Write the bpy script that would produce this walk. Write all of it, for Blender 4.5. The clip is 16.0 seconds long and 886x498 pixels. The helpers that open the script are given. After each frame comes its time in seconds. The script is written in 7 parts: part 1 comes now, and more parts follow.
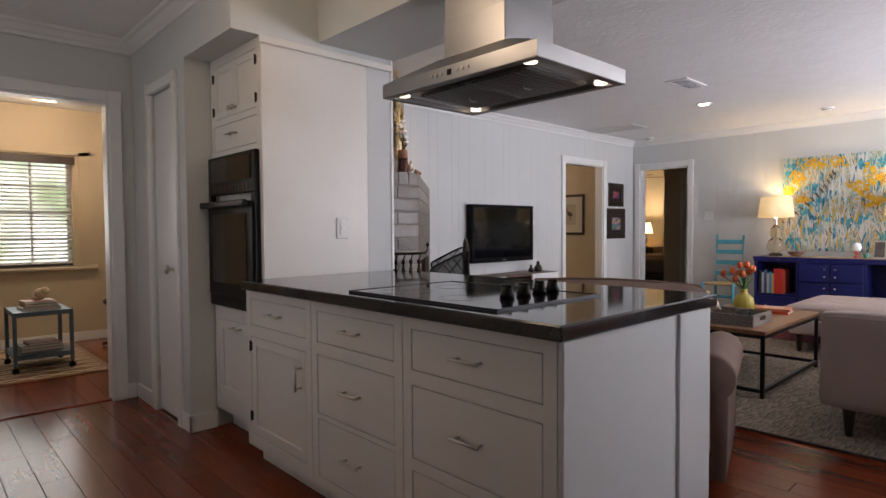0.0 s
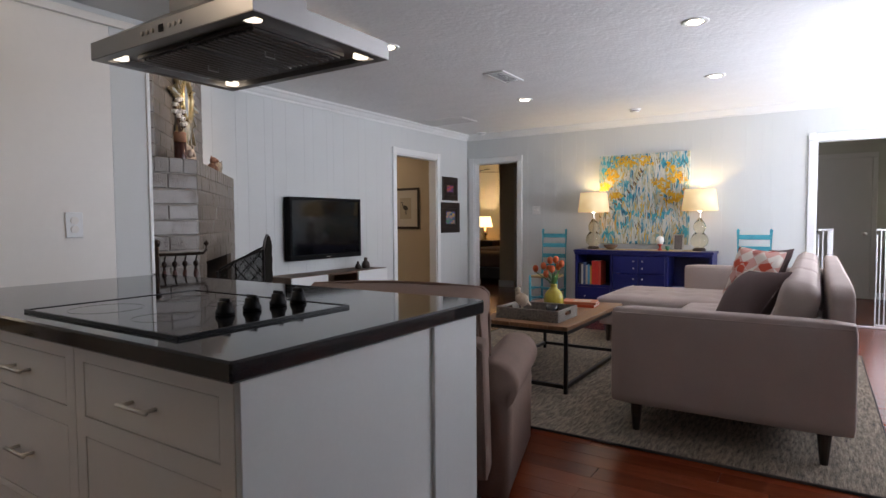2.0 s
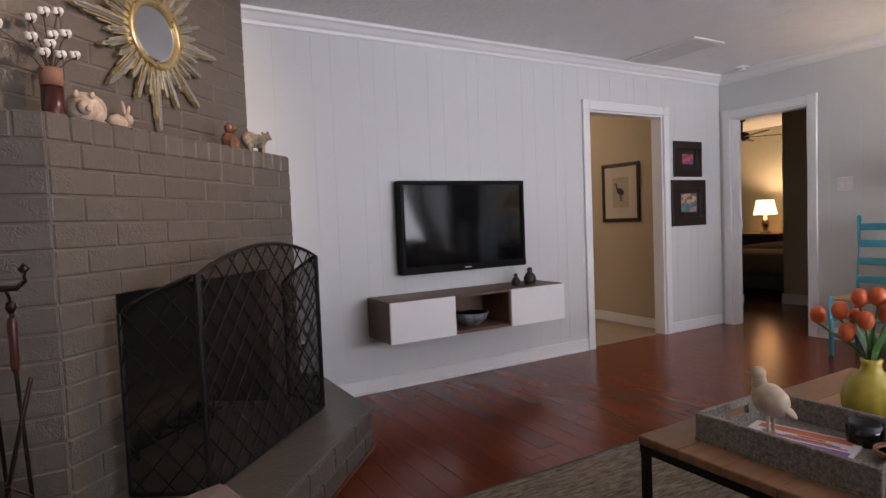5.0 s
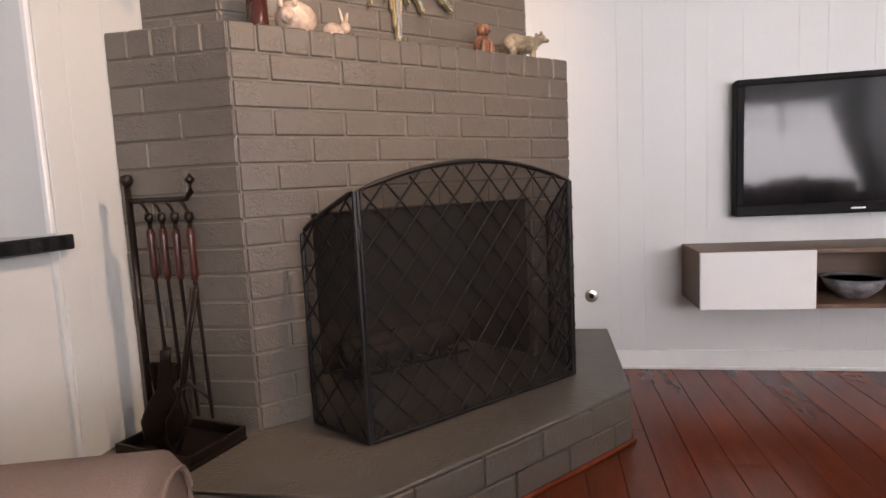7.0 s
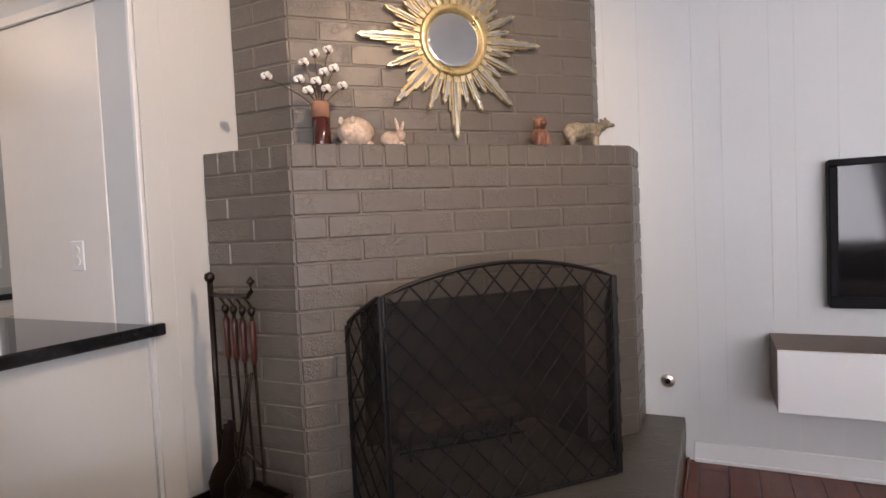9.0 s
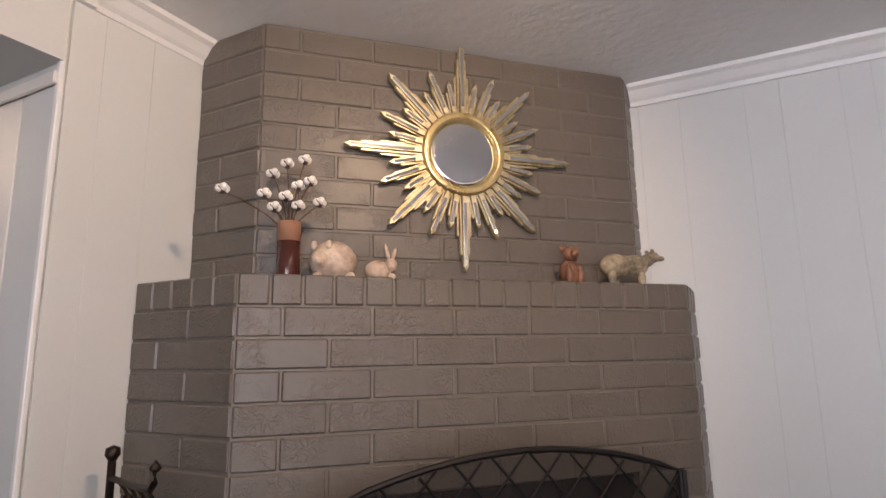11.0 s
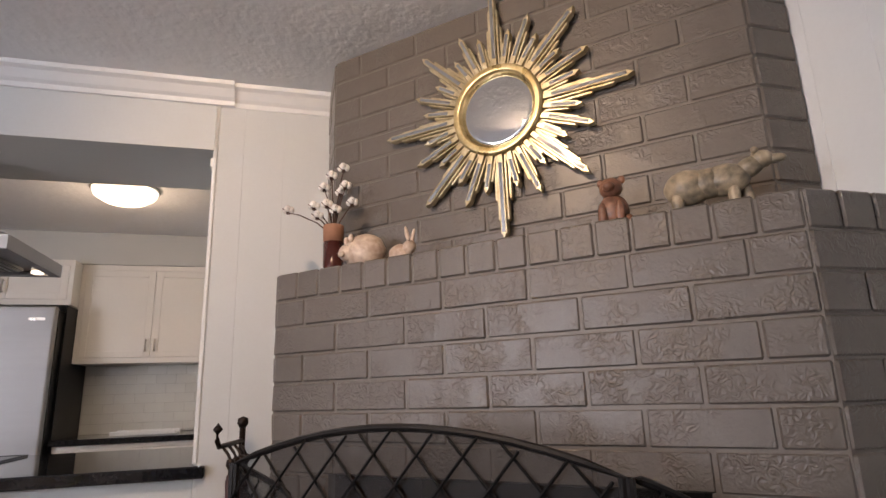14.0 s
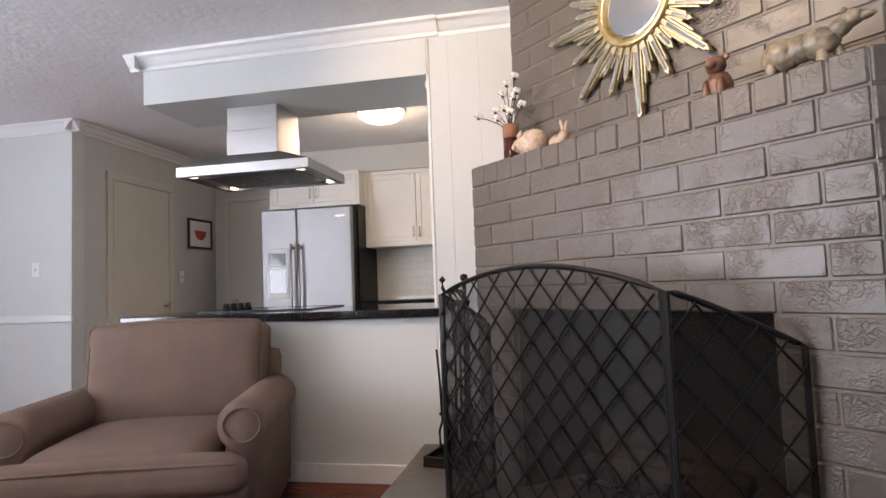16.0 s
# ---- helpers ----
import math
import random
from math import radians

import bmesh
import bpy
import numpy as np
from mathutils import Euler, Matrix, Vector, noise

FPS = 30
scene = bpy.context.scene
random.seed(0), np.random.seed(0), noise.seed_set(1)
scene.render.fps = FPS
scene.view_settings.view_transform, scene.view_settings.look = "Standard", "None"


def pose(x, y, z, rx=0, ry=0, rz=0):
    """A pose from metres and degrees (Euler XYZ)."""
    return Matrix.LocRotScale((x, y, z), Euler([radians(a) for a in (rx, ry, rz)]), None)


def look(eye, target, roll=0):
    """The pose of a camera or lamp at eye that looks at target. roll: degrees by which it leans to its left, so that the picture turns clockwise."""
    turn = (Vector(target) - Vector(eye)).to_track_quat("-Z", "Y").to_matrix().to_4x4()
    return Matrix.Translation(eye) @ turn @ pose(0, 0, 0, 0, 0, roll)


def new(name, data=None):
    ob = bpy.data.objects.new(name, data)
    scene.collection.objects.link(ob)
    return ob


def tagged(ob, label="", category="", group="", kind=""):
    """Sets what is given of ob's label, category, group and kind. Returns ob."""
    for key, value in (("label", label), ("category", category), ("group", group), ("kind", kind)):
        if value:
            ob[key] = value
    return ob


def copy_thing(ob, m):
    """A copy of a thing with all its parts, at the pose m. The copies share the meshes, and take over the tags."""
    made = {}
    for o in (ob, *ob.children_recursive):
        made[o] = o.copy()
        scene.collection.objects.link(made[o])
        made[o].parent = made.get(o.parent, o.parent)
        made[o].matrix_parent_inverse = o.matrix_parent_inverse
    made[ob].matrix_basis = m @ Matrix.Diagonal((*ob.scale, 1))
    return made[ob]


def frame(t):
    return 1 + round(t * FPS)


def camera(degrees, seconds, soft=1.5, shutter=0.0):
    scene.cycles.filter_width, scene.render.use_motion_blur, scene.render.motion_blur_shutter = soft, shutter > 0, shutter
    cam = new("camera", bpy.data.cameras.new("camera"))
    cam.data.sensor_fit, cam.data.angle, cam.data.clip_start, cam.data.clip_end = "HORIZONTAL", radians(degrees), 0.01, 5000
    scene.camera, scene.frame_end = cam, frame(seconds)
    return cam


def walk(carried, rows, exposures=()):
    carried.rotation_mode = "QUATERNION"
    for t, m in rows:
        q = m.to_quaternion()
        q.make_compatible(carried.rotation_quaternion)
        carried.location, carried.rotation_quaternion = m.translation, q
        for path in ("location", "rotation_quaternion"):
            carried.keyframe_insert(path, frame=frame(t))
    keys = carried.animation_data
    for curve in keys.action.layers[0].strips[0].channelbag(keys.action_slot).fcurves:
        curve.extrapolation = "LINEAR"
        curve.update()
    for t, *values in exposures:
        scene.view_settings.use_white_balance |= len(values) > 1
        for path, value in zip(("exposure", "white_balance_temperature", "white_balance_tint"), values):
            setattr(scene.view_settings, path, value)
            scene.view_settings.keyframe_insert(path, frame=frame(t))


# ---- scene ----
cam = camera(75.3, 16.0)
PATH = [
    (0, (0.545, 0.545, 1.161), (1.911, 2.004, 1.092), -0.4),
    (0.5, (0.541, 0.521, 1.167), (1.996, 1.891, 1.093), -0.4),
    (1, (0.605, 0.465, 1.175), (2.139, 1.746, 1.095), -0.4),
    (1.5, (0.772, 0.427, 1.188), (2.377, 1.617, 1.097), -0.3),
    (2, (1.072, 0.479, 1.176), (2.745, 1.569, 1.079), -0.4),
    (2.5, (1.460, 0.533, 1.178), (3.181, 1.546, 1.073), -0.4),
    (3, (1.937, 0.574, 1.171), (3.658, 1.587, 1.062), -0.4),
    (3.5, (2.339, 0.725, 1.172), (4.031, 1.785, 1.060), -0.5),
    (4, (2.711, 0.898, 1.184), (4.276, 2.138, 1.065), -1.0),
    (4.5, (3.051, 1.110, 1.180), (4.340, 2.636, 1.071), -2.0),
    (5, (3.308, 1.343, 1.150), (4.305, 3.074, 1.051), -2.3),
    (5.2, (3.372, 1.411, 1.142), (4.245, 3.207, 1.045), -2.5),
    (6.2, (3.80, 1.63, 1.065), (4.10, 3.59, 0.92), -2.6),
    (7.3, (4.197, 1.909, 0.994), (3.640, 3.817, 0.768), -3.0),
    (7.5, (4.239, 1.913, 0.996), (3.601, 3.797, 0.785), -3.0),
    (8, (4.389, 1.843, 1.066), (3.628, 3.680, 0.850), -2.9),
    (8.5, (4.481, 1.862, 1.141), (3.666, 3.680, 0.963), -2.8),
    (9, (4.551, 1.883, 1.228), (3.697, 3.690, 1.142), -2.6),
    (9.5, (4.575, 1.916, 1.296), (3.689, 3.707, 1.379), -2.3),
    (9.7, (4.563, 1.922, 1.322), (3.678, 3.709, 1.466), -2.1),
    (11.8, (4.323, 2.900, 1.315), (3.339, 4.591, 1.729), -1.1),
    (12, (4.344, 3.005, 1.308), (3.295, 4.654, 1.731), -1.3),
    (12.5, (4.506, 3.235, 1.306), (3.127, 4.612, 1.755), -1.6),
    (13, (4.698, 3.376, 1.252), (3.083, 4.456, 1.725), -1.3),
    (13.5, (4.922, 3.454, 1.221), (3.155, 4.260, 1.696), -1.9),
    (14, (5.125, 3.601, 1.153), (3.255, 4.122, 1.634), -1.9),
    (14.5, (5.329, 3.672, 1.107), (3.396, 3.991, 1.506), -2.2),
    (15, (5.469, 3.734, 1.051), (3.498, 3.913, 1.338), -1.9),
    (15.5, (5.591, 3.875, 1.047), (3.605, 3.729, 1.236), -1.9),
    (16, (5.674, 3.917, 1.034), (3.715, 3.536, 1.160), -2.2),
]
EXPOSURES = [(0, 0.25, 6650, 22), (3, 0.0, 6300, 17), (5.2, 0.2, 6700, 26), (7.3, 0.92, 7200, 26), (8.5, 0.77, 7000, 25), (9.7, 0.38, 6750, 24), (12.5, 0.30, 7250, 27), (14, 0.32, 6850, 24), (15, 0.62, 6650, 22), (16, 0.93, 6400, 20)]
walk(cam, [(t, look(eye, target, roll)) for t, eye, target, roll in PATH], EXPOSURES)

# ---- light ----
world = bpy.data.worlds.new("sky")
scene.world = world
world.use_nodes = True
wn = world.node_tree.nodes
sky = wn.new("ShaderNodeTexSky")
sky.sky_type, sky.sun_disc, sky.sun_elevation, sky.sun_rotation = "NISHITA", False, radians(58), radians(-27)
world.node_tree.links.new(sky.outputs[0], wn["Background"].inputs[0])
wn["Background"].inputs[1].default_value = 0.12


def lamp_light(name, kind, m, power, color, size=0.1, size_y=None, angle=None):
    data = bpy.data.lights.new(name, kind)
    data.energy, data.color = power, color
    if kind == "AREA":
        data.size = size
        if size_y:
            data.shape, data.size_y = "RECTANGLE", size_y
    elif kind == "SUN":
        data.angle = radians(angle)
    else:
        data.shadow_soft_size = size
        if kind == "SPOT":
            data.spot_size, data.spot_blend = radians(angle), 0.6
    ob = new(name, data)
    ob.matrix_world = m
    return ob


DAY = (0.86, 0.93, 1.0)
WARM = (1.0, 0.72, 0.42)
lamp_light("sun", "SUN", look((0, 0, 0), (0.3, -0.6, -1.1)), 2.5, (1.0, 0.95, 0.88), angle=0.5)
lamp_light("window_light_south_a", "AREA", look((5.75, -1.45, 1.35), (5.75, 2, 4.2)), 84, DAY, 1.5, 1.7)
lamp_light("window_light_south_b", "AREA", look((7.55, -1.45, 1.35), (7.55, 2, 4.2)), 84, DAY, 1.5, 1.7)
lamp_light("window_light_kitchen", "AREA", look((-0.1, 3.75, 1.5), (4, 3.4, 1.6)), 2.5, DAY, 0.9, 0.9)
lamp_light("window_light_office", "AREA", look((1.2, 7.5, 1.4), (1.2, 4, 0.9)), 8, (0.95, 0.98, 0.92), 1.2, 1.0)
# added fill lamp that brightens the entry; the wall behind it has no window
lamp_light("entry_fill_light", "AREA", look((11.3, -0.6, 1.5), (8, -0.3, 1.2)), 9, DAY, 0.8, 1.2)

# ---- materials ----


def material(name, rough=0.6, metal=0.0):
    m = bpy.data.materials.new(name)
    m.use_nodes = True
    b = m.node_tree.nodes["Principled BSDF"]
    b.inputs["Roughness"].default_value, b.inputs["Metallic"].default_value = rough, metal
    return m, m.node_tree, b


def surface(name, color, rough=0.6, metal=0.0, vary=0.12, scale=6.0, fine=60.0, bump=0.15, depth=0.004, stretch=(1, 1, 1), island=0.0, second=None, spec=None, coat=0.0):
    """A surface with a broad and a fine variation of its colour, and relief."""
    m, nt, b = material(name, rough, metal)
    n, ln = nt.nodes, nt.links
    tc = n.new("ShaderNodeTexCoord")
    mp = n.new("ShaderNodeMapping")
    mp.inputs["Scale"].default_value = stretch
    ln.new(tc.outputs["Object"], mp.inputs[0])
    big, small = n.new("ShaderNodeTexNoise"), n.new("ShaderNodeTexNoise")
    big.inputs["Scale"].default_value, big.inputs["Detail"].default_value = scale, 4
    small.inputs["Scale"].default_value, small.inputs["Detail"].default_value = fine, 5
    for x in (big, small):
        ln.new(mp.outputs[0], x.inputs["Vector"])
    ramp = n.new("ShaderNodeValToRGB")
    dark = tuple(c * (1 - vary) for c in color)
    light = tuple(min(1, c * (1 + vary)) for c in color) if second is None else second
    ramp.color_ramp.elements[0].position, ramp.color_ramp.elements[1].position = 0.3, 0.7
    ramp.color_ramp.elements[0].color, ramp.color_ramp.elements[1].color = (*dark, 1), (*light, 1)
    mixf = n.new("ShaderNodeMix")
    mixf.inputs[0].default_value = 0.4
    ln.new(big.outputs["Fac"], mixf.inputs[2])
    ln.new(small.outputs["Fac"], mixf.inputs[3])
    ln.new(mixf.outputs[0], ramp.inputs[0])
    col = ramp.outputs[0]
    if island:
        info, hsv, mr = n.new("ShaderNodeObjectInfo"), n.new("ShaderNodeHueSaturation"), n.new("ShaderNodeMapRange")
        mr.inputs["To Min"].default_value, mr.inputs["To Max"].default_value = 1 - island, 1 + island
        ln.new(info.outputs["Random"], mr.inputs["Value"])
        ln.new(mr.outputs[0], hsv.inputs["Value"])
        ln.new(col, hsv.inputs["Color"])
        col = hsv.outputs[0]
    ln.new(col, b.inputs["Base Color"])
    if bump:
        bp = n.new("ShaderNodeBump")
        bp.inputs["Strength"].default_value, bp.inputs["Distance"].default_value = bump, depth
        ln.new(mixf.outputs[0], bp.inputs["Height"])
        ln.new(bp.outputs[0], b.inputs["Normal"])
    rr = n.new("ShaderNodeMapRange")
    rr.inputs["To Min"].default_value, rr.inputs["To Max"].default_value = max(0.02, rough * 0.85), min(1, rough * 1.15)
    ln.new(big.outputs["Fac"], rr.inputs["Value"])
    ln.new(rr.outputs[0], b.inputs["Roughness"])
    if spec is not None:
        b.inputs["Specular IOR Level"].default_value = spec
    if coat:
        b.inputs["Coat Weight"].default_value = coat
        b.inputs["Coat Roughness"].default_value = 0.12
    return m


def glowing(name, color, strength):
    m, nt, b = material(name, 0.5)
    b.inputs["Base Color"].default_value = (*color, 1)
    b.inputs["Emission Color"].default_value = (*color, 1)
    b.inputs["Emission Strength"].default_value = strength
    return m


def glass(name, color=(1, 1, 1), rough=0.02):
    m, nt, b = material(name, rough)
    b.inputs["Base Color"].default_value = (*color, 1)
    b.inputs["Transmission Weight"].default_value = 1
    b.inputs["IOR"].default_value = 1.45
    return m


def netting(name, color, cover):
    """Fine wire mesh that lets part of the light through."""
    m, nt, b = material(name, 0.6)
    b.inputs["Base Color"].default_value = (*color, 1)
    b.inputs["Alpha"].default_value = cover
    return m


WALL = surface("wall_paint_pale_grey", (0.62, 0.64, 0.63), 0.55, vary=0.03, scale=1.5, fine=90, bump=0.08, depth=0.002)
WALL_K = surface("wall_paint_kitchen", (0.55, 0.55, 0.52), 0.6, vary=0.03, scale=1.5, fine=90, bump=0.08, depth=0.002)
TAN = surface("wall_paint_tan", (0.50, 0.42, 0.30), 0.65, vary=0.04, scale=1.5, fine=80, bump=0.08, depth=0.002)
OLIVE = surface("wall_paint_khaki", (0.48, 0.46, 0.36), 0.65, vary=0.04, scale=1.5, fine=80, bump=0.08, depth=0.002)
TRIM = surface("white_trim_paint", (0.78, 0.79, 0.78), 0.4, vary=0.02, scale=3, fine=50, bump=0.05, depth=0.001)
CEIL = surface("textured_ceiling_paint", (0.86, 0.87, 0.87), 0.85, vary=0.03, scale=5, fine=26, bump=0.9, depth=0.012)
CABINET = surface("white_cabinet_paint", (0.77, 0.745, 0.695), 0.38, vary=0.02, scale=3, fine=40, bump=0.04, depth=0.001)
GRANITE = surface("black_polished_granite", (0.012, 0.013, 0.015), 0.07, vary=0.5, scale=40, fine=220, bump=0.0, spec=0.5)
FLOORWOOD = surface("red_brown_floor_boards", (0.155, 0.032, 0.012), 0.22, vary=0.24, scale=3, fine=26, bump=0.10, depth=0.003, stretch=(6, 0.6, 1), island=0.18, spec=0.27)


def brick_paint(name, color):
    """Thick paint over wire-cut brick: raised crinkles, pits and a satin sheen."""
    m = surface(name, color, 0.36, vary=0.09, scale=11, fine=46, bump=0.0, island=0.05)
    n, ln, b = m.node_tree.nodes, m.node_tree.links, m.node_tree.nodes["Principled BSDF"]
    tc, info, off = n.new("ShaderNodeTexCoord"), n.new("ShaderNodeObjectInfo"), n.new("ShaderNodeVectorMath")
    sc = n.new("ShaderNodeVectorMath")
    sc.operation, sc.inputs[3].default_value = "SCALE", 40.0
    comb = n.new("ShaderNodeCombineXYZ")
    for i in range(3):
        ln.new(info.outputs["Random"], comb.inputs[i])
    ln.new(comb.outputs[0], sc.inputs[0])
    ln.new(tc.outputs["Object"], off.inputs[0])
    ln.new(sc.outputs[0], off.inputs[1])
    worm, area, pit = n.new("ShaderNodeTexNoise"), n.new("ShaderNodeTexNoise"), n.new("ShaderNodeTexNoise")
    for t, s_, d_, w_ in ((worm, 46, 1.0, 1.1), (area, 8, 2.0, 0.4), (pit, 130, 3.0, 0.0)):
        t.inputs["Scale"].default_value, t.inputs["Detail"].default_value, t.inputs["Distortion"].default_value = s_, d_, w_
        ln.new(off.outputs[0], t.inputs["Vector"])
    ridge = n.new("ShaderNodeValToRGB")
    ridge.color_ramp.elements[0].position, ridge.color_ramp.elements[1].position = 0.33, 0.67
    ridge.color_ramp.elements[1].color = (0, 0, 0, 1)
    e = ridge.color_ramp.elements.new(0.5)
    e.color = (1, 1, 1, 1)
    ln.new(worm.outputs["Fac"], ridge.inputs[0])
    where = n.new("ShaderNodeMapRange")
    where.inputs["From Min"].default_value, where.inputs["From Max"].default_value = 0.42, 0.62
    ln.new(area.outputs["Fac"], where.inputs["Value"])
    mul, add = n.new("ShaderNodeMath"), n.new("ShaderNodeMath")
    mul.operation, add.operation = "MULTIPLY", "MULTIPLY_ADD"
    ln.new(ridge.outputs[0], mul.inputs[0])
    ln.new(where.outputs[0], mul.inputs[1])
    ln.new(pit.outputs["Fac"], add.inputs[0])
    add.inputs[1].default_value = 0.35
    ln.new(mul.outputs[0], add.inputs[2])
    bp = n.new("ShaderNodeBump")
    bp.inputs["Strength"].default_value, bp.inputs["Distance"].default_value = 0.36, 0.005
    ln.new(add.outputs[0], bp.inputs["Height"])
    ln.new(bp.outputs[0], b.inputs["Normal"])
    return m


BRICK = brick_paint("taupe_painted_brick", (0.118, 0.101, 0.084))
MORTAR = surface("taupe_painted_mortar", (0.138, 0.119, 0.100), 0.45, vary=0.1, scale=20, fine=90, bump=0.5, depth=0.004)
SOOT = surface("sooty_firebrick", (0.040, 0.029, 0.022), 0.9, vary=0.5, scale=6, fine=60, bump=0.4)
IRON = surface("black_wrought_iron", (0.018, 0.017, 0.017), 0.45, 0.6, vary=0.3, scale=20, fine=120, bump=0.1, depth=0.001)
MESHM = netting("fine_black_wire_mesh", (0.009, 0.006, 0.005), 0.57)
STEEL = surface("brushed_stainless_steel", (0.44, 0.435, 0.425), 0.34, 1.0, vary=0.05, scale=2, fine=160, bump=0.06, depth=0.001, stretch=(1, 1, 12))
NICKEL = surface("satin_nickel", (0.62, 0.58, 0.52), 0.3, 1.0, vary=0.05, bump=0)
BLACKGLASS = surface("black_appliance_glass", (0.008, 0.008, 0.009), 0.05, vary=0.2, bump=0)
BLACKPL = surface("black_plastic", (0.006, 0.006, 0.007), 0.35, vary=0.2, bump=0, spec=0.18)
SOFAM = surface("oatmeal_woven_upholstery", (0.42, 0.345, 0.315), 0.9, vary=0.08, scale=4, fine=260, bump=0.5, depth=0.003)
CHAIRM = surface("mauve_brown_chenille", (0.22, 0.148, 0.115), 0.95, vary=0.12, scale=7, fine=180, bump=0.5, depth=0.004)
RUGM = surface("rug_grey_weave", (0.030, 0.023, 0.018), 0.98, vary=0.5, scale=17, fine=60, bump=0.9, depth=0.012, stretch=(0.8, 4.2, 1), second=(0.40, 0.32, 0.235))
TABLEW = surface("worn_oak_planks", (0.225, 0.112, 0.052), 0.5, vary=0.3, scale=4, fine=40, bump=0.25, depth=0.003, stretch=(0.8, 9, 1), island=0.15)
NAVY = surface("cobalt_blue_paint", (0.010, 0.014, 0.115), 0.38, vary=0.12, scale=5, fine=60, bump=0.08, depth=0.001)
TEAL = surface("turquoise_chair_paint", (0.05, 0.33, 0.42), 0.5, vary=0.15, scale=10, fine=60, bump=0.1, depth=0.001)
RUSH = surface("woven_rush", (0.42, 0.30, 0.14), 0.8, vary=0.2, scale=20, fine=120, bump=0.5, stretch=(1, 8, 1))
WALNUT = surface("walnut_veneer", (0.135, 0.075, 0.045), 0.45, vary=0.25, scale=3, fine=40, bump=0.1, depth=0.001, stretch=(1, 8, 8))
DARKWOOD = surface("dark_stained_wood", (0.03, 0.02, 0.015), 0.4, vary=0.3, scale=5, fine=40, bump=0.1, depth=0.001)


def shade_material():
    m, nt, b = material("cream_lamp_shade_fabric", 0.9)
    b.inputs["Base Color"].default_value = (0.85, 0.72, 0.45, 1)
    b.inputs["Emission Color"].default_value = (1.0, 0.70, 0.30, 1)
    b.inputs["Emission Strength"].default_value = 0.42
    return m


SHADE = shade_material()
HOODBULB = glowing("hood_halogen", (1.0, 0.9, 0.7), 1.6)
FRIDGEM = surface("satin_stainless_door", (0.35, 0.35, 0.35), 0.48, 0.75, vary=0.05, scale=2, fine=160, bump=0.05, depth=0.001, stretch=(1, 1, 12))
LATTICE = surface("matte_black_bars", (0.006, 0.006, 0.006), 0.65, vary=0.2, bump=0.05, depth=0.001, spec=0.2)
BEZEL = surface("matte_black_bezel", (0.004, 0.004, 0.0045), 0.55, vary=0.1, bump=0, spec=0.12)
STEELDK = surface("filter_steel", (0.20, 0.19, 0.18), 0.35, 1.0, vary=0.1, bump=0)
BULB = glowing("lit_bulb", (1.0, 0.86, 0.62), 12)
DOME = glowing("lit_frosted_dome", (1.0, 0.86, 0.60), 2.2)
CLEAR = glass("clear_glass")
GOURD = glass("pale_amber_glass", (0.93, 0.88, 0.70), 0.02)
MERCURY = surface("mercury_glass", (0.75, 0.68, 0.50), 0.12, 0.85, vary=0.2, scale=20, fine=90, bump=0.1)
PILLOW = surface("plum_brown_pillow", (0.10, 0.066, 0.064), 0.95, vary=0.15, scale=6, fine=160, bump=0.4)

# ---- mesh helpers ----


def solid(x0, x1, y0, y1, z0, z1, bev=0.0, seg=1):
    bm = bmesh.new()
    bmesh.ops.create_cube(bm, size=1)
    bmesh.ops.scale(bm, vec=(x1 - x0, y1 - y0, z1 - z0), verts=bm.verts)
    bmesh.ops.translate(bm, vec=((x0 + x1) / 2, (y0 + y1) / 2, (z0 + z1) / 2), verts=bm.verts)
    if bev:
        bmesh.ops.bevel(bm, geom=bm.edges[:], offset=bev, segments=seg, affect="EDGES", profile=0.5)
    return bm


def prism(points, z0, z1, bev=0.0):
    """An upright solid over a plan outline, counter-clockwise."""
    bm = bmesh.new()
    f = bm.faces.new([bm.verts.new((x, y, z0)) for x, y in points])
    r = bmesh.ops.extrude_face_region(bm, geom=[f])
    bmesh.ops.translate(bm, vec=(0, 0, z1 - z0), verts=[v for v in r["geom"] if isinstance(v, bmesh.types.BMVert)])
    bmesh.ops.recalc_face_normals(bm, faces=bm.faces)
    if bev:
        bmesh.ops.bevel(bm, geom=bm.edges[:], offset=bev, segments=1, affect="EDGES", profile=0.5)
    return bm


def lathe(profile, segs=24, at=(0, 0, 0), sx=1.0, sy=1.0):
    """A turned shape from (radius, height) pairs, closed at both ends."""
    bm = bmesh.new()
    rings = []
    for r, z in profile:
        if r < 1e-5:
            rings.append([bm.verts.new((at[0], at[1], at[2] + z))])
        else:
            rings.append([bm.verts.new((at[0] + sx * r * math.cos(a), at[1] + sy * r * math.sin(a), at[2] + z)) for a in (2 * math.pi * i / segs for i in range(segs))])
    for a, b in zip(rings, rings[1:]):
        for i in range(segs):
            j = (i + 1) % segs
            if len(a) == 1 and len(b) == 1:
                continue
            if len(a) == 1:
                bm.faces.new((a[0], b[j], b[i]))
            elif len(b) == 1:
                bm.faces.new((a[i], a[j], b[0]))
            else:
                bm.faces.new((a[i], a[j], b[j], b[i]))
    for ring, flip in ((rings[0], True), (rings[-1], False)):
        if len(ring) > 2:
            bm.faces.new(list(reversed(ring)) if flip else ring)
    bmesh.ops.recalc_face_normals(bm, faces=bm.faces)
    return bm


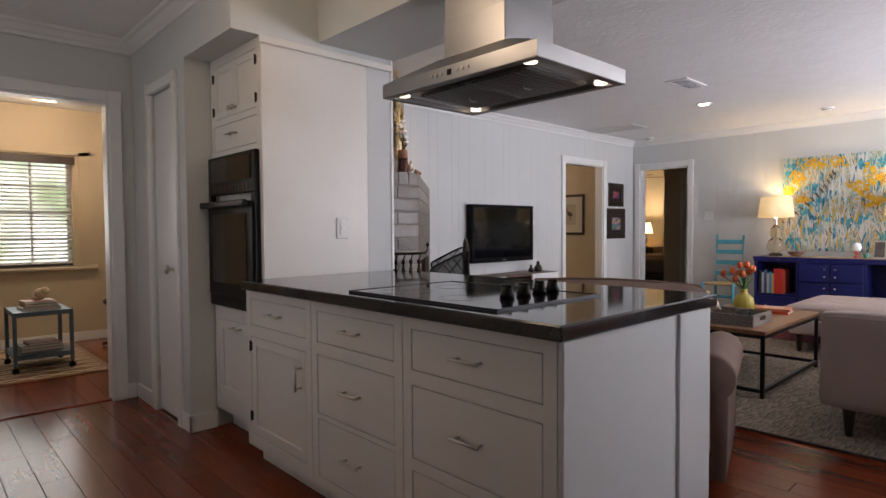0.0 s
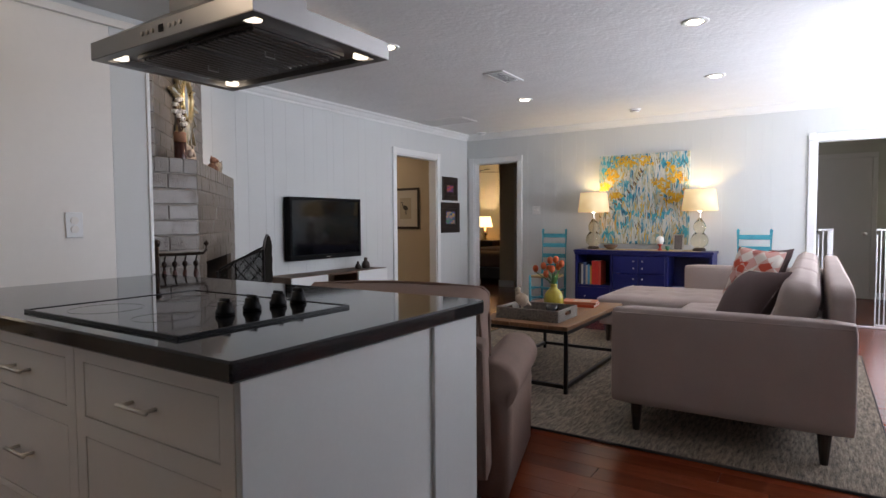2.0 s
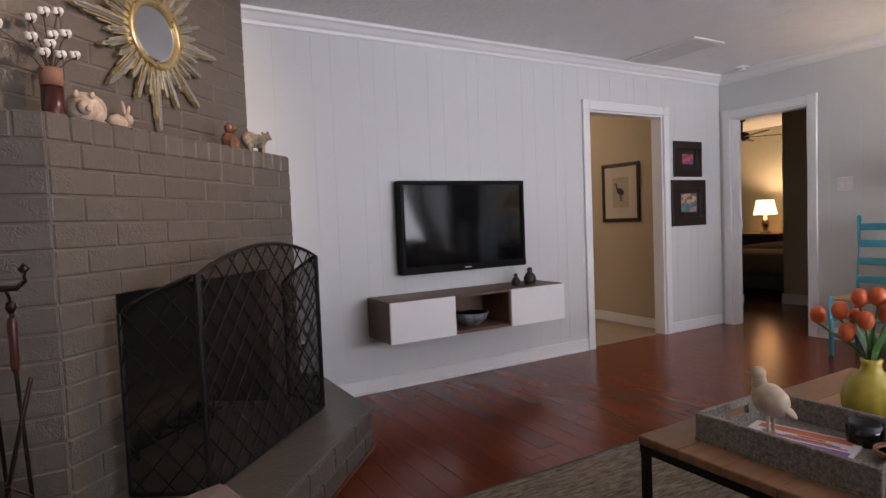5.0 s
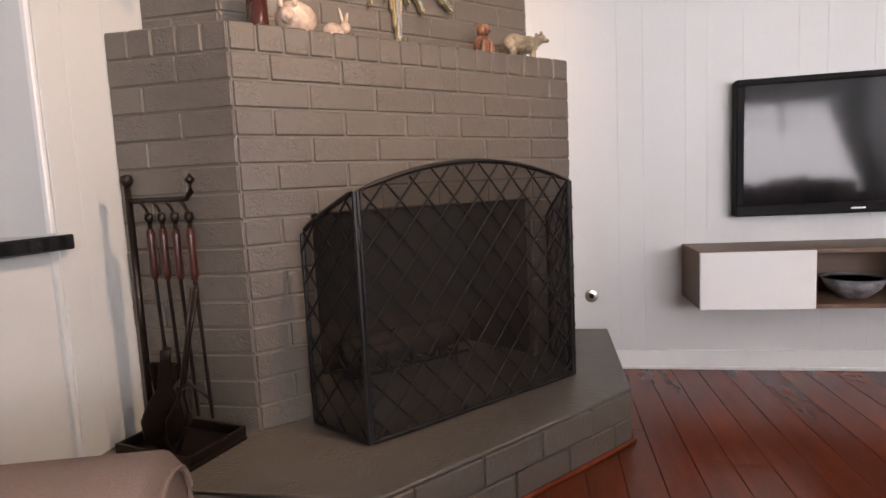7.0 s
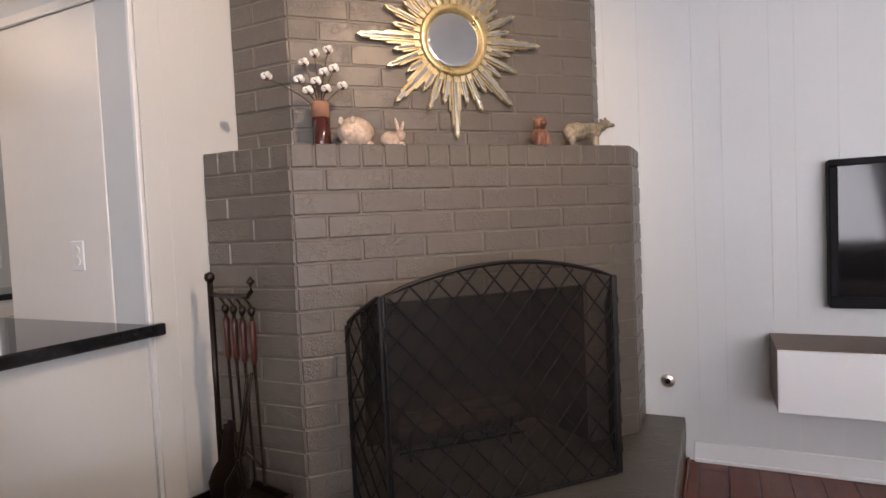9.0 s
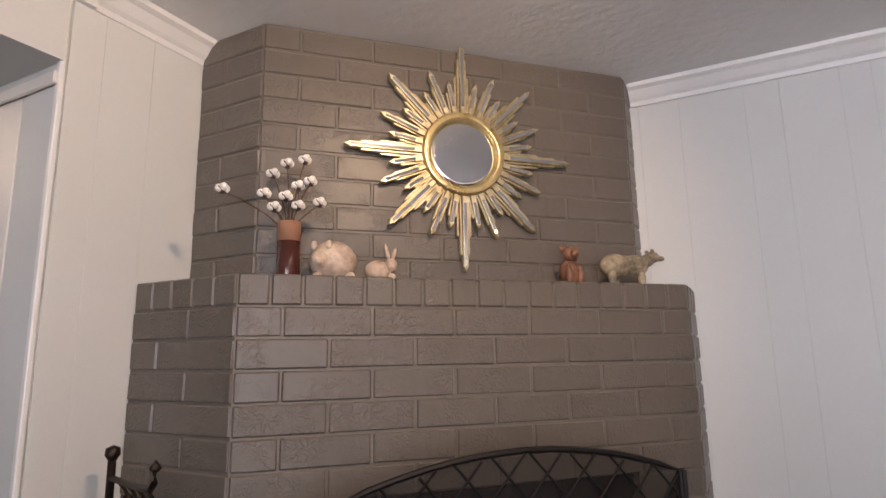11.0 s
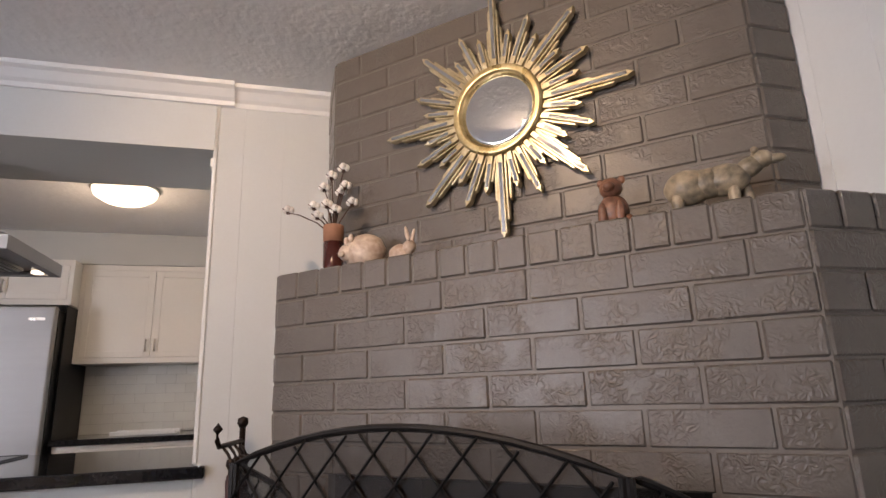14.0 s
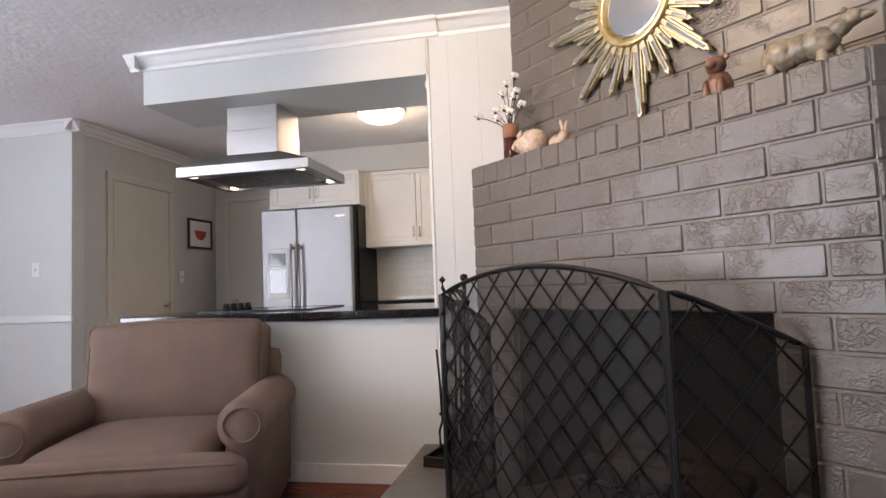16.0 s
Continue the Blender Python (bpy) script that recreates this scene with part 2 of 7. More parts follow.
def tube(points, r, segs=8, r2=None):
    """A round bar along a line of points."""
    bm = bmesh.new()
    pts = [Vector(p) for p in points]
    rings = []
    for i, p in enumerate(pts):
        d = (pts[min(i + 1, len(pts) - 1)] - pts[max(i - 1, 0)]).normalized()
        side = d.cross(Vector((0, 0, 1)))
        if side.length < 0.05:
            side = d.cross(Vector((1, 0, 0)))
        side.normalize()
        up = side.cross(d)
        rr = r if r2 is None else r + (r2 - r) * i / max(1, len(pts) - 1)
        rings.append([bm.verts.new(p + rr * (math.cos(a) * side + math.sin(a) * up)) for a in (2 * math.pi * k / segs for k in range(segs))])
    for a, b in zip(rings, rings[1:]):
        for k in range(segs):
            j = (k + 1) % segs
            bm.faces.new((a[k], a[j], b[j], b[k]))
    bm.faces.new(list(reversed(rings[0])))
    bm.faces.new(rings[-1])
    bmesh.ops.recalc_face_normals(bm, faces=bm.faces)
    return bm


def merged(bms):
    out = bmesh.new()
    for b in bms:
        me = bpy.data.meshes.new("tmp")
        b.to_mesh(me)
        b.free()
        out.from_mesh(me)
        bpy.data.meshes.remove(me)
    return out


def moved(bm, m):
    bmesh.ops.transform(bm, matrix=m, verts=bm.verts)
    return bm


def mesh_object(name, bm, mat, smooth=False):
    me = bpy.data.meshes.new(name)
    bm.to_mesh(me)
    bm.free()
    me.materials.append(mat)
    if smooth:
        me.polygons.foreach_set("use_smooth", [True] * len(me.polygons))
    return new(name, me)


def part(name, bm, mat, parent, label="", smooth=False):
    """One mesh under a thing or a part, given in the thing's own frame."""
    ob = mesh_object(name, bm, mat, smooth)
    ob.parent = parent
    if label:
        ob["label"] = label
    return ob


def thing(name, at, label, category, group="", turn=0.0):
    ob = new(name)
    ob.empty_display_size = 0.1
    ob.matrix_world = pose(*at, 0, 0, turn)
    return tagged(ob, label, category, group)


def plain(name, bm, mat, label, category, smooth=False, group="", kind=""):
    return tagged(mesh_object(name, bm, mat, smooth), label, category, group, kind)


def setting(name, bm, mat, label, category, smooth=False):
    return tagged(mesh_object(name, bm, mat, smooth), label, category, kind="structure")


def wall_along(axis, at, thick, a0, a1, z0, z1, holes):
    """A wall as pieces round its openings. axis 'x': runs along x at y=at..at+thick. holes: (a0, a1, z0, z1)."""
    bms, cuts = [], sorted(holes)
    def piece(p, q, lo, hi):
        if q - p > 1e-4 and hi - lo > 1e-4:
            bms.append(solid(p, q, at, at + thick, lo, hi) if axis == "x" else solid(at, at + thick, p, q, lo, hi))
    pos = a0
    for h0, h1, l, t in cuts:
        piece(pos, h0, z0, z1)
        piece(h0, h1, z0, l)
        piece(h0, h1, t, z1)
        pos = h1
    piece(pos, a1, z0, z1)
    return merged(bms)


CZ = 2.46          # ceiling
YT = 4.94          # television wall
XF = 8.61          # wall with the painting
XP = 2.70          # living side of the pier

# ---- structure ----
setting("subfloor", solid(-1.5, 14, -2.0, 9.5, -0.12, -0.012), DARKWOOD, "dark floor base under the boards", "floor")
setting("ceiling", solid(-0.4, 14, -1.9, YT + 0.10, CZ, CZ + 0.1), CEIL, "white ceiling with a trowelled texture", "ceiling")
setting("ceiling_hall", solid(-1.5, 14, YT + 0.104, 9.5, CZ - 0.02, CZ + 0.1), CEIL, "plain white ceiling of the back rooms", "ceiling")
setting("wall_north", wall_along("x", YT + 0.008, 0.10, -0.3, XF + 0.1, 0, CZ, [(0.62, 1.57, 0, 2.03), (6.84, 7.76, 0, 2.03)]), WALL, "pale grey painted wall with two openings", "wall")
setting("wall_east", wall_along("y", XF + 0.008, 0.10, -1.7, YT, 0, CZ, [(-0.62, 0.50, 0, 2.03), (4.10, 4.82, 0, 2.03)]), WALL, "pale grey painted wall with a door and a wide opening", "wall")
setting("wall_south", wall_along("x", -1.7, 0.12, 1.7, XF + 0.1, 0, CZ, [(4.95, 6.55, 0.45, 2.1), (6.75, 8.35, 0.45, 2.1)]), WALL, "pale grey wall with wide windows", "wall")
setting("wall_hall_corner", wall_along("y", 1.68, 0.12, -1.7, 0.18, 0, CZ, []), WALL, "white wall with a chair rail", "wall")
setting("wall_kitchen_south", wall_along("x", 0.06, 0.12, -0.3, 1.68, 0, CZ, []), WALL_K, "greige kitchen wall", "wall")
setting("wall_kitchen_west", wall_along("y", -0.28, 0.12, 0.06, YT, 0, CZ, [(3.2, 4.3, 1.05, 2.0)]), WALL_K, "greige kitchen wall with a window", "wall")
setting("wall_closet", merged([solid(1.72, 1.86, 3.93, 4.10, 0, CZ), solid(1.72, 1.86, 4.10, 4.52, 2.03, CZ), solid(1.72, 1.86, 4.52, YT, 0, CZ), solid(1.72, 2.52, 3.29, 3.93, 2.14, CZ), solid(1.86, 2.52, 3.935, 4.05, 0, 2.14)]), WALL, "pale grey closet wall beside the oven cabinet", "wall")
setting("wall_pier", solid(2.52, XP, 3.29, YT, 0, CZ), WALL, "pale wall pier between kitchen and living room", "wall")
setting("soffit", solid(2.20, 2.715, 1.56, 3.288, 2.17, CZ), WALL, "dropped soffit over the peninsula", "soffit")
setting("knee_wall", solid(2.44, 2.69, 1.425, 3.288, 0, 0.868, 0.003), WALL, "low painted wall behind the peninsula", "wall")

# ---- trim ----


def casing(name, axis, face, out, a0, a1, top, w=0.075, t=0.022):
    """Door casing round an opening on a wall face; out: +1 or -1, the way it stands proud."""
    ob = thing(name, (0, 0, 0), "white painted door casing", "trim")
    tagged(ob, kind="structure")
    f0, f1 = sorted((face, face + out * t))
    def bar(n, p, q, lo, hi, extra=0.0):
        g0, g1 = (f0 - extra, f1) if out < 0 else (f0, f1 + extra)
        part(n, solid(p, q, g0, g1, lo, hi, 0.004) if axis == "x" else solid(g0, g1, p, q, lo, hi, 0.004), TRIM, ob)
    bar("side_casing", a0 - w, a0, 0, top)
    bar("side_casing", a1, a1 + w, 0, top)
    bar("head_casing", a0, a1, top, top + w)
    bar("corner_block", a0 - w - 0.004, a0, top, top + w + 0.006, 0.004)
    bar("corner_block", a1, a1 + w + 0.004, top, top + w + 0.006, 0.004)
    return ob


def jamb(name, axis, p0, p1, a0, a1, top, mat):
    bms = []
    for q0, q1 in ((a0, a0 + 0.015), (a1 - 0.015, a1)):
        bms.append(solid(q0, q1, p0, p1, 0, top) if axis == "x" else solid(p0, p1, q0, q1, 0, top))
    bms.append(solid(a0 + 0.015, a1 - 0.015, p0, p1, top - 0.015, top) if axis == "x" else solid(p0, p1, a0 + 0.015, a1 - 0.015, top - 0.015, top))
    return setting(name, merged(bms), mat, "white painted door lining", "trim")


casing("casing_hall", "x", YT, -1, 6.84, 7.76, 2.03)
jamb("jamb_hall", "x", YT - 0.002, YT + 0.112, 6.84, 7.76, 2.03, TRIM)
casing("casing_bedroom", "y", XF, -1, 4.10, 4.82, 2.03)
jamb("jamb_bedroom", "y", XF - 0.002, XF + 0.112, 4.10, 4.82, 2.03, TRIM)
casing("casing_gate", "y", XF, -1, -0.62, 0.50, 2.03)
jamb("jamb_gate", "y", XF - 0.002, XF + 0.112, -0.62, 0.50, 2.03, TRIM)
casing("casing_office", "x", YT, -1, 0.62, 1.57, 2.03)
jamb("jamb_office", "x", YT - 0.002, YT + 0.112, 0.62, 1.57, 2.03, TRIM)
casing("casing_closet", "y", 1.72, -1, 4.10, 4.52, 2.03, 0.06)


def crown(name, pts, out):
    """Crown moulding along a line on a wall: stepped profile. out: unit vector into the room."""
    prof = ((0.0, -0.085), (0.012, -0.085), (0.016, -0.066), (0.03, -0.055), (0.052, -0.026), (0.07, -0.016), (0.075, 0.0), (0.0, 0.0))
    bm = bmesh.new()
    rings = [[bm.verts.new((p[0] + out[0] * d, p[1] + out[1] * d, CZ - 0.001 + z)) for d, z in prof] for p in pts]
    for a, b in zip(rings, rings[1:]):
        for i in range(len(prof)):
            j = (i + 1) % len(prof)
            bm.faces.new((a[i], a[j], b[j], b[i]))
    bm.faces.new(rings[0])
    bm.faces.new(list(reversed(rings[-1])))
    bmesh.ops.recalc_face_normals(bm, faces=bm.faces)
    return setting(name, bm, TRIM, "white crown moulding", "trim")


crown("crown_north", [(4.03, YT), (XF - 0.02, YT)], (0, -1))
crown("crown_east", [(XF, -1.58), (XF, YT - 0.0)], (-1, 0))
crown("crown_soffit", [(2.715, 1.48), (2.715, 3.36)], (1, 0))
crown("crown_soffit_end", [(2.2, 1.56), (2.79, 1.56)], (0, -1))
crown("crown_pier", [(XP, 3.30), (XP, 3.80)], (1, 0))
crown("crown_hall_corner", [(1.80, -1.58), (1.80, 0.255)], (1, 0))
crown("crown_kitchen_south", [(-0.16, 0.18), (1.875, 0.18)], (0, 1))
crown("crown_kitchen_west", [(-0.16, 0.18), (-0.16, YT)], (1, 0))
crown("crown_kitchen_north", [(-0.16, YT), (1.72, YT)], (0, -1))
crown("crown_closet", [(1.72, 3.29), (1.72, YT)], (-1, 0))


def skirting(name, bm):
    return setting(name, bm, TRIM, "white skirting board", "baseboard")


skirting("baseboard_north_a", merged([solid(4.44, 6.762, YT - 0.016, YT - 0.001, 0, 0.10, 0.003), solid(4.44, 6.762, YT - 0.026, YT - 0.016, 0, 0.018, 0.003)]))
skirting("baseboard_north_b", solid(7.838, XF - 0.03, YT - 0.016, YT - 0.001, 0, 0.10, 0.003))
skirting("baseboard_east", solid(XF - 0.016, XF - 0.001, 0.58, 4.02, 0, 0.10, 0.003))
skirting("baseboard_knee", solid(2.69, 2.706, 1.43, 3.20, 0, 0.10, 0.003))
skirting("baseboard_closet", merged([solid(1.704, 1.719, 3.915, 4.04, 0, 0.10, 0.003), solid(1.704, 1.719, 4.58, YT - 0.02, 0, 0.10, 0.003), solid(1.704, 1.87, 3.915, 3.929, 0, 0.10, 0.003)]))
skirting("baseboard_office_wall", solid(1.645, 1.70, YT - 0.016, YT - 0.001, 0, 0.10, 0.003))
skirting("baseboard_hall_corner", solid(1.801, 1.816, -1.58, 0.18, 0, 0.10, 0.003))
setting("chair_rail", solid(1.801, 1.822, -1.58, 0.20, 0.86, 0.92, 0.005), TRIM, "white chair rail moulding", "trim")
setting("pier_corner_bead", solid(XP - 0.012, XP + 0.008, 3.284, 3.30, 0.92, CZ - 0.08, 0.003), TRIM, "thin white corner bead", "trim")

# ---- back rooms ----
HX = 7.90
setting("wall_hall_east", solid(HX, HX + 0.1, YT + 0.115, 7.4, 0, CZ - 0.02), TAN, "tan hall wall", "wall")
setting("wall_hall_north", solid(3.6, HX, 7.4, 7.5, 0, CZ - 0.02), TAN, "tan hall wall", "wall")
setting("wall_hall_west", solid(5.5, 5.6, YT + 0.115, 7.4, 0, CZ - 0.02), TAN, "tan hall wall", "wall")
skirting("baseboard_hall", solid(HX - 0.015, HX - 0.001, YT + 0.12, 7.4, 0, 0.10, 0.003))
setting("hall_floor", solid(5.6, HX, YT + 0.05, 7.4, -0.012, 0.003), surface("beige_hall_carpet", (0.36, 0.27, 0.18), 0.95, vary=0.1, scale=8, fine=150, bump=0.4), "beige hall carpet", "floor")
setting("wall_bedroom_far", solid(12.6, 12.7, 2.6, 8, 0, CZ - 0.02), OLIVE, "khaki bedroom wall", "wall")
setting("wall_bedroom_north", solid(HX + 0.1, 12.7, 7.6, 7.7, 0, CZ - 0.02), OLIVE, "khaki bedroom wall", "wall")
setting("wall_bedroom_south", solid(XF + 0.11, 12.7, 2.5, 2.6, 0, CZ - 0.02), OLIVE, "khaki bedroom wall", "wall")
setting("wall_gate_far", solid(11.4, 11.5, -1.7, 2.5, 0, CZ - 0.02), OLIVE, "khaki entry wall", "wall")
setting("wall_gate_south", solid(XF + 0.11, 11.5, -1.7, -1.6, 0, CZ), OLIVE, "khaki entry wall", "wall")
OY = 7.62
setting("wall_office_far", wall_along("x", OY, 0.12, -0.5, 3.4, 0, CZ - 0.02, [(0.55, 1.84, 0.80, 1.92)]), TAN, "tan office wall with a window", "wall")
setting("wall_office_east", solid(2.62, 2.72, YT + 0.115, OY, 0, CZ - 0.02), TAN, "tan office wall", "wall")
setting("wall_office_west", solid(-0.5, -0.4, YT + 0.115, OY, 0, CZ - 0.02), TAN, "tan office wall", "wall")
skirting("baseboard_office", solid(-0.4, 2.62, OY - 0.015, OY - 0.001, 0, 0.10, 0.003))

# ---- peninsula and oven ----


def pull(parent, y, z, x, length=0.10, upright=False):
    d = length / 2
    rod = tube([(x - 0.03, y - d, z), (x - 0.03, y + d, z)], 0.0055) if not upright else tube([(x - 0.03, y, z - d), (x - 0.03, y, z + d)], 0.0055)
    feet = [tube([(x - 0.03, y + s, z), (x, y + s, z)], 0.005) if not upright else tube([(x - 0.03, y, z + s), (x, y, z + s)], 0.005) for s in (-d * 0.78, d * 0.78)]
    return part("handle", merged([rod, *feet]), NICKEL, parent, "satin nickel bar pull", True)


def shaker(parent, name, y0, y1, z0, z1, x, stile=0.045):
    """An inset shaker front facing -x, its face at x."""
    bms = [solid(x, x + 0.018, y0, y0 + stile, z0, z1, 0.002), solid(x, x + 0.018, y1 - stile, y1, z0, z1, 0.002), solid(x, x + 0.018, y0 + stile, y1 - stile, z0, z0 + stile, 0.002), solid(x, x + 0.018, y0 + stile, y1 - stile, z1 - stile, z1, 0.002), solid(x + 0.008, x + 0.016, y0 + stile, y1 - stile, z0 + stile, z1 - stile)]
    return part(name, merged(bms), CABINET, parent)


def hinge(parent, y, z, x):
    part("hinge", merged([tube([(x - 0.004, y, z - 0.025), (x - 0.004, y, z + 0.025)], 0.005), solid(x - 0.003, x + 0.002, y - 0.012, y + 0.012, z - 0.02, z + 0.02)]), IRON, parent, "small dark hinge")


CX = 1.772      # cabinet face


def base_unit(name, y0, y1, fronts, label):
    ob = thing(name, (0, 0, 0), label, "cabinet", "base cabinets of the peninsula")
    part("body", merged([solid(CX + 0.02, 2.42, y0, y1, 0.10, 0.868), solid(CX + 0.075, 2.40, y0, y1, 0.0, 0.10)]), CABINET, ob)
    frame = [solid(CX, CX + 0.02, y0, y0 + 0.045, 0.10, 0.868), solid(CX, CX + 0.02, y1 - 0.045, y1, 0.10, 0.868)]
    edges = [0.10] + [v for f in fronts for v in f[1:3]] + [0.868]
    edges = sorted(edges)
    for lo, hi in zip(edges[0::2], edges[1::2]):
        frame.append(solid(CX, CX + 0.02, y0 + 0.045, y1 - 0.045, lo, hi))
    part("face_frame", merged(frame), CABINET, ob)
    for kind, lo, hi in fronts:
        g = 0.003
        if kind == "drawer":
            d = part("drawer", solid(CX + 0.001, CX + 0.018, y0 + 0.045 + g, y1 - 0.045 - g, lo + g, hi - g, 0.0015), CABINET, ob)
            pull(d, (y0 + y1) / 2, (lo + hi) / 2 + 0.005, CX, 0.12)
        else:
            d = shaker(ob, "door", y0 + 0.045 + g, y1 - 0.045 - g, lo + g, hi - g, CX + 0.001)
            pull(d, y0 + 0.085, hi - 0.12, CX, 0.11, True)
            hinge(ob, y1 - 0.045, lo + 0.09, CX)
            hinge(ob, y1 - 0.045, hi - 0.05, CX)
    return ob


base_unit("base_cabinet", 1.425, 2.06, [("drawer", 0.14, 0.35), ("drawer", 0.39, 0.64), ("drawer", 0.69, 0.83)], "white inset base cabinet with three drawers at the end")
base_unit("base_cabinet", 2.063, 2.665, [("drawer", 0.14, 0.385), ("drawer", 0.405, 0.65), ("drawer", 0.70, 0.83)], "white inset base cabinet with three deep drawers")
base_unit("base_cabinet", 2.668, 3.286, [("door", 0.16, 0.645), ("drawer", 0.70, 0.83)], "white inset base cabinet with a drawer over a shaker door")
setting("peninsula_end_panel", merged([solid(CX, 2.40, 1.405, 1.423, 0, 0.868, 0.002), solid(2.445, 2.69, 1.405, 1.423, 0, 0.868, 0.002), solid(2.40, 2.445, 1.416, 1.423, 0, 0.868)]), WALL, "painted end panel with a wide groove", "panel")
plain("worktop", prism([(1.742, 1.39), (2.715, 1.39), (2.732, 1.407), (2.74, 3.33), (2.704, 3.33), (2.704, 3.284), (1.742, 3.284)], 0.872, 0.916, 0.005), GRANITE, "polished black granite worktop with eased edges", "worktop")

ck = thing("cooktop", (0, 0, 0.9165), "flush black glass cooktop set in the worktop", "cooktop")
part("glass", solid(1.815, 2.36, 1.67, 2.43, 0.0, 0.006, 0.002), BLACKGLASS, ck)
part("rim", merged([solid(1.808, 2.367, 1.663, 1.67, 0, 0.008), solid(1.808, 2.367, 2.43, 2.437, 0, 0.008), solid(1.808, 1.815, 1.67, 2.43, 0, 0.008), solid(2.36, 2.367, 1.67, 2.43, 0, 0.008)]), BLACKPL, ck)
for kx, ky in ((2.06, 1.84), (2.15, 1.84), (2.255, 1.85), (2.335, 1.85)):
    part("knob", merged([lathe([(0.026, 0), (0.026, 0.012), (0.021, 0.02), (0.019, 0.036), (0.0, 0.038)], 20, (kx, ky, 0.006)), solid(kx - 0.004, kx + 0.004, ky - 0.02, ky + 0.02, 0.04, 0.052, 0.002)]), BLACKPL, ck, "black control knob", True)
BURN = surface("burner_print", (0.04, 0.04, 0.04), 0.2, bump=0)
for bx, by, br in ((1.95, 2.25, 0.1), (2.2, 2.25, 0.08), (1.95, 1.95, 0.08), (2.2, 2.02, 0.06)):
    part("burner_ring", tube([(bx + br * math.cos(t * math.pi / 16), by + br * math.sin(t * math.pi / 16), 0.0055) for t in range(33)], 0.001, 4), BURN, ck)

# hood over the peninsula
hd = thing("range_hood", (2.372, 2.15, 1.735), "stainless steel island hood with baffle filters and lights", "range hood")
HXW, HYW = 0.285, 0.42


def hood_canopy():
    bm = bmesh.new()
    levels = ((HXW, HYW, 0.0), (HXW, HYW, 0.055), (0.17, 0.19, 0.135))
    rings = [[bm.verts.new((sx * a, sy * b, z)) for sx, sy in ((-1, -1), (1, -1), (1, 1), (-1, 1))] for a, b, z in levels]
    inner = [bm.verts.new((sx * (HXW - 0.03), sy * (HYW - 0.03), 0.0)) for sx, sy in ((-1, -1), (1, -1), (1, 1), (-1, 1))]
    deep = [bm.verts.new((sx * (HXW - 0.035), sy * (HYW - 0.035), 0.018)) for sx, sy in ((-1, -1), (1, -1), (1, 1), (-1, 1))]
    for a, b in ((rings[0], rings[1]), (rings[1], rings[2]), (inner, rings[0]), (deep, inner)):
        for i in range(4):
            j = (i + 1) % 4
            bm.faces.new((a[i], a[j], b[j], b[i]))
    bm.faces.new(rings[2])
    bm.faces.new(list(reversed(deep)))
    bmesh.ops.recalc_face_normals(bm, faces=bm.faces)
    return bm


part("canopy", hood_canopy(), STEEL, hd)
# added strips over the canopy's lip; their darker steel stands in for shade
part("rim_shade_strips", merged([solid(-HXW + 0.001, HXW - 0.001, s * (HYW - 0.018) - 0.017, s * (HYW - 0.018) + 0.017, -0.003, 0.0172) for s in (-1, 1)] + [solid(s * (HXW - 0.018) - 0.017, s * (HXW - 0.018) + 0.017, -HYW + 0.036, HYW - 0.036, -0.003, 0.0172) for s in (-1, 1)]), STEELDK, hd)
part("underside_plate", solid(-HXW + 0.036, HXW - 0.036, -HYW + 0.036, HYW - 0.036, 0.0176, 0.02), STEELDK, hd)
part("duct_cover", merged([solid(-0.15, 0.15, -0.165, 0.165, 0.13, 0.434, 0.003), solid(-0.153, 0.153, -0.168, 0.168, 0.13, 0.29, 0.003)]), STEEL, hd)
for sy in (-1, 1):
    filt = part("baffle_filter", solid(-0.19, 0.19, 0.005 if sy > 0 else -0.30, 0.30 if sy > 0 else -0.005, 0.006, 0.017), STEELDK, hd)
    for i in range(11):
        y = sy * (0.025 + i * 0.026)
        part("slat", solid(-0.18, 0.18, y - 0.008, y + 0.008, -0.002, 0.006, 0.002), STEELDK, filt)
    part("filter_handle", tube([(-0.02, sy * 0.15, 0.006), (-0.02, sy * 0.15, -0.018), (0.02, sy * 0.15, -0.018), (0.02, sy * 0.15, 0.006)], 0.003), STEEL, hd)
for sx in (-1, 1):
    for sy in (-1, 1):
        part("light", lathe([(0.026, 0.0), (0.026, 0.012), (0, 0.012)], 20, (sx * 0.225, sy * 0.345, 0.002)), HOODBULB, hd, "small round halogen light")
        lamp_light("hood_bulb", "SPOT", look((2.372 + sx * 0.225, 2.15 + sy * 0.345, 1.728), (2.372 + sx * 0.2, 2.15 + sy * 0.33, 0.9)), 0.4, (1.0, 0.85, 0.65), 0.015, angle=90)
part("control_panel", solid(-HXW - 0.002, -HXW + 0.002, -0.012, 0.012, 0.018, 0.04), BLACKPL, hd)
for i, y in enumerate((-0.10, -0.072, -0.045, 0.045, 0.072, 0.10)):
    part("button", tube([(-HXW - 0.004, y, 0.029), (-HXW + 0.002, y, 0.029)], 0.007), NICKEL, hd)

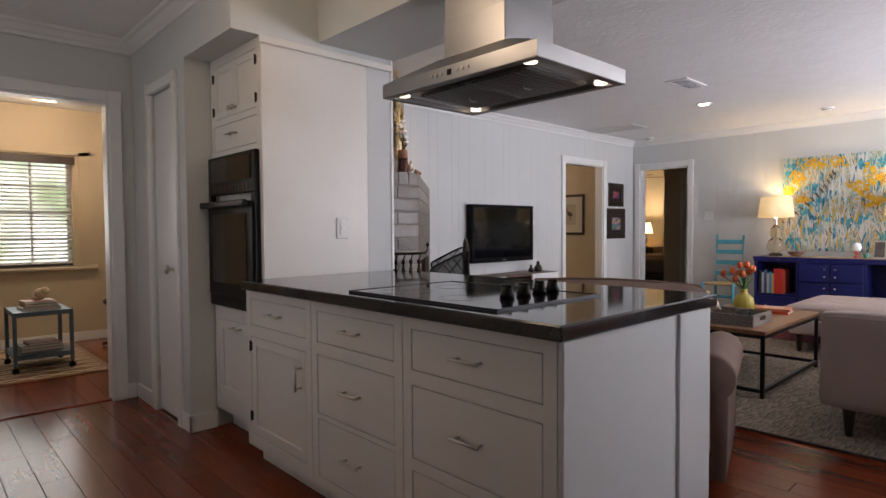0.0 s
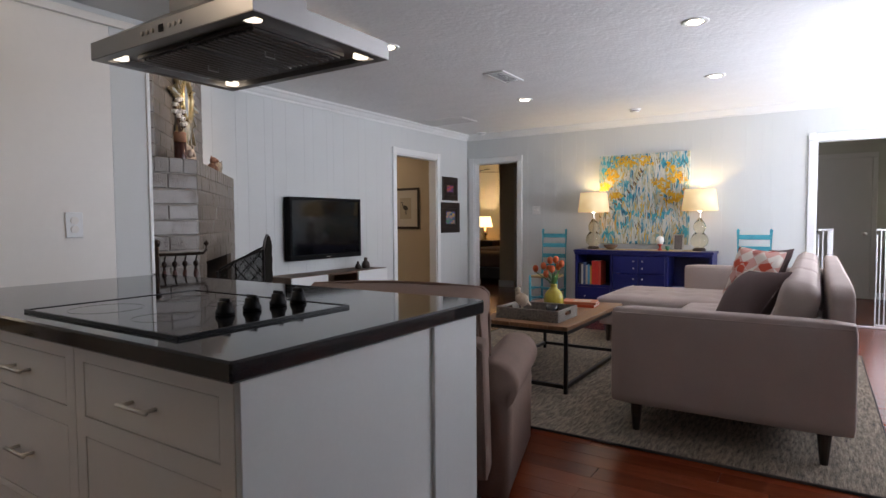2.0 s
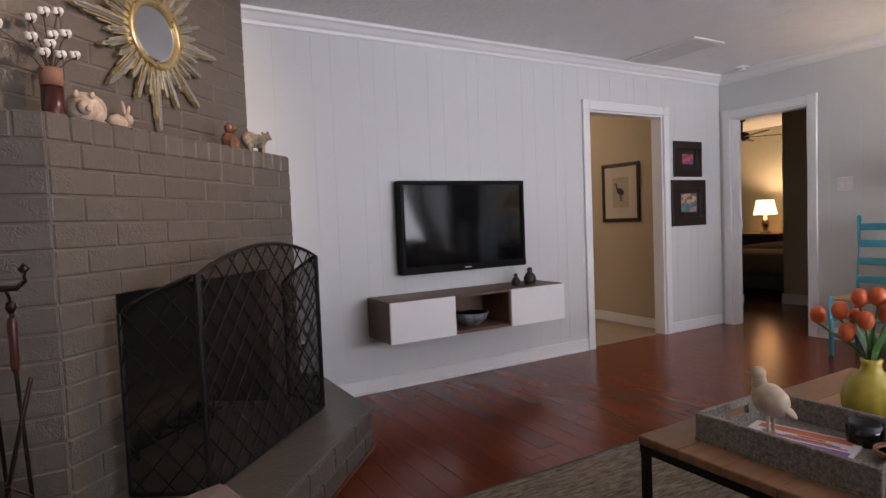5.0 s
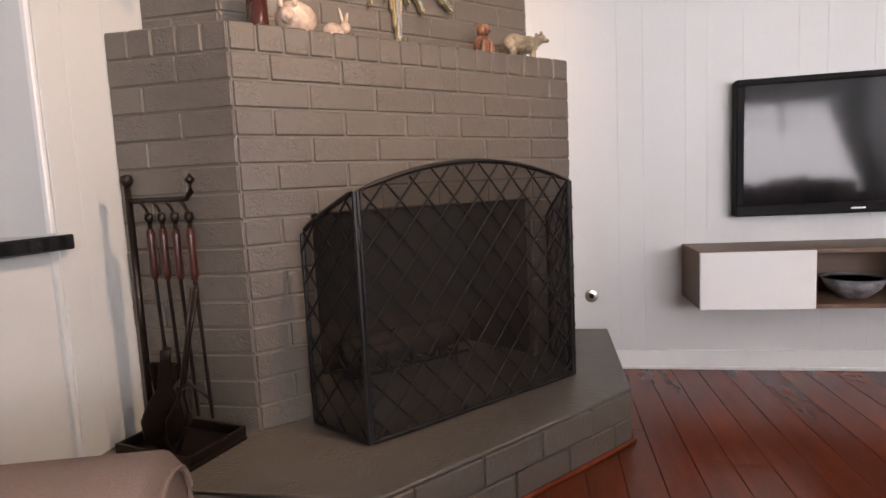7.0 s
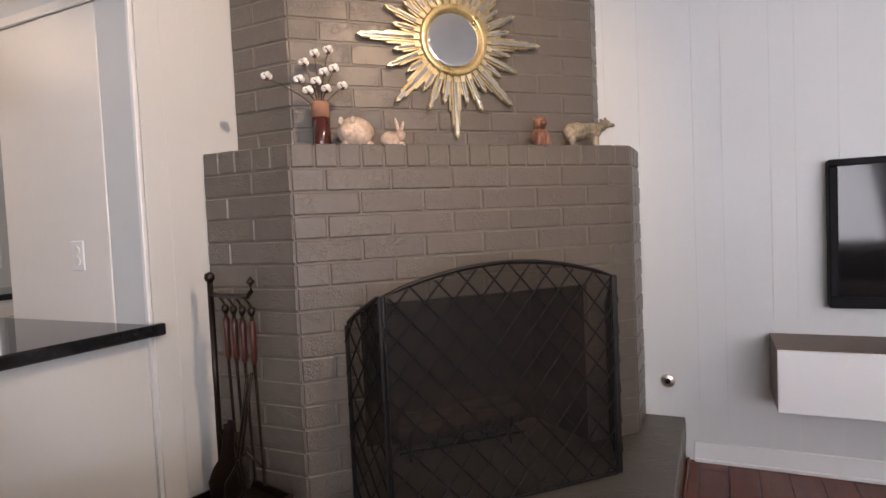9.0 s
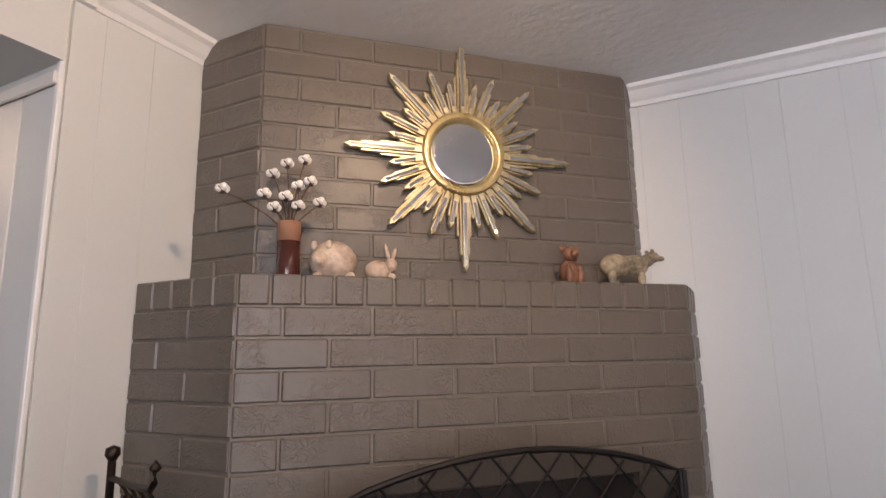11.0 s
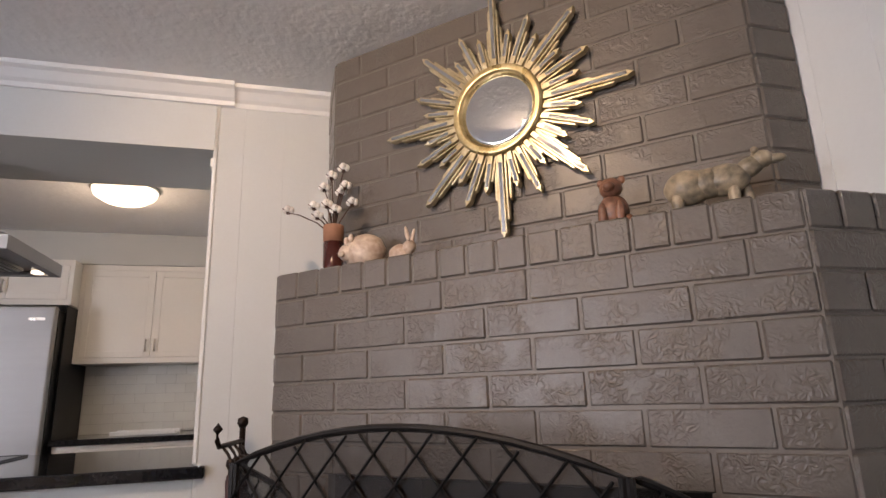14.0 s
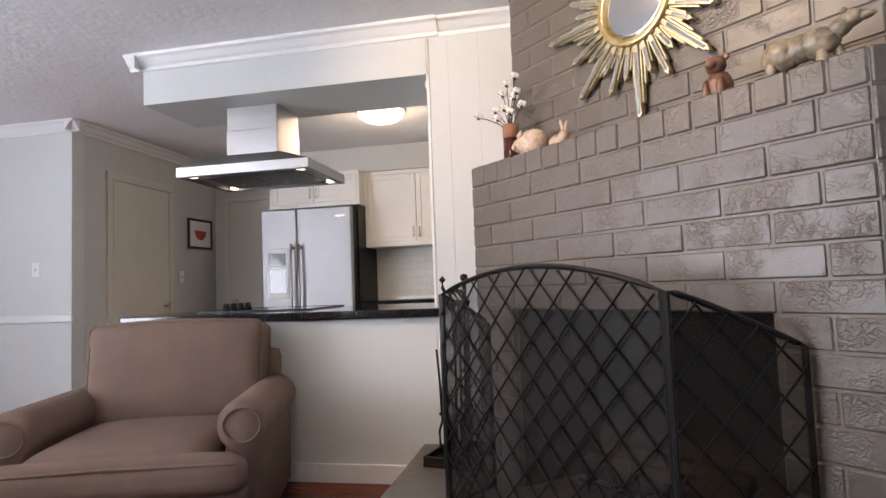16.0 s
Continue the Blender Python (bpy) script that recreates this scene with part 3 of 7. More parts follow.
# tall oven cabinet
oc = thing("oven_cabinet", (0, 0, 0), "tall white cabinet housing the wall oven", "cabinet")
TX = 1.87
part("body", merged([solid(TX + 0.02, 2.515, 3.305, 3.93, 0.12, 2.138), solid(TX + 0.09, 2.5, 3.305, 3.92, 0, 0.12)]), CABINET, oc)
part("side_panel", solid(TX, 2.518, 3.287, 3.305, 0.0, 2.10, 0.002), CABINET, oc)
part("top_moulding", solid(TX - 0.012, 2.70, 3.274, 3.287, 2.10, 2.14, 0.004), CABINET, oc)
part("face_frame", merged([solid(TX, TX + 0.02, 3.305, 3.345, 0.12, 2.138), solid(TX, TX + 0.02, 3.89, 3.93, 0.12, 2.138), solid(TX, TX + 0.02, 3.345, 3.89, 0.12, 0.20), solid(TX, TX + 0.02, 3.345, 3.89, 0.655, 0.74), solid(TX, TX + 0.02, 3.345, 3.89, 1.57, 1.61), solid(TX, TX + 0.02, 3.345, 3.89, 1.755, 1.79), solid(TX, TX + 0.02, 3.345, 3.89, 2.09, 2.138)]), CABINET, oc)
low = shaker(oc, "door", 3.348, 3.887, 0.203, 0.652, TX + 0.001, 0.06)
pull(low, 3.62, 0.62, TX, 0.10)
drw = part("drawer", solid(TX + 0.001, TX + 0.018, 3.348, 3.887, 1.613, 1.752, 0.002), CABINET, oc)
pull(drw, 3.62, 1.69, TX, 0.10)
for y0, y1, yk, yh in ((3.348, 3.616, 3.59, 3.345), (3.619, 3.887, 3.645, 3.89)):
    d = shaker(oc, "door", y0, y1, 1.793, 2.087, TX + 0.001, 0.04)
    part("knob", moved(lathe([(0.008, 0), (0.007, 0.012), (0.015, 0.02), (0.012, 0.028), (0, 0.03)], 14), pose(TX, yk, 1.83, 0, -90, 0)), NICKEL, d, "round nickel knob", True)
    hinge(oc, yh, 1.84, TX)
    hinge(oc, yh, 2.03, TX)
ov = thing("wall_oven", (0, 0, 0), "black built-in wall oven with a glass door", "oven")
part("front_frame", merged([solid(TX - 0.03, TX - 0.002, 3.315, 3.92, 0.735, 0.86, 0.004), solid(TX - 0.03, TX - 0.002, 3.315, 3.92, 1.36, 1.575, 0.004), solid(TX - 0.03, TX - 0.002, 3.315, 3.36, 0.86, 1.36), solid(TX - 0.03, TX - 0.002, 3.875, 3.92, 0.86, 1.36)]), BLACKPL, ov)
dr = part("oven_door", solid(TX - 0.04, TX - 0.004, 3.33, 3.905, 0.80, 1.31, 0.004), BLACKPL, ov)
part("window", solid(TX - 0.044, TX - 0.039, 3.40, 3.84, 0.87, 1.25, 0.001), BLACKGLASS, dr)
part("handle", merged([solid(TX - 0.09, TX - 0.06, 3.33, 3.905, 1.285, 1.32, 0.008, 2), solid(TX - 0.07, TX - 0.03, 3.35, 3.38, 1.285, 1.315), solid(TX - 0.07, TX - 0.03, 3.855, 3.885, 1.285, 1.315)]), BLACKPL, dr)
part("control_glass", solid(TX - 0.034, TX - 0.029, 3.36, 3.87, 1.43, 1.555), BLACKGLASS, ov)
for i in range(14):
    part("vent_slot", solid(TX - 0.033, TX - 0.0295, 3.40 + i * 0.033, 3.422 + i * 0.033, 1.375, 1.41), DARKWOOD, ov)


def plate(name, m, label, kind="outlet"):
    ob = thing(name, (0, 0, 0), label, "outlet" if kind == "outlet" else "switch")
    ob.matrix_world = m
    w = 0.037 if kind != "double" else 0.06
    part("cover", solid(-w, w, -0.006, 0, -0.058, 0.058, 0.003), TRIM, ob)
    if kind == "outlet":
        for z in (-0.02, 0.02):
            part("socket", moved(lathe([(0.017, 0), (0.017, 0.004), (0, 0.004)], 16), pose(0, -0.006, z, 90, 0, 0)), CABINET, ob)
    else:
        for x in ((0,) if kind == "single" else (-0.024, 0.024)):
            part("toggle", solid(x - 0.005, x + 0.005, -0.016, -0.006, -0.012, 0.012, 0.002), CABINET, ob)
    return ob


plate("wall_outlet", pose(2.335, 3.286, 1.17), "white duplex outlet on the cabinet side panel")
plate("light_switch", pose(XF - 0.001, 3.81, 1.32, 0, 0, -90), "white double light switch plate", "double")
plate("light_switch", pose(1.80, -0.15, 1.28, 0, 0, 90), "white light switch on the end wall", "single")

# closet door
cd = thing("door_closet", (0, 0, 0), "narrow white closet door, closed", "door")
tagged(cd, kind="structure")
part("slab", solid(1.735, 1.772, 4.103, 4.517, 0.01, 2.026, 0.002), TRIM, cd)
part("knob", moved(lathe([(0.028, 0), (0.028, 0.006), (0.011, 0.012), (0.011, 0.035), (0.027, 0.045), (0.028, 0.06), (0.0, 0.07)], 20), pose(1.735, 4.18, 0.93, 0, -90, 0)), NICKEL, cd, "round satin nickel knob", True)
for z in (0.25, 1.78):
    part("hinge", tube([(1.728, 4.512, z - 0.045), (1.728, 4.512, z + 0.045)], 0.007), NICKEL, cd)

# ---- fireplace ----
ML, MR = Vector((3.148, 3.569, 0)), Vector((4.215, 4.647, 0))
FD = (MR - ML).normalized()
FN = Vector((FD.y, -FD.x, 0))
UL, UR = ML - 0.235 * FN + 0.04 * FD, MR - 0.235 * FN - 0.03 * FD
fp = thing("fireplace", (0, 0, 0), "corner fireplace of taupe painted brick with a raised hearth", "fireplace")
HZ, MZ = 0.213, 1.55


def along(o, d, n, u, v):
    return (o.x + d.x * u + n.x * v, o.y + d.y * u + n.y * v)


# cores behind the bricks, with the firebox left open in the front
B0, B1, BT = 0.232, 1.262, 0.931      # firebox from ML along the front, and its head
BACK = -0.42
core = [
    prism([(2.705, 3.575), along(ML, FD, FN, 0.0, -0.005), along(ML, FD, FN, B0, -0.004), along(ML, FD, FN, B0 + 0.06, BACK), (2.99, 4.2), (2.705, 4.2)], HZ, MZ - 0.095),
    prism([along(ML, FD, FN, B1, -0.004), along(MR, FD, FN, 0, -0.005), (MR.x - 0.005, YT - 0.003), (3.75, YT - 0.003), along(ML, FD, FN, B1 - 0.06, BACK)], HZ, MZ - 0.095),
    prism([along(ML, FD, FN, B0 + 0.001, -0.004), along(ML, FD, FN, B1 - 0.001, -0.004), along(ML, FD, FN, B1 - 0.061, BACK), along(ML, FD, FN, B0 + 0.061, BACK)], BT, MZ - 0.095),
]
part("core", merged(core), MORTAR, fp)
part("firebox", prism([along(ML, FD, FN, B0 + 0.05, BACK + 0.002), along(ML, FD, FN, B1 - 0.05, BACK + 0.002), along(ML, FD, FN, B1 - 0.05, BACK - 0.08), along(ML, FD, FN, B0 + 0.05, BACK - 0.08)], HZ, 1.2), SOOT, fp)
for s, u0, u1 in ((0, B0, B0 + 0.06), (1, B1, B1 - 0.06)):
    k = 0.004 if s == 0 else -0.004
    quad = [along(ML, FD, FN, u0 + k, -0.03), along(ML, FD, FN, u1 + k, BACK + 0.004), along(ML, FD, FN, u1 - k, BACK + 0.004), along(ML, FD, FN, u0 - k, -0.03)]
    part("firebox_side", prism(quad if s else quad, HZ, BT), SOOT, fp)
part("shelf_bed", prism([(2.705, 3.575), along(ML, FD, FN, 0.0, -0.005), along(MR, FD, FN, 0, -0.005), (MR.x - 0.005, YT - 0.003), (3.6, YT - 0.003), (2.705, 4.1)], MZ - 0.094, MZ - 0.008), MORTAR, fp)
part("chimney_core", prism([(2.705, UL.y + 0.005), along(UL, FD, FN, 0.004, -0.004), along(UR, FD, FN, -0.004, -0.004), (UR.x - 0.006, YT - 0.003), (2.705, YT - 0.003)], MZ, CZ - 0.002), MORTAR, fp)
part("hearth_core", prism([(2.70, 3.212), (3.655, 3.207), (4.388, 4.046), (4.392, YT - 0.003), (2.70, YT - 0.003)], 0, HZ - 0.012), MORTAR, fp)
part("hearth_top", prism([(2.702, 3.20), (3.66, 3.195), (4.401, 4.041), (4.402, YT - 0.004), (2.702, YT - 0.004)], HZ - 0.012, HZ, 0.004), BRICK, fp, "painted hearth slab")
part("hearth_trim", merged([tube([(3.66, 3.187, 0.009), (4.410, 4.039, 0.009)], 0.009), tube([(4.410, 4.039, 0.009), (4.412, YT - 0.02, 0.009)], 0.009)]), FLOORWOOD, fp, "wooden quarter-round along the floor")
BR = random.Random(4)
CH = 0.0882          # course height
BL = 0.255           # brick with its joint


def brick_mesh(l, h, d, name="brick"):
    bm = solid(0, l, -d, 0, 0, h, 0.005)
    for v in bm.verts:
        v.co += Vector((0, (BR.random() - 0.5) * 0.003, 0))
    me = bpy.data.meshes.new(name)
    bm.to_mesh(me)
    bm.free()
    me.materials.append(BRICK)
    return me


brick_store = {}


def lay(parent, o, d, u0, u1, z, h, depth=0.02, name="brick"):
    """One brick in a face that starts at o and runs along d."""
    key = (round(u1 - u0, 3), round(h, 3), depth, BR.randrange(3))
    if key not in brick_store:
        brick_store[key] = brick_mesh(u1 - u0, h, depth)
    ob = new(name, brick_store[key])
    ob.matrix_world = pose(o.x + d.x * u0, o.y + d.y * u0, z, 0, 0, math.degrees(math.atan2(d.y, d.x))) @ pose(0, depth + (BR.random() - 0.5) * 0.002, 0)
    ob.parent = parent
    return ob


def courses(parent, o, d, length, z0, z1, gap=None, shift=0):
    n = max(1, round((z1 - z0) / CH))
    h = (z1 - z0) / n
    for i in range(n):
        z = z0 + i * h
        cuts = [0.0]
        u = 0.125 if (i + shift) % 2 else BL
        while u < length - 0.07:
            cuts.append(u)
            u += BL
        cuts.append(length)
        for a, b in zip(cuts, cuts[1:]):
            pieces = [(a, b)]
            if gap and z + h * 0.5 < gap[2]:
                pieces = [(max(a, lo), min(b, hi)) for lo, hi in ((0, gap[0]), (gap[1], length))]
            for p, q in pieces:
                if q - p > 0.03:
                    lay(parent, o, d, p + 0.0025, q - 0.0025, z + 0.0025, h - 0.005)


FL = (MR - ML).length
X_AX, Y_AX = Vector((1, 0, 0)), Vector((0, 1, 0))
face = part("breast", solid(3.4, 3.41, 4.2, 4.21, 1.0, 1.01), MORTAR, fp, "brick chimney breast")
courses(face, ML, FD, FL, HZ, MZ - 0.09, (B0, B1, BT))
courses(face, Vector((2.705, ML.y, 0)), X_AX, ML.x - 2.707, HZ, MZ - 0.09, shift=1)
courses(face, Vector((MR.x + 0.002, MR.y + 0.002, 0)), Y_AX, YT - MR.y - 0.006, HZ, MZ - 0.09, shift=1)
for o, d, ln in ((ML, FD, FL), (Vector((2.705, ML.y, 0)), X_AX, ML.x - 2.707), (Vector((MR.x + 0.002, MR.y + 0.002, 0)), Y_AX, YT - MR.y - 0.006)):
    k = max(1, round(ln / 0.0895))
    for i in range(k):
        lay(face, o, d, ln * i / k + 0.003, ln * (i + 1) / k - 0.003, MZ - 0.088, 0.088, 0.045)
flue = part("flue", solid(3.4, 3.41, 4.4, 4.41, 2.0, 2.01), MORTAR, fp, "upper brick chimney")
courses(flue, UL, FD, (UR - UL).length, MZ + 0.002, CZ - 0.004)
courses(flue, Vector((2.705, UL.y, 0)), X_AX, UL.x - 2.705, MZ + 0.002, CZ - 0.004, shift=1)
courses(flue, Vector((UR.x, UR.y + 0.002, 0)), Y_AX, YT - UR.y - 0.004, MZ + 0.002, CZ - 0.004, shift=1)
apron = part("hearth_front", solid(3.4, 3.41, 3.6, 3.61, 0.1, 0.11), MORTAR, fp, "brick hearth front")
for o, q in ((Vector((2.70, 3.20, 0)), Vector((3.66, 3.195, 0))), (Vector((3.66, 3.195, 0)), Vector((4.401, 4.041, 0))), (Vector((4.401, 4.041, 0)), Vector((4.402, YT - 0.004, 0)))):
    d = (q - o).normalized()
    courses(apron, o, d, (q - o).length, 0.0, HZ - 0.014)
part("firewood", merged([tube([along(ML, FD, FN, 0.42, -0.2) + (0.31,), along(ML, FD, FN, 1.02, -0.24) + (0.32,)], 0.045, 10), tube([along(ML, FD, FN, 0.45, -0.3) + (0.33,), along(ML, FD, FN, 1.0, -0.3) + (0.34,)], 0.05, 10)]), SOOT, fp, "charred logs", True)
part("grate", merged([tube([along(ML, FD, FN, u, -0.14) + (HZ + 0.13,), along(ML, FD, FN, u, -0.16) + (HZ + 0.05,), along(ML, FD, FN, u, -0.34) + (HZ + 0.05,)], 0.008) for u in (0.45, 0.57, 0.69, 0.81, 0.93)] + [tube([along(ML, FD, FN, 0.4, v) + (HZ + 0.042,), along(ML, FD, FN, 1.0, v) + (HZ + 0.042,)], 0.007) for v in (-0.16, -0.3)] + [tube([along(ML, FD, FN, u, v) + (HZ,), along(ML, FD, FN, u, v) + (HZ + 0.042,)], 0.007) for u in (0.45, 0.93) for v in (-0.16, -0.3)]), IRON, fp, "iron log grate")

# ---- living room ----
rg = thing("area_rug", (5.53, 1.735, 0.0), "large grey and beige flat-woven rug under the sofa", "rug")
part("field", solid(-1.5, 1.5, -1.585, 1.585, 0.001, 0.013, 0.004), RUGM, rg)
part("binding", merged([solid(-1.508, -1.5, -1.593, 1.593, 0.001, 0.014, 0.002), solid(1.5, 1.508, -1.593, 1.593, 0.001, 0.014, 0.002), solid(-1.5, 1.5, -1.593, -1.585, 0.001, 0.014, 0.002), solid(-1.5, 1.5, 1.585, 1.593, 0.001, 0.014, 0.002)]), surface("rug_binding", (0.06, 0.055, 0.05), 0.95), rg, "dark bound edge")


def cushion(x0, x1, y0, y1, z0, z1, puff=0.03, n=12, tufts=(), round_=0.05):
    """A stuffed block: rounded edges, domed top, optional button dips."""
    bm = bmesh.new()
    bmesh.ops.create_cube(bm, size=1)
    bmesh.ops.subdivide_edges(bm, edges=bm.edges[:], cuts=n, use_grid_fill=True)
    sx, sy, sz = x1 - x0, y1 - y0, z1 - z0
    for v in bm.verts:
        p = Vector((v.co.x * sx, v.co.y * sy, v.co.z * sz))
        h = Vector((sx / 2, sy / 2, sz / 2))
        r = min(round_, h.x, h.y, h.z)
        q = Vector((max(-h.x + r, min(h.x - r, p.x)), max(-h.y + r, min(h.y - r, p.y)), max(-h.z + r, min(h.z - r, p.z))))
        d = p - q
        if d.length > r:
            p = q + d.normalized() * r
        fx, fy = 1 - (2 * v.co.x) ** 2, 1 - (2 * v.co.y) ** 2
        if v.co.z > 0:
            p.z += puff * max(0, fx) ** 0.6 * max(0, fy) ** 0.6 * (2 * v.co.z)
            for tx, ty in tufts:
                w = math.exp(-(((p.x - tx) ** 2 + (p.y - ty) ** 2) / 0.006))
                p.z -= 0.03 * w
        v.co = p + Vector(((x0 + x1) / 2, (y0 + y1) / 2, (z0 + z1) / 2))
    return bm


def pillow(name, m, size, thick, mat, label, group=""):
    bm = bmesh.new()
    bmesh.ops.create_grid(bm, x_segments=16, y_segments=16, size=0.5)
    bot = bm.copy()
    for b, s in ((bm, 1), (bot, -1)):
        for v in b.verts:
            x, y = v.co.x * 2, v.co.y * 2
            k = (max(0, 1 - x * x) * max(0, 1 - y * y)) ** 0.45
            pin = 1 - 0.07 * (1 - abs(x)) * abs(y) - 0.07 * (1 - abs(y)) * abs(x)
            v.co = Vector((x / 2 * size * pin, y / 2 * size * pin, s * thick / 2 * k + 0.012 * math.sin(x * 4 + y * 3) * k))
    out = merged([bm, bot])
    bmesh.ops.remove_doubles(out, verts=out.verts, dist=0.0008)
    bmesh.ops.recalc_face_normals(out, faces=out.faces)
    ob = thing(name, (0, 0, 0), label, "pillow", group)
    ob.matrix_world = m
    part("cover", out, mat, ob, "", True)
    h = size / 2
    part("seam", tube([(h * a, h * b, 0) for a, b in ((-1, -1), (0, -0.93), (1, -1), (0.93, 0), (1, 1), (0, 0.93), (-1, 1), (-0.93, 0), (-1, -1))], 0.004, 6), mat, ob)
    return ob


# sectional sofa
SX0, SX1, SY0, SY1 = 4.228, 7.68, 0.31, 1.43
sf = thing("sectional_sofa", (0, 0, 0), "oatmeal fabric sectional sofa with a tufted chaise", "sofa")
part("base", cushion(SX0 + 0.13, SX1 - 0.13, SY0 + 0.02, SY1 - 0.02, 0.17, 0.31, 0, 8, round_=0.02), SOFAM, sf, "", True)
for nm, a, b, yb in (("near_arm", SX0, SX0 + 0.13, SY1), ("far_arm", SX1 - 0.13, SX1, SY1 + 0.22)):
    ar = part("arm", cushion(a, b, SY0, yb, 0.165, 0.695, 0.006, 10, round_=0.028), SOFAM, sf, "slim track arm", True)
    part("welt", tube([(a + 0.006, SY0 + 0.02, 0.668), (a + 0.006, yb - 0.02, 0.668)], 0.004), SOFAM, ar)
part("back_frame", cushion(SX0 + 0.131, SX1 - 0.131, SY0, SY0 + 0.115, 0.18, 0.838, 0.0, 10, round_=0.03), SOFAM, sf, "", True)
seats = ((SX0 + 0.135, 5.43), (5.435, 6.495))
for a, b in seats:
    c = ((b - a) / 2)
    part("seat_cushion", cushion(a, b, SY0 + 0.17, SY1, 0.31, 0.445, 0.03, 22, [(-c * 0.5, -0.12), (0, -0.12), (c * 0.5, -0.12), (-c * 0.5, 0.2), (0, 0.2), (c * 0.5, 0.2)], 0.04), SOFAM, sf, "", True)
part("chaise_base", cushion(6.505, SX1 - 0.131, SY1 - 0.05, 2.23, 0.17, 0.31, 0, 8, round_=0.02), SOFAM, sf, "", True)
part("chaise_cushion", cushion(6.50, SX1 - 0.135, SY0 + 0.17, 2.26, 0.31, 0.445, 0.035, 26, [(x, y) for x in (-0.25, 0, 0.25) for y in (-0.5, -0.17, 0.16, 0.5, 0.75)], 0.045), SOFAM, sf, "tufted chaise cushion", True)
for a, b, t in ((SX0 + 0.16, 5.425, 0.0), (5.43, 6.49, 0.02), (6.495, SX1 - 0.14, 0.01)):
    part("back_cushion", moved(cushion(-(b - a) / 2, (b - a) / 2, -0.085, 0.10, -0.21, 0.225, 0.012, 16, round_=0.07), pose((a + b) / 2, SY0 + 0.262, 0.628, 12, 0, 0)), SOFAM, sf, "", True)
for x in (SX0 + 0.06, 5.75, SX1 - 0.06):
    for y in (SY0 + 0.12, SY1 - 0.13):
        part("leg", lathe([(0.018, 0.0), (0.034, 0.168)], 12, (x, y, 0.013 if 4.0 < x < 7.0 else 0.0)), DARKWOOD, sf, "tapered black leg")
for x in (6.55, SX1 - 0.2):
    part("leg", lathe([(0.018, 0.0), (0.034, 0.168)], 12, (x, 2.15, 0.013)), DARKWOOD, sf, "tapered black leg")


def zigzag():
    m, nt, b = material("red_grey_zigzag_print", 0.9)
    n, ln = nt.nodes, nt.links
    tc, mp, ck = n.new("ShaderNodeTexCoord"), n.new("ShaderNodeMapping"), n.new("ShaderNodeTexChecker")
    mp.inputs["Rotation"].default_value = (0, 0, radians(45))
    ck.inputs["Scale"].default_value = 11
    ck.inputs["Color1"].default_value, ck.inputs["Color2"].default_value = (0.42, 0.05, 0.025, 1), (0.55, 0.49, 0.43, 1)
    wv, rp, mx = n.new("ShaderNodeTexVoronoi"), n.new("ShaderNodeValToRGB"), n.new("ShaderNodeMix")
    wv.inputs["Scale"].default_value = 11
    rp.color_ramp.interpolation = "CONSTANT"
    rp.color_ramp.elements[0].color, rp.color_ramp.elements[1].color = (0.60, 0.55, 0.50, 1), (0.20, 0.17, 0.16, 1)
    rp.color_ramp.elements[1].position = 0.72
    e = rp.color_ramp.elements.new(0.4)
    e.color = (0.45, 0.07, 0.035, 1)
    mx.data_type = "RGBA"
    mx.inputs[0].default_value = 0.45
    ln.new(tc.outputs["Object"], mp.inputs[0])
    ln.new(mp.outputs[0], ck.inputs["Vector"])
    ln.new(mp.outputs[0], wv.inputs["Vector"])
    sp = n.new("ShaderNodeSeparateColor")
    ln.new(wv.outputs["Color"], sp.inputs[0])
    ln.new(sp.outputs[0], rp.inputs[0])
    ln.new(ck.outputs[0], mx.inputs[6])
    ln.new(rp.outputs[0], mx.inputs[7])
    ln.new(mx.outputs[2], b.inputs["Base Color"])
    return m


pillow("throw_pillow", pose(4.99, 0.83, 0.665, -54, 4, 32), 0.47, 0.20, PILLOW, "plum-brown square throw pillow leaning on the sofa back")
pillow("throw_pillow", pose(6.66, 0.93, 0.705, -68, -4, 56), 0.45, 0.18, zigzag(), "red, grey and cream zigzag throw pillow on the chaise")
pillow("throw_pillow", pose(6.99, 0.83, 0.705, -62, 4, 28), 0.44, 0.17, PILLOW, "plum-brown throw pillow behind the printed one")

# armchair with its back to the knee wall
ac = thing("armchair", (3.355, 2.12, 0), "mauve-brown chenille club armchair with rolled arms", "armchair", turn=17)
AX0, AX1 = -0.53, 0.37
AR1 = AX1 - 0.07
part("base", cushion(AX0 + 0.05, AX1 - 0.06, -0.40, 0.40, 0.06, 0.30, 0, 8, round_=0.03), CHAIRM, ac, "", True)


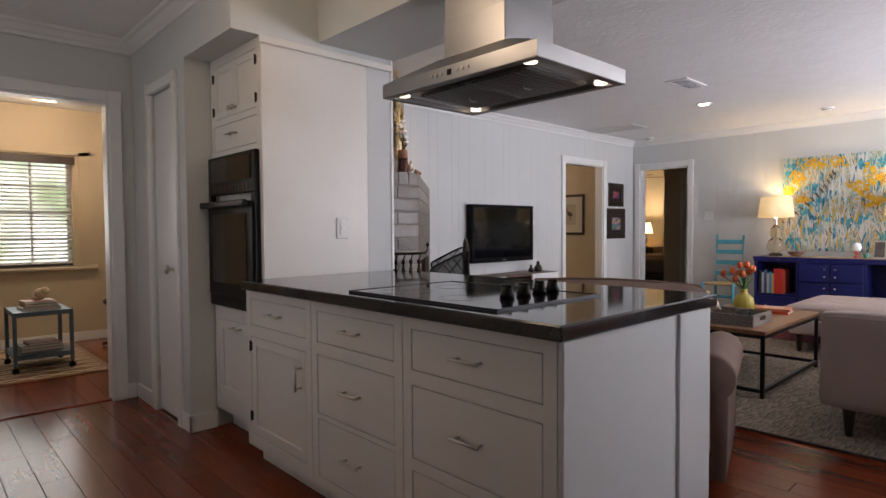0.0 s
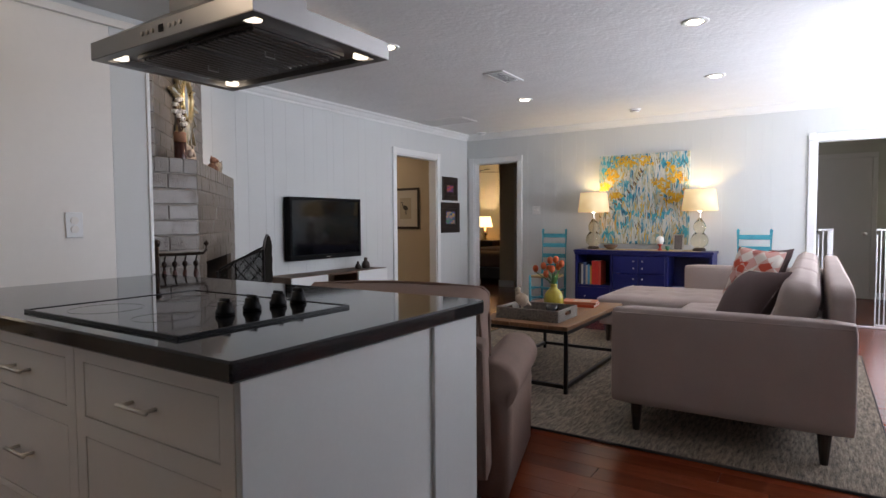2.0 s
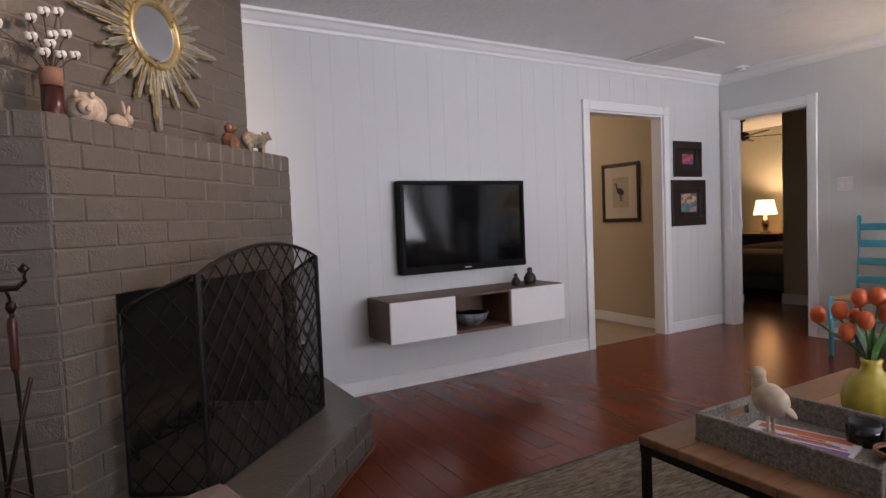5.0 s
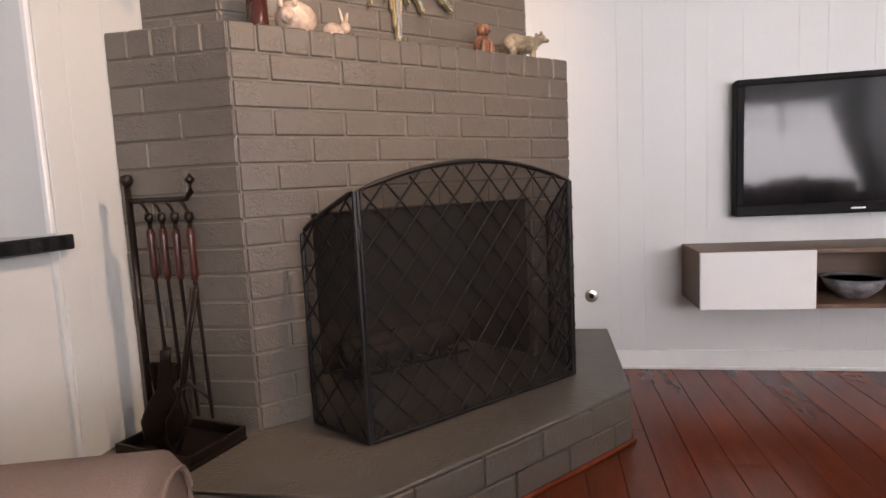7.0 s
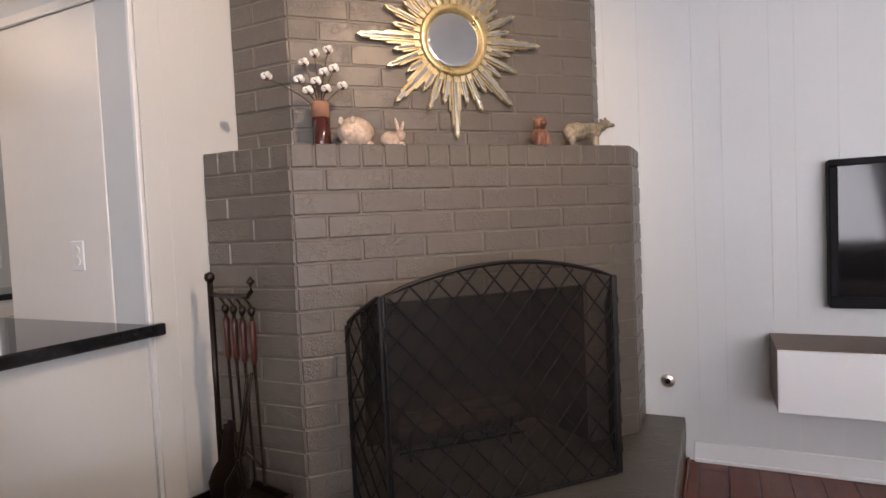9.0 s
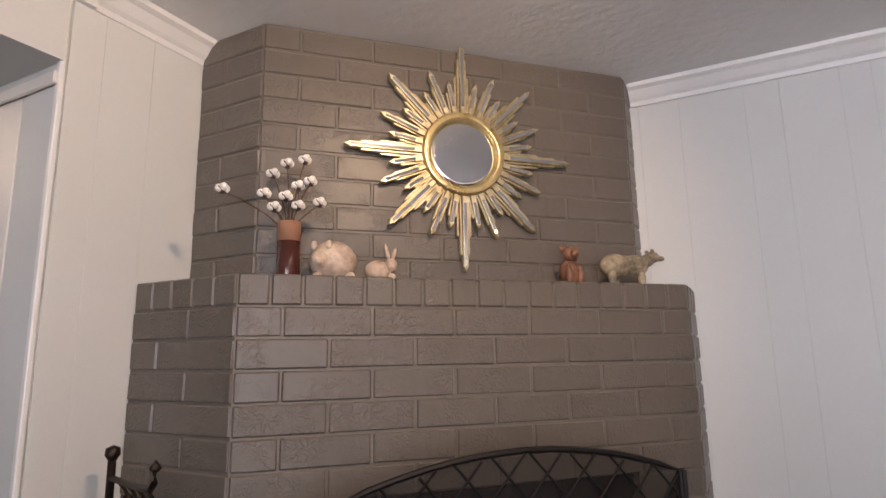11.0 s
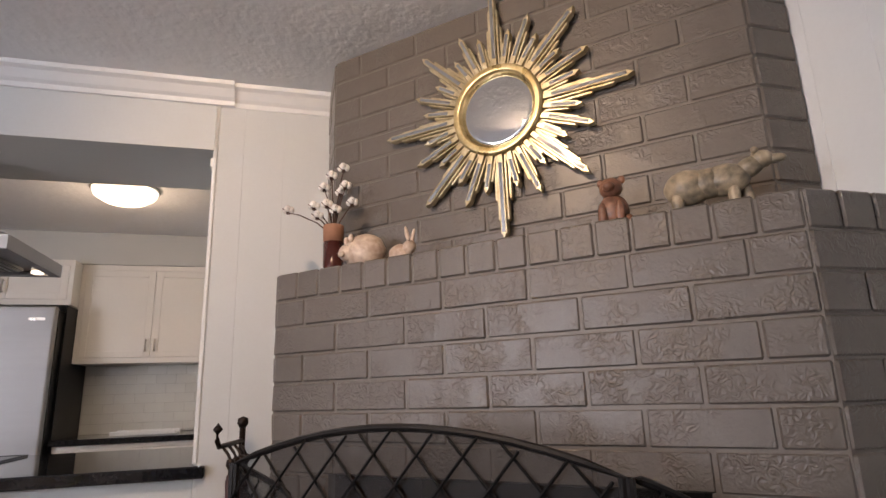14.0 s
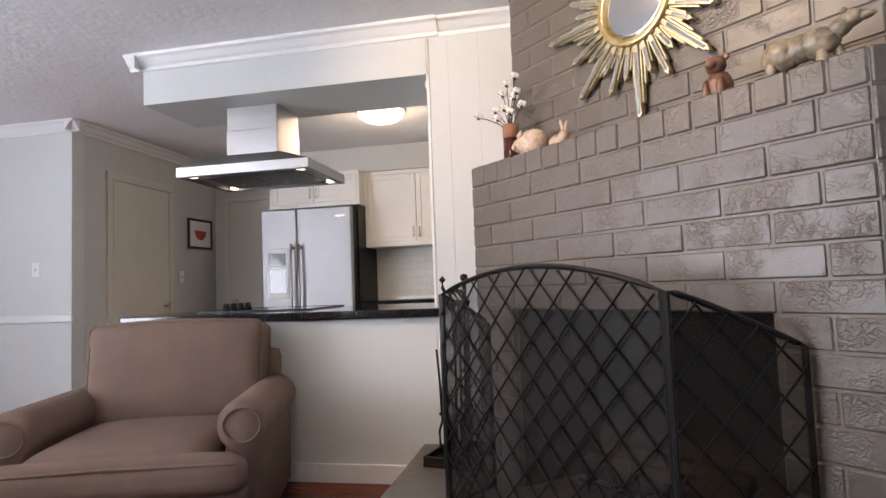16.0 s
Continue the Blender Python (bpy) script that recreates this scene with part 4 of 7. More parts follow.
def rolled_arm(y):
    bm = bmesh.new()
    s = 1 if y > 0 else -1
    prof = [(y - s * 0.07, 0.06), (y + s * 0.07, 0.06)] + [(y + s * 0.075, 0.39)] + [(y + s * 0.105 * math.cos(radians(t)), 0.50 + 0.10 * math.sin(radians(t))) for t in range(-50, 231, 20)] + [(y - s * 0.075, 0.39)]
    xs = (AX0 + 0.1, AX0 + 0.2, AR1 - 0.10, AR1 - 0.02, AR1)
    rings = []
    for i, xx in enumerate(xs):
        k = 1.0 if i < 4 else 0.9
        cz = 0.36
        rings.append([bm.verts.new((xx, y + (py - y) * k, cz + (pz - cz) * k)) for py, pz in prof])
    for a, b in zip(rings, rings[1:]):
        for i in range(len(prof)):
            j = (i + 1) % len(prof)
            bm.faces.new((a[i], a[j], b[j], b[i]))
    bm.faces.new(rings[0])
    bm.faces.new(list(reversed(rings[-1])))
    bmesh.ops.recalc_face_normals(bm, faces=bm.faces)
    return bm


for y in (-0.45, 0.45):
    ar = part("arm", rolled_arm(y), CHAIRM, ac, "rolled arm", True)
    ring = [(AR1 + 0.004, y + 0.075 * math.cos(radians(t)), 0.50 + 0.07 * math.sin(radians(t))) for t in range(-90, 271, 20)]
    part("welt", tube(ring, 0.006, 6), CHAIRM, ar)
LEAN = pose(AX0 + 0.06, 0, 0.16, 0, -8, 0)
bf = part("back_frame", moved(cushion(-0.055, 0.055, -0.46, 0.46, 0, 0.575, 0.0, 12, round_=0.028), LEAN), CHAIRM, ac, "upholstered back panel", True)
part("piping", moved(tube([(-0.05, y_, z_) for y_, z_ in ((-0.452, 0.02), (-0.452, 0.54), (-0.43, 0.568), (0.43, 0.568), (0.452, 0.54), (0.452, 0.02))], 0.006, 6), LEAN), CHAIRM, bf)
BACK_AT = pose(AX0 + 0.185, 0, 0.638, 0, -10, 0)


def back_pillow():
    """A boxed back cushion: full in the middle, pinched at the corners."""
    bm = cushion(-0.10, 0.10, -0.415, 0.415, -0.25, 0.25, 0.0, 20, round_=0.045)
    for v in bm.verts:
        fy, fz_ = v.co.y / 0.415, v.co.z / 0.25
        full = max(0, 1 - fy * fy) ** 0.5 * max(0, 1 - fz_ * fz_) ** 0.5
        v.co.x += (0.05 if v.co.x > 0 else -0.012) * full + 0.006 * noise.noise(v.co * 7)
        v.co.z += 0.012 * max(0, 1 - fy * fy) * (1 if fz_ > 0.5 else 0) + 0.005 * noise.noise(v.co * 9 + Vector((3, 1, 2)))
        if abs(fy) > 0.88 and fz_ > 0.6:
            v.co.y *= 1.02
    return bm


bc = part("back_cushion", moved(back_pillow(), BACK_AT), CHAIRM, ac, "plump boxed back cushion", True)
for sx_ in (-0.088, 0.088):
    part("piping", moved(tube([(sx_, y_, z_) for y_, z_ in ((-0.41, -0.22), (-0.416, 0.10), (-0.418, 0.222), (-0.395, 0.245), (-0.2, 0.257), (0, 0.261), (0.2, 0.257), (0.395, 0.245), (0.418, 0.222), (0.416, 0.10), (0.41, -0.22))], 0.0065, 6), BACK_AT), CHAIRM, bc, "piped edge", True)
sc = part("seat_cushion", merged([cushion(AX0 + 0.30, AX1 + 0.10, -0.345, 0.345, 0.29, 0.44, 0.04, 14, round_=0.06), cushion(AX1 + 0.005, AX1 + 0.13, -0.50, 0.50, 0.28, 0.425, 0.015, 14, round_=0.06)]), CHAIRM, ac, "T-shaped seat cushion", True)
part("front_skirt", cushion(AX1 - 0.07, AX1 + 0.08, -0.48, 0.48, 0.06, 0.28, 0, 8, round_=0.03), CHAIRM, ac, "", True)
part("seam", tube([(AX1 + 0.118, -0.47, 0.40), (AX1 + 0.125, 0, 0.41), (AX1 + 0.118, 0.47, 0.40)], 0.006, 6), CHAIRM, sc)
for x in (AX0 + 0.12, AX1 - 0.1):
    for y in (-0.38, 0.38):
        part("foot", lathe([(0.022, 0), (0.03, 0.065)], 10, (x, y, 0)), DARKWOOD, ac)

# coffee table
ct = thing("coffee_table", (0, 0, 0), "industrial coffee table, oak plank top on a black steel frame", "coffee table")
TX0, TX1, TY0, TY1, TZ = 4.673, 5.955, 1.848, 2.560, 0.468
for i in range(5):
    a = TY0 + (TY1 - TY0) * i / 5
    part("plank", solid(TX0, TX1, a + 0.001, a + (TY1 - TY0) / 5 - 0.001, TZ - 0.028, TZ, 0.003), TABLEW, ct)
s = 0.024
part("apron", merged([solid(TX0 + 0.004, TX1 - 0.004, TY0 + 0.004, TY0 + 0.004 + s, TZ - 0.053, TZ - 0.029), solid(TX0 + 0.004, TX1 - 0.004, TY1 - 0.004 - s, TY1 - 0.004, TZ - 0.053, TZ - 0.029), solid(TX0 + 0.004, TX0 + 0.004 + s, TY0 + 0.03, TY1 - 0.03, TZ - 0.053, TZ - 0.029), solid(TX1 - 0.004 - s, TX1 - 0.004, TY0 + 0.03, TY1 - 0.03, TZ - 0.053, TZ - 0.029)]), IRON, ct)
for x in (TX0 + 0.005, TX1 - 0.005 - s):
    for y in (TY0 + 0.005, TY1 - 0.005 - s):
        part("leg", solid(x, x + s, y, y + s, 0.014, TZ - 0.053, 0.002), IRON, ct)
part("stretcher", merged([solid(TX0 + 0.03, TX1 - 0.03, TY0 + 0.005, TY0 + 0.005 + s, 0.05, 0.05 + s), solid(TX0 + 0.03, TX1 - 0.03, TY1 - 0.005 - s, TY1 - 0.005, 0.05, 0.05 + s), solid(TX0 + 0.005, TX0 + 0.005 + s, TY0 + 0.03, TY1 - 0.03, 0.05, 0.05 + s), solid(TX1 - 0.005 - s, TX1 - 0.005, TY0 + 0.03, TY1 - 0.03, 0.05, 0.05 + s)]), IRON, ct)

# television and wall shelf
tv = thing("television", (5.53, 4.903, 1.108), "flat black television on a wall bracket", "television")
part("body", solid(-0.525, 0.525, -0.02, 0.03, -0.322, 0.322, 0.008, 2), BEZEL, tv)
part("bezel", merged([solid(-0.527, 0.527, -0.062, -0.02, 0.292, 0.322, 0.005, 2), solid(-0.527, 0.527, -0.062, -0.02, -0.322, -0.272, 0.005, 2), solid(-0.527, -0.493, -0.062, -0.02, -0.272, 0.292, 0.005), solid(0.493, 0.527, -0.062, -0.02, -0.272, 0.292, 0.005)]), BEZEL, tv, "black plastic bezel")
part("screen", solid(-0.493, 0.493, -0.05, -0.021, -0.272, 0.292), surface("dark_screen", (0.004, 0.004, 0.005), 0.07, vary=0.1, bump=0, spec=0.28), tv)
part("bracket", solid(-0.2, 0.2, 0.0305, 0.0355, -0.2, 0.2), IRON, tv)
part("brand_mark", solid(-0.03, 0.03, -0.0635, -0.062, -0.303, -0.295), STEEL, tv)

ws = thing("wall_shelf", (0, 0, 0), "floating walnut media shelf with two white flap doors", "shelf")
W0, W1, WY, WZ0, WZ1 = 4.775, 6.195, 4.575, 0.388, 0.652
part("body", merged([solid(W0, W1, WY + 0.018, YT - 0.003, WZ1 - 0.02, WZ1, 0.001), solid(W0, W1, WY + 0.018, YT - 0.003, WZ0, WZ0 + 0.02, 0.001), solid(W0, W0 + 0.02, WY + 0.018, YT - 0.003, WZ0 + 0.02, WZ1 - 0.02), solid(W1 - 0.02, W1, WY + 0.018, YT - 0.003, WZ0 + 0.02, WZ1 - 0.02), solid(5.241, 5.259, WY + 0.018, YT - 0.003, WZ0 + 0.02, WZ1 - 0.02), solid(5.697, 5.715, WY + 0.018, YT - 0.003, WZ0 + 0.02, WZ1 - 0.02), solid(W0 + 0.02, W1 - 0.02, YT - 0.015, YT - 0.004, WZ0 + 0.02, WZ1 - 0.02)]), WALNUT, ws)
for a, b in ((W0 + 0.001, 5.250), (5.706, W1 - 0.001)):
    part("door", solid(a, b, WY, WY + 0.0175, WZ0 + 0.001, WZ1 - 0.004, 0.0015), TRIM, ws, "white gloss flap door")


def bowl(name, at, r, h, mat, label, t=0.006):
    ob = thing(name, at, label, "bowl")
    prof = [(0.0, 0.004), (r * 0.45, 0.0), (r * 0.5, 0.006), (r * 0.85, h * 0.5), (r, h), (r - t, h), (r * 0.8, h * 0.5), (r * 0.4, 0.012), (0.0, 0.012)]
    part("body", lathe(prof, 28), mat, ob, "", True)
    part("rim", lathe([(r + 0.002, h - 0.006), (r + 0.002, h + 0.002), (r - t, h + 0.002), (r - t, h - 0.006)], 28), mat, ob)
    return ob


bowl("bowl", (5.47, 4.74, WZ0 + 0.021), 0.125, 0.09, surface("painted_pottery", (0.25, 0.10, 0.07), 0.4, vary=0.8, scale=20, fine=60, second=(0.30, 0.33, 0.36)), "patterned pottery bowl in the open shelf")
for bx, r in ((5.86, 0.03), (5.99, 0.042)):
    o = thing("figurine", (bx, 4.72, WZ1), "small dark bird figurine on the shelf", "figurine")
    part("figure", merged([lathe([(0, 0), (r, 0.006), (r * 1.15, r), (r * 0.8, r * 1.8), (r * 0.4, r * 2.1), (r * 0.5, r * 2.5), (r * 0.4, r * 2.9), (0, r * 3.0)], 16), moved(lathe([(r * 0.12, 0), (0.0, r * 0.7)], 8), pose(-r * 0.35, 0, r * 2.5, 0, -80, 0))]), DARKWOOD, o, "", True)

gk = thing("gas_key_valve", (4.325, YT, 0.39), "round chrome gas valve plate beside the hearth", "valve")
part("plate", moved(lathe([(0.034, 0), (0.034, 0.003), (0.03, 0.006), (0, 0.007)], 24), pose(0, 0, 0, 90, 0, 0)), NICKEL, gk, "", True)
part("socket", moved(lathe([(0.014, 0), (0.013, 0.012), (0.0, 0.013)], 12), pose(0, -0.005, 0, 90, 0, 0)), BLACKPL, gk)


def bars(parent, name, rows, x0, x1, face, depth, mat):
    for r in rows:
        part(name, solid(x0, x1, face - depth, face, r[0], r[1]), mat, parent)


# ---- painting, console and lamps ----


def splash(name, colors, scale, stretch, seed):
    m, nt, b = material(name, 0.55)
    n, ln = nt.nodes, nt.links
    tc, mp, no = n.new("ShaderNodeTexCoord"), n.new("ShaderNodeMapping"), n.new("ShaderNodeTexNoise")
    mp.inputs["Scale"].default_value, mp.inputs["Location"].default_value = stretch, (seed, seed * 2, seed * 3)
    no.inputs["Scale"].default_value, no.inputs["Detail"].default_value, no.inputs["Distortion"].default_value = scale, 6, 1.2
    rp = n.new("ShaderNodeValToRGB")
    rp.color_ramp.elements[0].position, rp.color_ramp.elements[1].position = 0.30, 0.72
    rp.color_ramp.elements[0].color, rp.color_ramp.elements[1].color = (*colors[0], 1), (*colors[-1], 1)
    k = len(colors) - 1
    for i, c in enumerate(colors[1:-1], 1):
        e = rp.color_ramp.elements.new(0.30 + 0.42 * i / k)
        e.color = (*c, 1)
    ln.new(tc.outputs["Object"], mp.inputs[0])
    ln.new(mp.outputs[0], no.inputs["Vector"])
    ln.new(no.outputs["Fac"], rp.inputs[0])
    ln.new(rp.outputs[0], b.inputs["Base Color"])
    bp = n.new("ShaderNodeBump")
    bp.inputs["Strength"].default_value, bp.inputs["Distance"].default_value = 0.5, 0.004
    ln.new(no.outputs["Fac"], bp.inputs["Height"])
    ln.new(bp.outputs[0], b.inputs["Normal"])
    return m


BLUES = splash("canvas_blue_white_ground", [(0.015, 0.06, 0.14), (0.04, 0.28, 0.42), (0.60, 0.62, 0.55), (0.45, 0.40, 0.20), (0.16, 0.42, 0.52), (0.62, 0.60, 0.52)], 6.0, (1, 2.6, 0.7), 3.0)
UMBER = splash("paint_umber_strokes", [(0.05, 0.03, 0.015), (0.16, 0.09, 0.03), (0.03, 0.05, 0.09)], 14, (1, 1, 1), 8.0)
GOLD1 = splash("paint_golden_dabs", [(0.50, 0.22, 0.006), (0.72, 0.42, 0.015), (0.68, 0.50, 0.07)], 14, (1, 1, 1), 1.0)
GOLD2 = splash("paint_white_dabs", [(0.70, 0.68, 0.55), (0.6, 0.62, 0.6), (0.75, 0.72, 0.66)], 14, (1, 1, 1), 5.0)
BLUE2 = splash("paint_teal_dabs", [(0.02, 0.18, 0.30), (0.05, 0.38, 0.50), (0.12, 0.45, 0.5)], 14, (1, 1, 1), 6.0)
PY0, PY1, PZ0, PZ1 = 1.787, 2.90, 0.865, 2.01
pa = thing("abstract_painting", (XF - 0.032, 0, 0), "large unframed abstract canvas in yellow, turquoise and white", "painting")
part("canvas", solid(0, 0.03, PY0, PY1, PZ0, PZ1, 0.003), BLUES, pa)
PR = random.Random(11)


def stroke(y, z, a, b, t, d):
    """One ragged brush mark, a wide and b high, leaning by t."""
    bm = bmesh.new()
    left, right = [], []
    for i in range(6):
        q = -b + 2 * b * i / 5
        w = a * (1 - 0.6 * abs(2 * i / 5 - 1) ** 3)
        left.append((-w * PR.uniform(0.45, 1.2), q * PR.uniform(0.9, 1.1)))
        right.append((w * PR.uniform(0.45, 1.2), q * PR.uniform(0.9, 1.1)))
    pts = []
    for p, q in left + right[::-1]:
        yy, zz = y + p * math.cos(t) - q * math.sin(t), z + p * math.sin(t) + q * math.cos(t)
        pts.append(bm.verts.new((-d, min(PY1 - 0.004, max(PY0 + 0.004, yy)), min(PZ1 - 0.004, max(PZ0 + 0.004, zz)))))
    k = len(pts)
    for i in range(5):
        bm.faces.new((pts[i], pts[i + 1], pts[k - 2 - i], pts[k - 1 - i]))
    return bm


def dabs(count, zlo, zhi, w, h, tilt, depth, knots=()):
    bms = []
    for _ in range(count):
        if knots:
            cy, cz, r = PR.choice(knots)
            y, z = PR.gauss(cy, r), PR.gauss(cz, r * 0.7)
        else:
            y, z = PR.uniform(PY0 + 0.02, PY1 - 0.02), PR.uniform(zlo, zhi)
        y, z = min(PY1 - 0.03, max(PY0 + 0.03, y)), min(PZ1 - 0.03, max(PZ0 + 0.03, z))
        bms.append(stroke(y, z, w * PR.uniform(0.4, 1.3), h * PR.uniform(0.4, 1.5), radians(PR.uniform(-tilt, tilt)), depth + PR.uniform(0, 0.0008)))
    out = merged(bms)
    bmesh.ops.recalc_face_normals(out, faces=out.faces)
    return out


part("white_streaks", dabs(130, PZ0 + 0.05, PZ1 - 0.05, 0.011, 0.13, 10, 0.0006), GOLD2, pa)
part("umber_strokes", dabs(80, PZ0 + 0.03, PZ1 - 0.05, 0.005, 0.05, 28, 0.0026), UMBER, pa)
part("yellow_streaks", dabs(60, PZ0 + 0.03, PZ0 + 0.65, 0.008, 0.06, 14, 0.0036), GOLD1, pa)
part("pale_dabs", dabs(90, PZ0 + 0.05, PZ1 - 0.3, 0.012, 0.022, 50, 0.0046), GOLD2, pa)
GK = [(2.72, 1.70, 0.065), (2.74, 1.78, 0.06), (2.50, 1.90, 0.055), (2.33, 1.93, 0.05), (2.62, 1.92, 0.05), (1.96, 1.77, 0.07), (1.92, 1.68, 0.05), (2.04, 1.55, 0.07), (2.15, 1.66, 0.05), (2.83, 1.60, 0.03), (1.95, 1.44, 0.04), (2.68, 1.50, 0.03)]
TK = [(2.60, 1.62, 0.035), (2.58, 1.46, 0.04), (2.05, 1.88, 0.055), (1.88, 1.90, 0.05), (2.77, 1.92, 0.045), (2.66, 1.36, 0.06), (2.47, 1.24, 0.04), (2.06, 1.26, 0.035), (2.24, 1.22, 0.04), (2.58, 1.10, 0.04), (2.76, 0.97, 0.05), (2.84, 1.80, 0.03), (1.86, 1.02, 0.05)]
part("teal_strokes", dabs(190, 0, 0, 0.016, 0.036, 25, 0.0016, TK), BLUE2, pa)
part("branch_strokes", merged([stroke(2.36 + 0.018 * i + 0.0028 * i * i, 1.80 - 0.052 * i, 0.011, 0.036, radians(-24 - 2.5 * i), 0.0064) for i in range(13)]), UMBER, pa)
part("yellow_strokes", dabs(340, 0, 0, 0.017, 0.018, 80, 0.0056, GK), GOLD1, pa)

cs = thing("console_cabinet", (0, 0, 0), "cobalt blue console cabinet with open shelves and small drawers", "console")
C0, C1, CX0, CX1, CZT = 1.47, 3.09, 8.19, 8.585, 0.80
part("top", solid(CX0 - 0.01, CX1, C0 - 0.015, C1 + 0.015, CZT - 0.03, CZT, 0.004), NAVY, cs)
for y0, y1 in ((C0, C0 + 0.03), (1.95, 1.975), (2.61, 2.635), (C1 - 0.03, C1)):
    part("upright", solid(CX0 + 0.01, CX1, y0, y1, 0.06, CZT - 0.03), NAVY, cs)
part("back_panel", solid(CX1 - 0.02, CX1 - 0.001, C0 + 0.031, C1 - 0.031, 0.091, CZT - 0.031), NAVY, cs)
part("bottom_panel", solid(CX0 + 0.01, CX1 - 0.021, C0 + 0.031, C1 - 0.031, 0.06, 0.09), NAVY, cs)
for y0, y1 in ((2.64, C1 - 0.031), (C0 + 0.031, 1.949)):
    part("inner_shelf", solid(CX0 + 0.012, CX1 - 0.021, y0, y1, 0.33, 0.355), NAVY, cs)
part("bead", solid(CX0 - 0.004, CX0 + 0.01, C0 - 0.005, C1 + 0.005, CZT - 0.06, CZT - 0.031, 0.003), NAVY, cs)
for i in range(2):
    for y0, y1 in ((1.98, 2.29), (2.295, 2.605)):
        for z0, z1 in ((0.52, 0.735), (0.31, 0.515), (0.10, 0.305))[i:i + 2] if i == 0 else ((0.10, 0.305),):
            d = part("drawer", solid(CX0 + 0.002, CX0 + 0.02, y0 + 0.003, y1 - 0.003, z0 + 0.003, z1 - 0.003, 0.003), NAVY, cs)
            for zz in (0.3, 0.7):
                part("knob", moved(lathe([(0.007, 0), (0.006, 0.008), (0.011, 0.016), (0, 0.02)], 12), pose(CX0 + 0.002, y0 + (0.05 if y0 > 2.2 else 0.26), z0 + (z1 - z0) * zz, 0, -90, 0)), NICKEL, d, "small brass knob", True)
for y0, y1 in ((C0 + 0.034, 1.946), (2.639, C1 - 0.034)):
    d = part("drawer", solid(CX0 + 0.002, CX0 + 0.02, y0, y1, 0.095, 0.325, 0.003), NAVY, cs)
    for yy in (0.25, 0.75):
        part("knob", moved(lathe([(0.007, 0), (0.006, 0.008), (0.011, 0.016), (0, 0.02)], 12), pose(CX0 + 0.002, y0 + (y1 - y0) * yy, 0.21, 0, -90, 0)), NICKEL, d, "small brass knob", True)
for x in (CX0 + 0.03, CX1 - 0.04):
    for y in (C0 + 0.03, C1 - 0.03):
        part("foot", solid(x - 0.02, x + 0.02, y - 0.025, y + 0.025, 0, 0.06, 0.004), NAVY, cs)
plain("table_runner", solid(8.23, 8.55, 1.60, 2.98, CZT + 0.0005, CZT + 0.003, 0.001), surface("straw_runner", (0.45, 0.34, 0.16), 0.9, vary=0.15, scale=10, fine=160, bump=0.5), "straw-coloured woven runner on the console", "runner")


def book(parent_at, w, h, d, mat, label, m=None):
    ob = thing("book", parent_at, label, "book", "books in the console")
    if m is not None:
        ob.matrix_world = m
    part("cover", merged([solid(0, d, 0, 0.003, 0, h), solid(0, d, w - 0.003, w, 0, h), solid(0, 0.004, 0.003, w - 0.003, 0, h)]), mat, ob)
    part("pages", solid(0.004, d - 0.004, 0.0032, w - 0.0032, 0.004, h - 0.004), surface("page_paper", (0.7, 0.66, 0.58), 0.9, bump=0), ob)
    return ob


BOOKS = {}


def book_mat(c):
    if c not in BOOKS:
        BOOKS[c] = surface("book_cover", c, 0.5, vary=0.08, scale=20, bump=0.05)
    return BOOKS[c]


y = 3.045
KR = random.Random(5)
for c, w, h, lab in (((0.03, 0.03, 0.04), 0.03, 0.27, "black-covered book"), ((0.5, 0.5, 0.46), 0.022, 0.25, "white-covered book"), ((0.05, 0.09, 0.2), 0.03, 0.28, "dark blue book"), ((0.45, 0.40, 0.32), 0.025, 0.24, "cream-covered book"), ((0.07, 0.25, 0.40), 0.028, 0.26, "light blue book"), ((0.55, 0.35, 0.06), 0.02, 0.24, "yellow book"), ((0.55, 0.03, 0.02), 0.045, 0.30, "thick red book"), ((0.55, 0.03, 0.02), 0.04, 0.30, "thick red book"), ((0.5, 0.06, 0.03), 0.025, 0.29, "red book")):
    y -= w + 0.002
    book((CX0 + 0.03, y, 0.356), w, h, 0.22, book_mat(c), lab + " standing in the console")


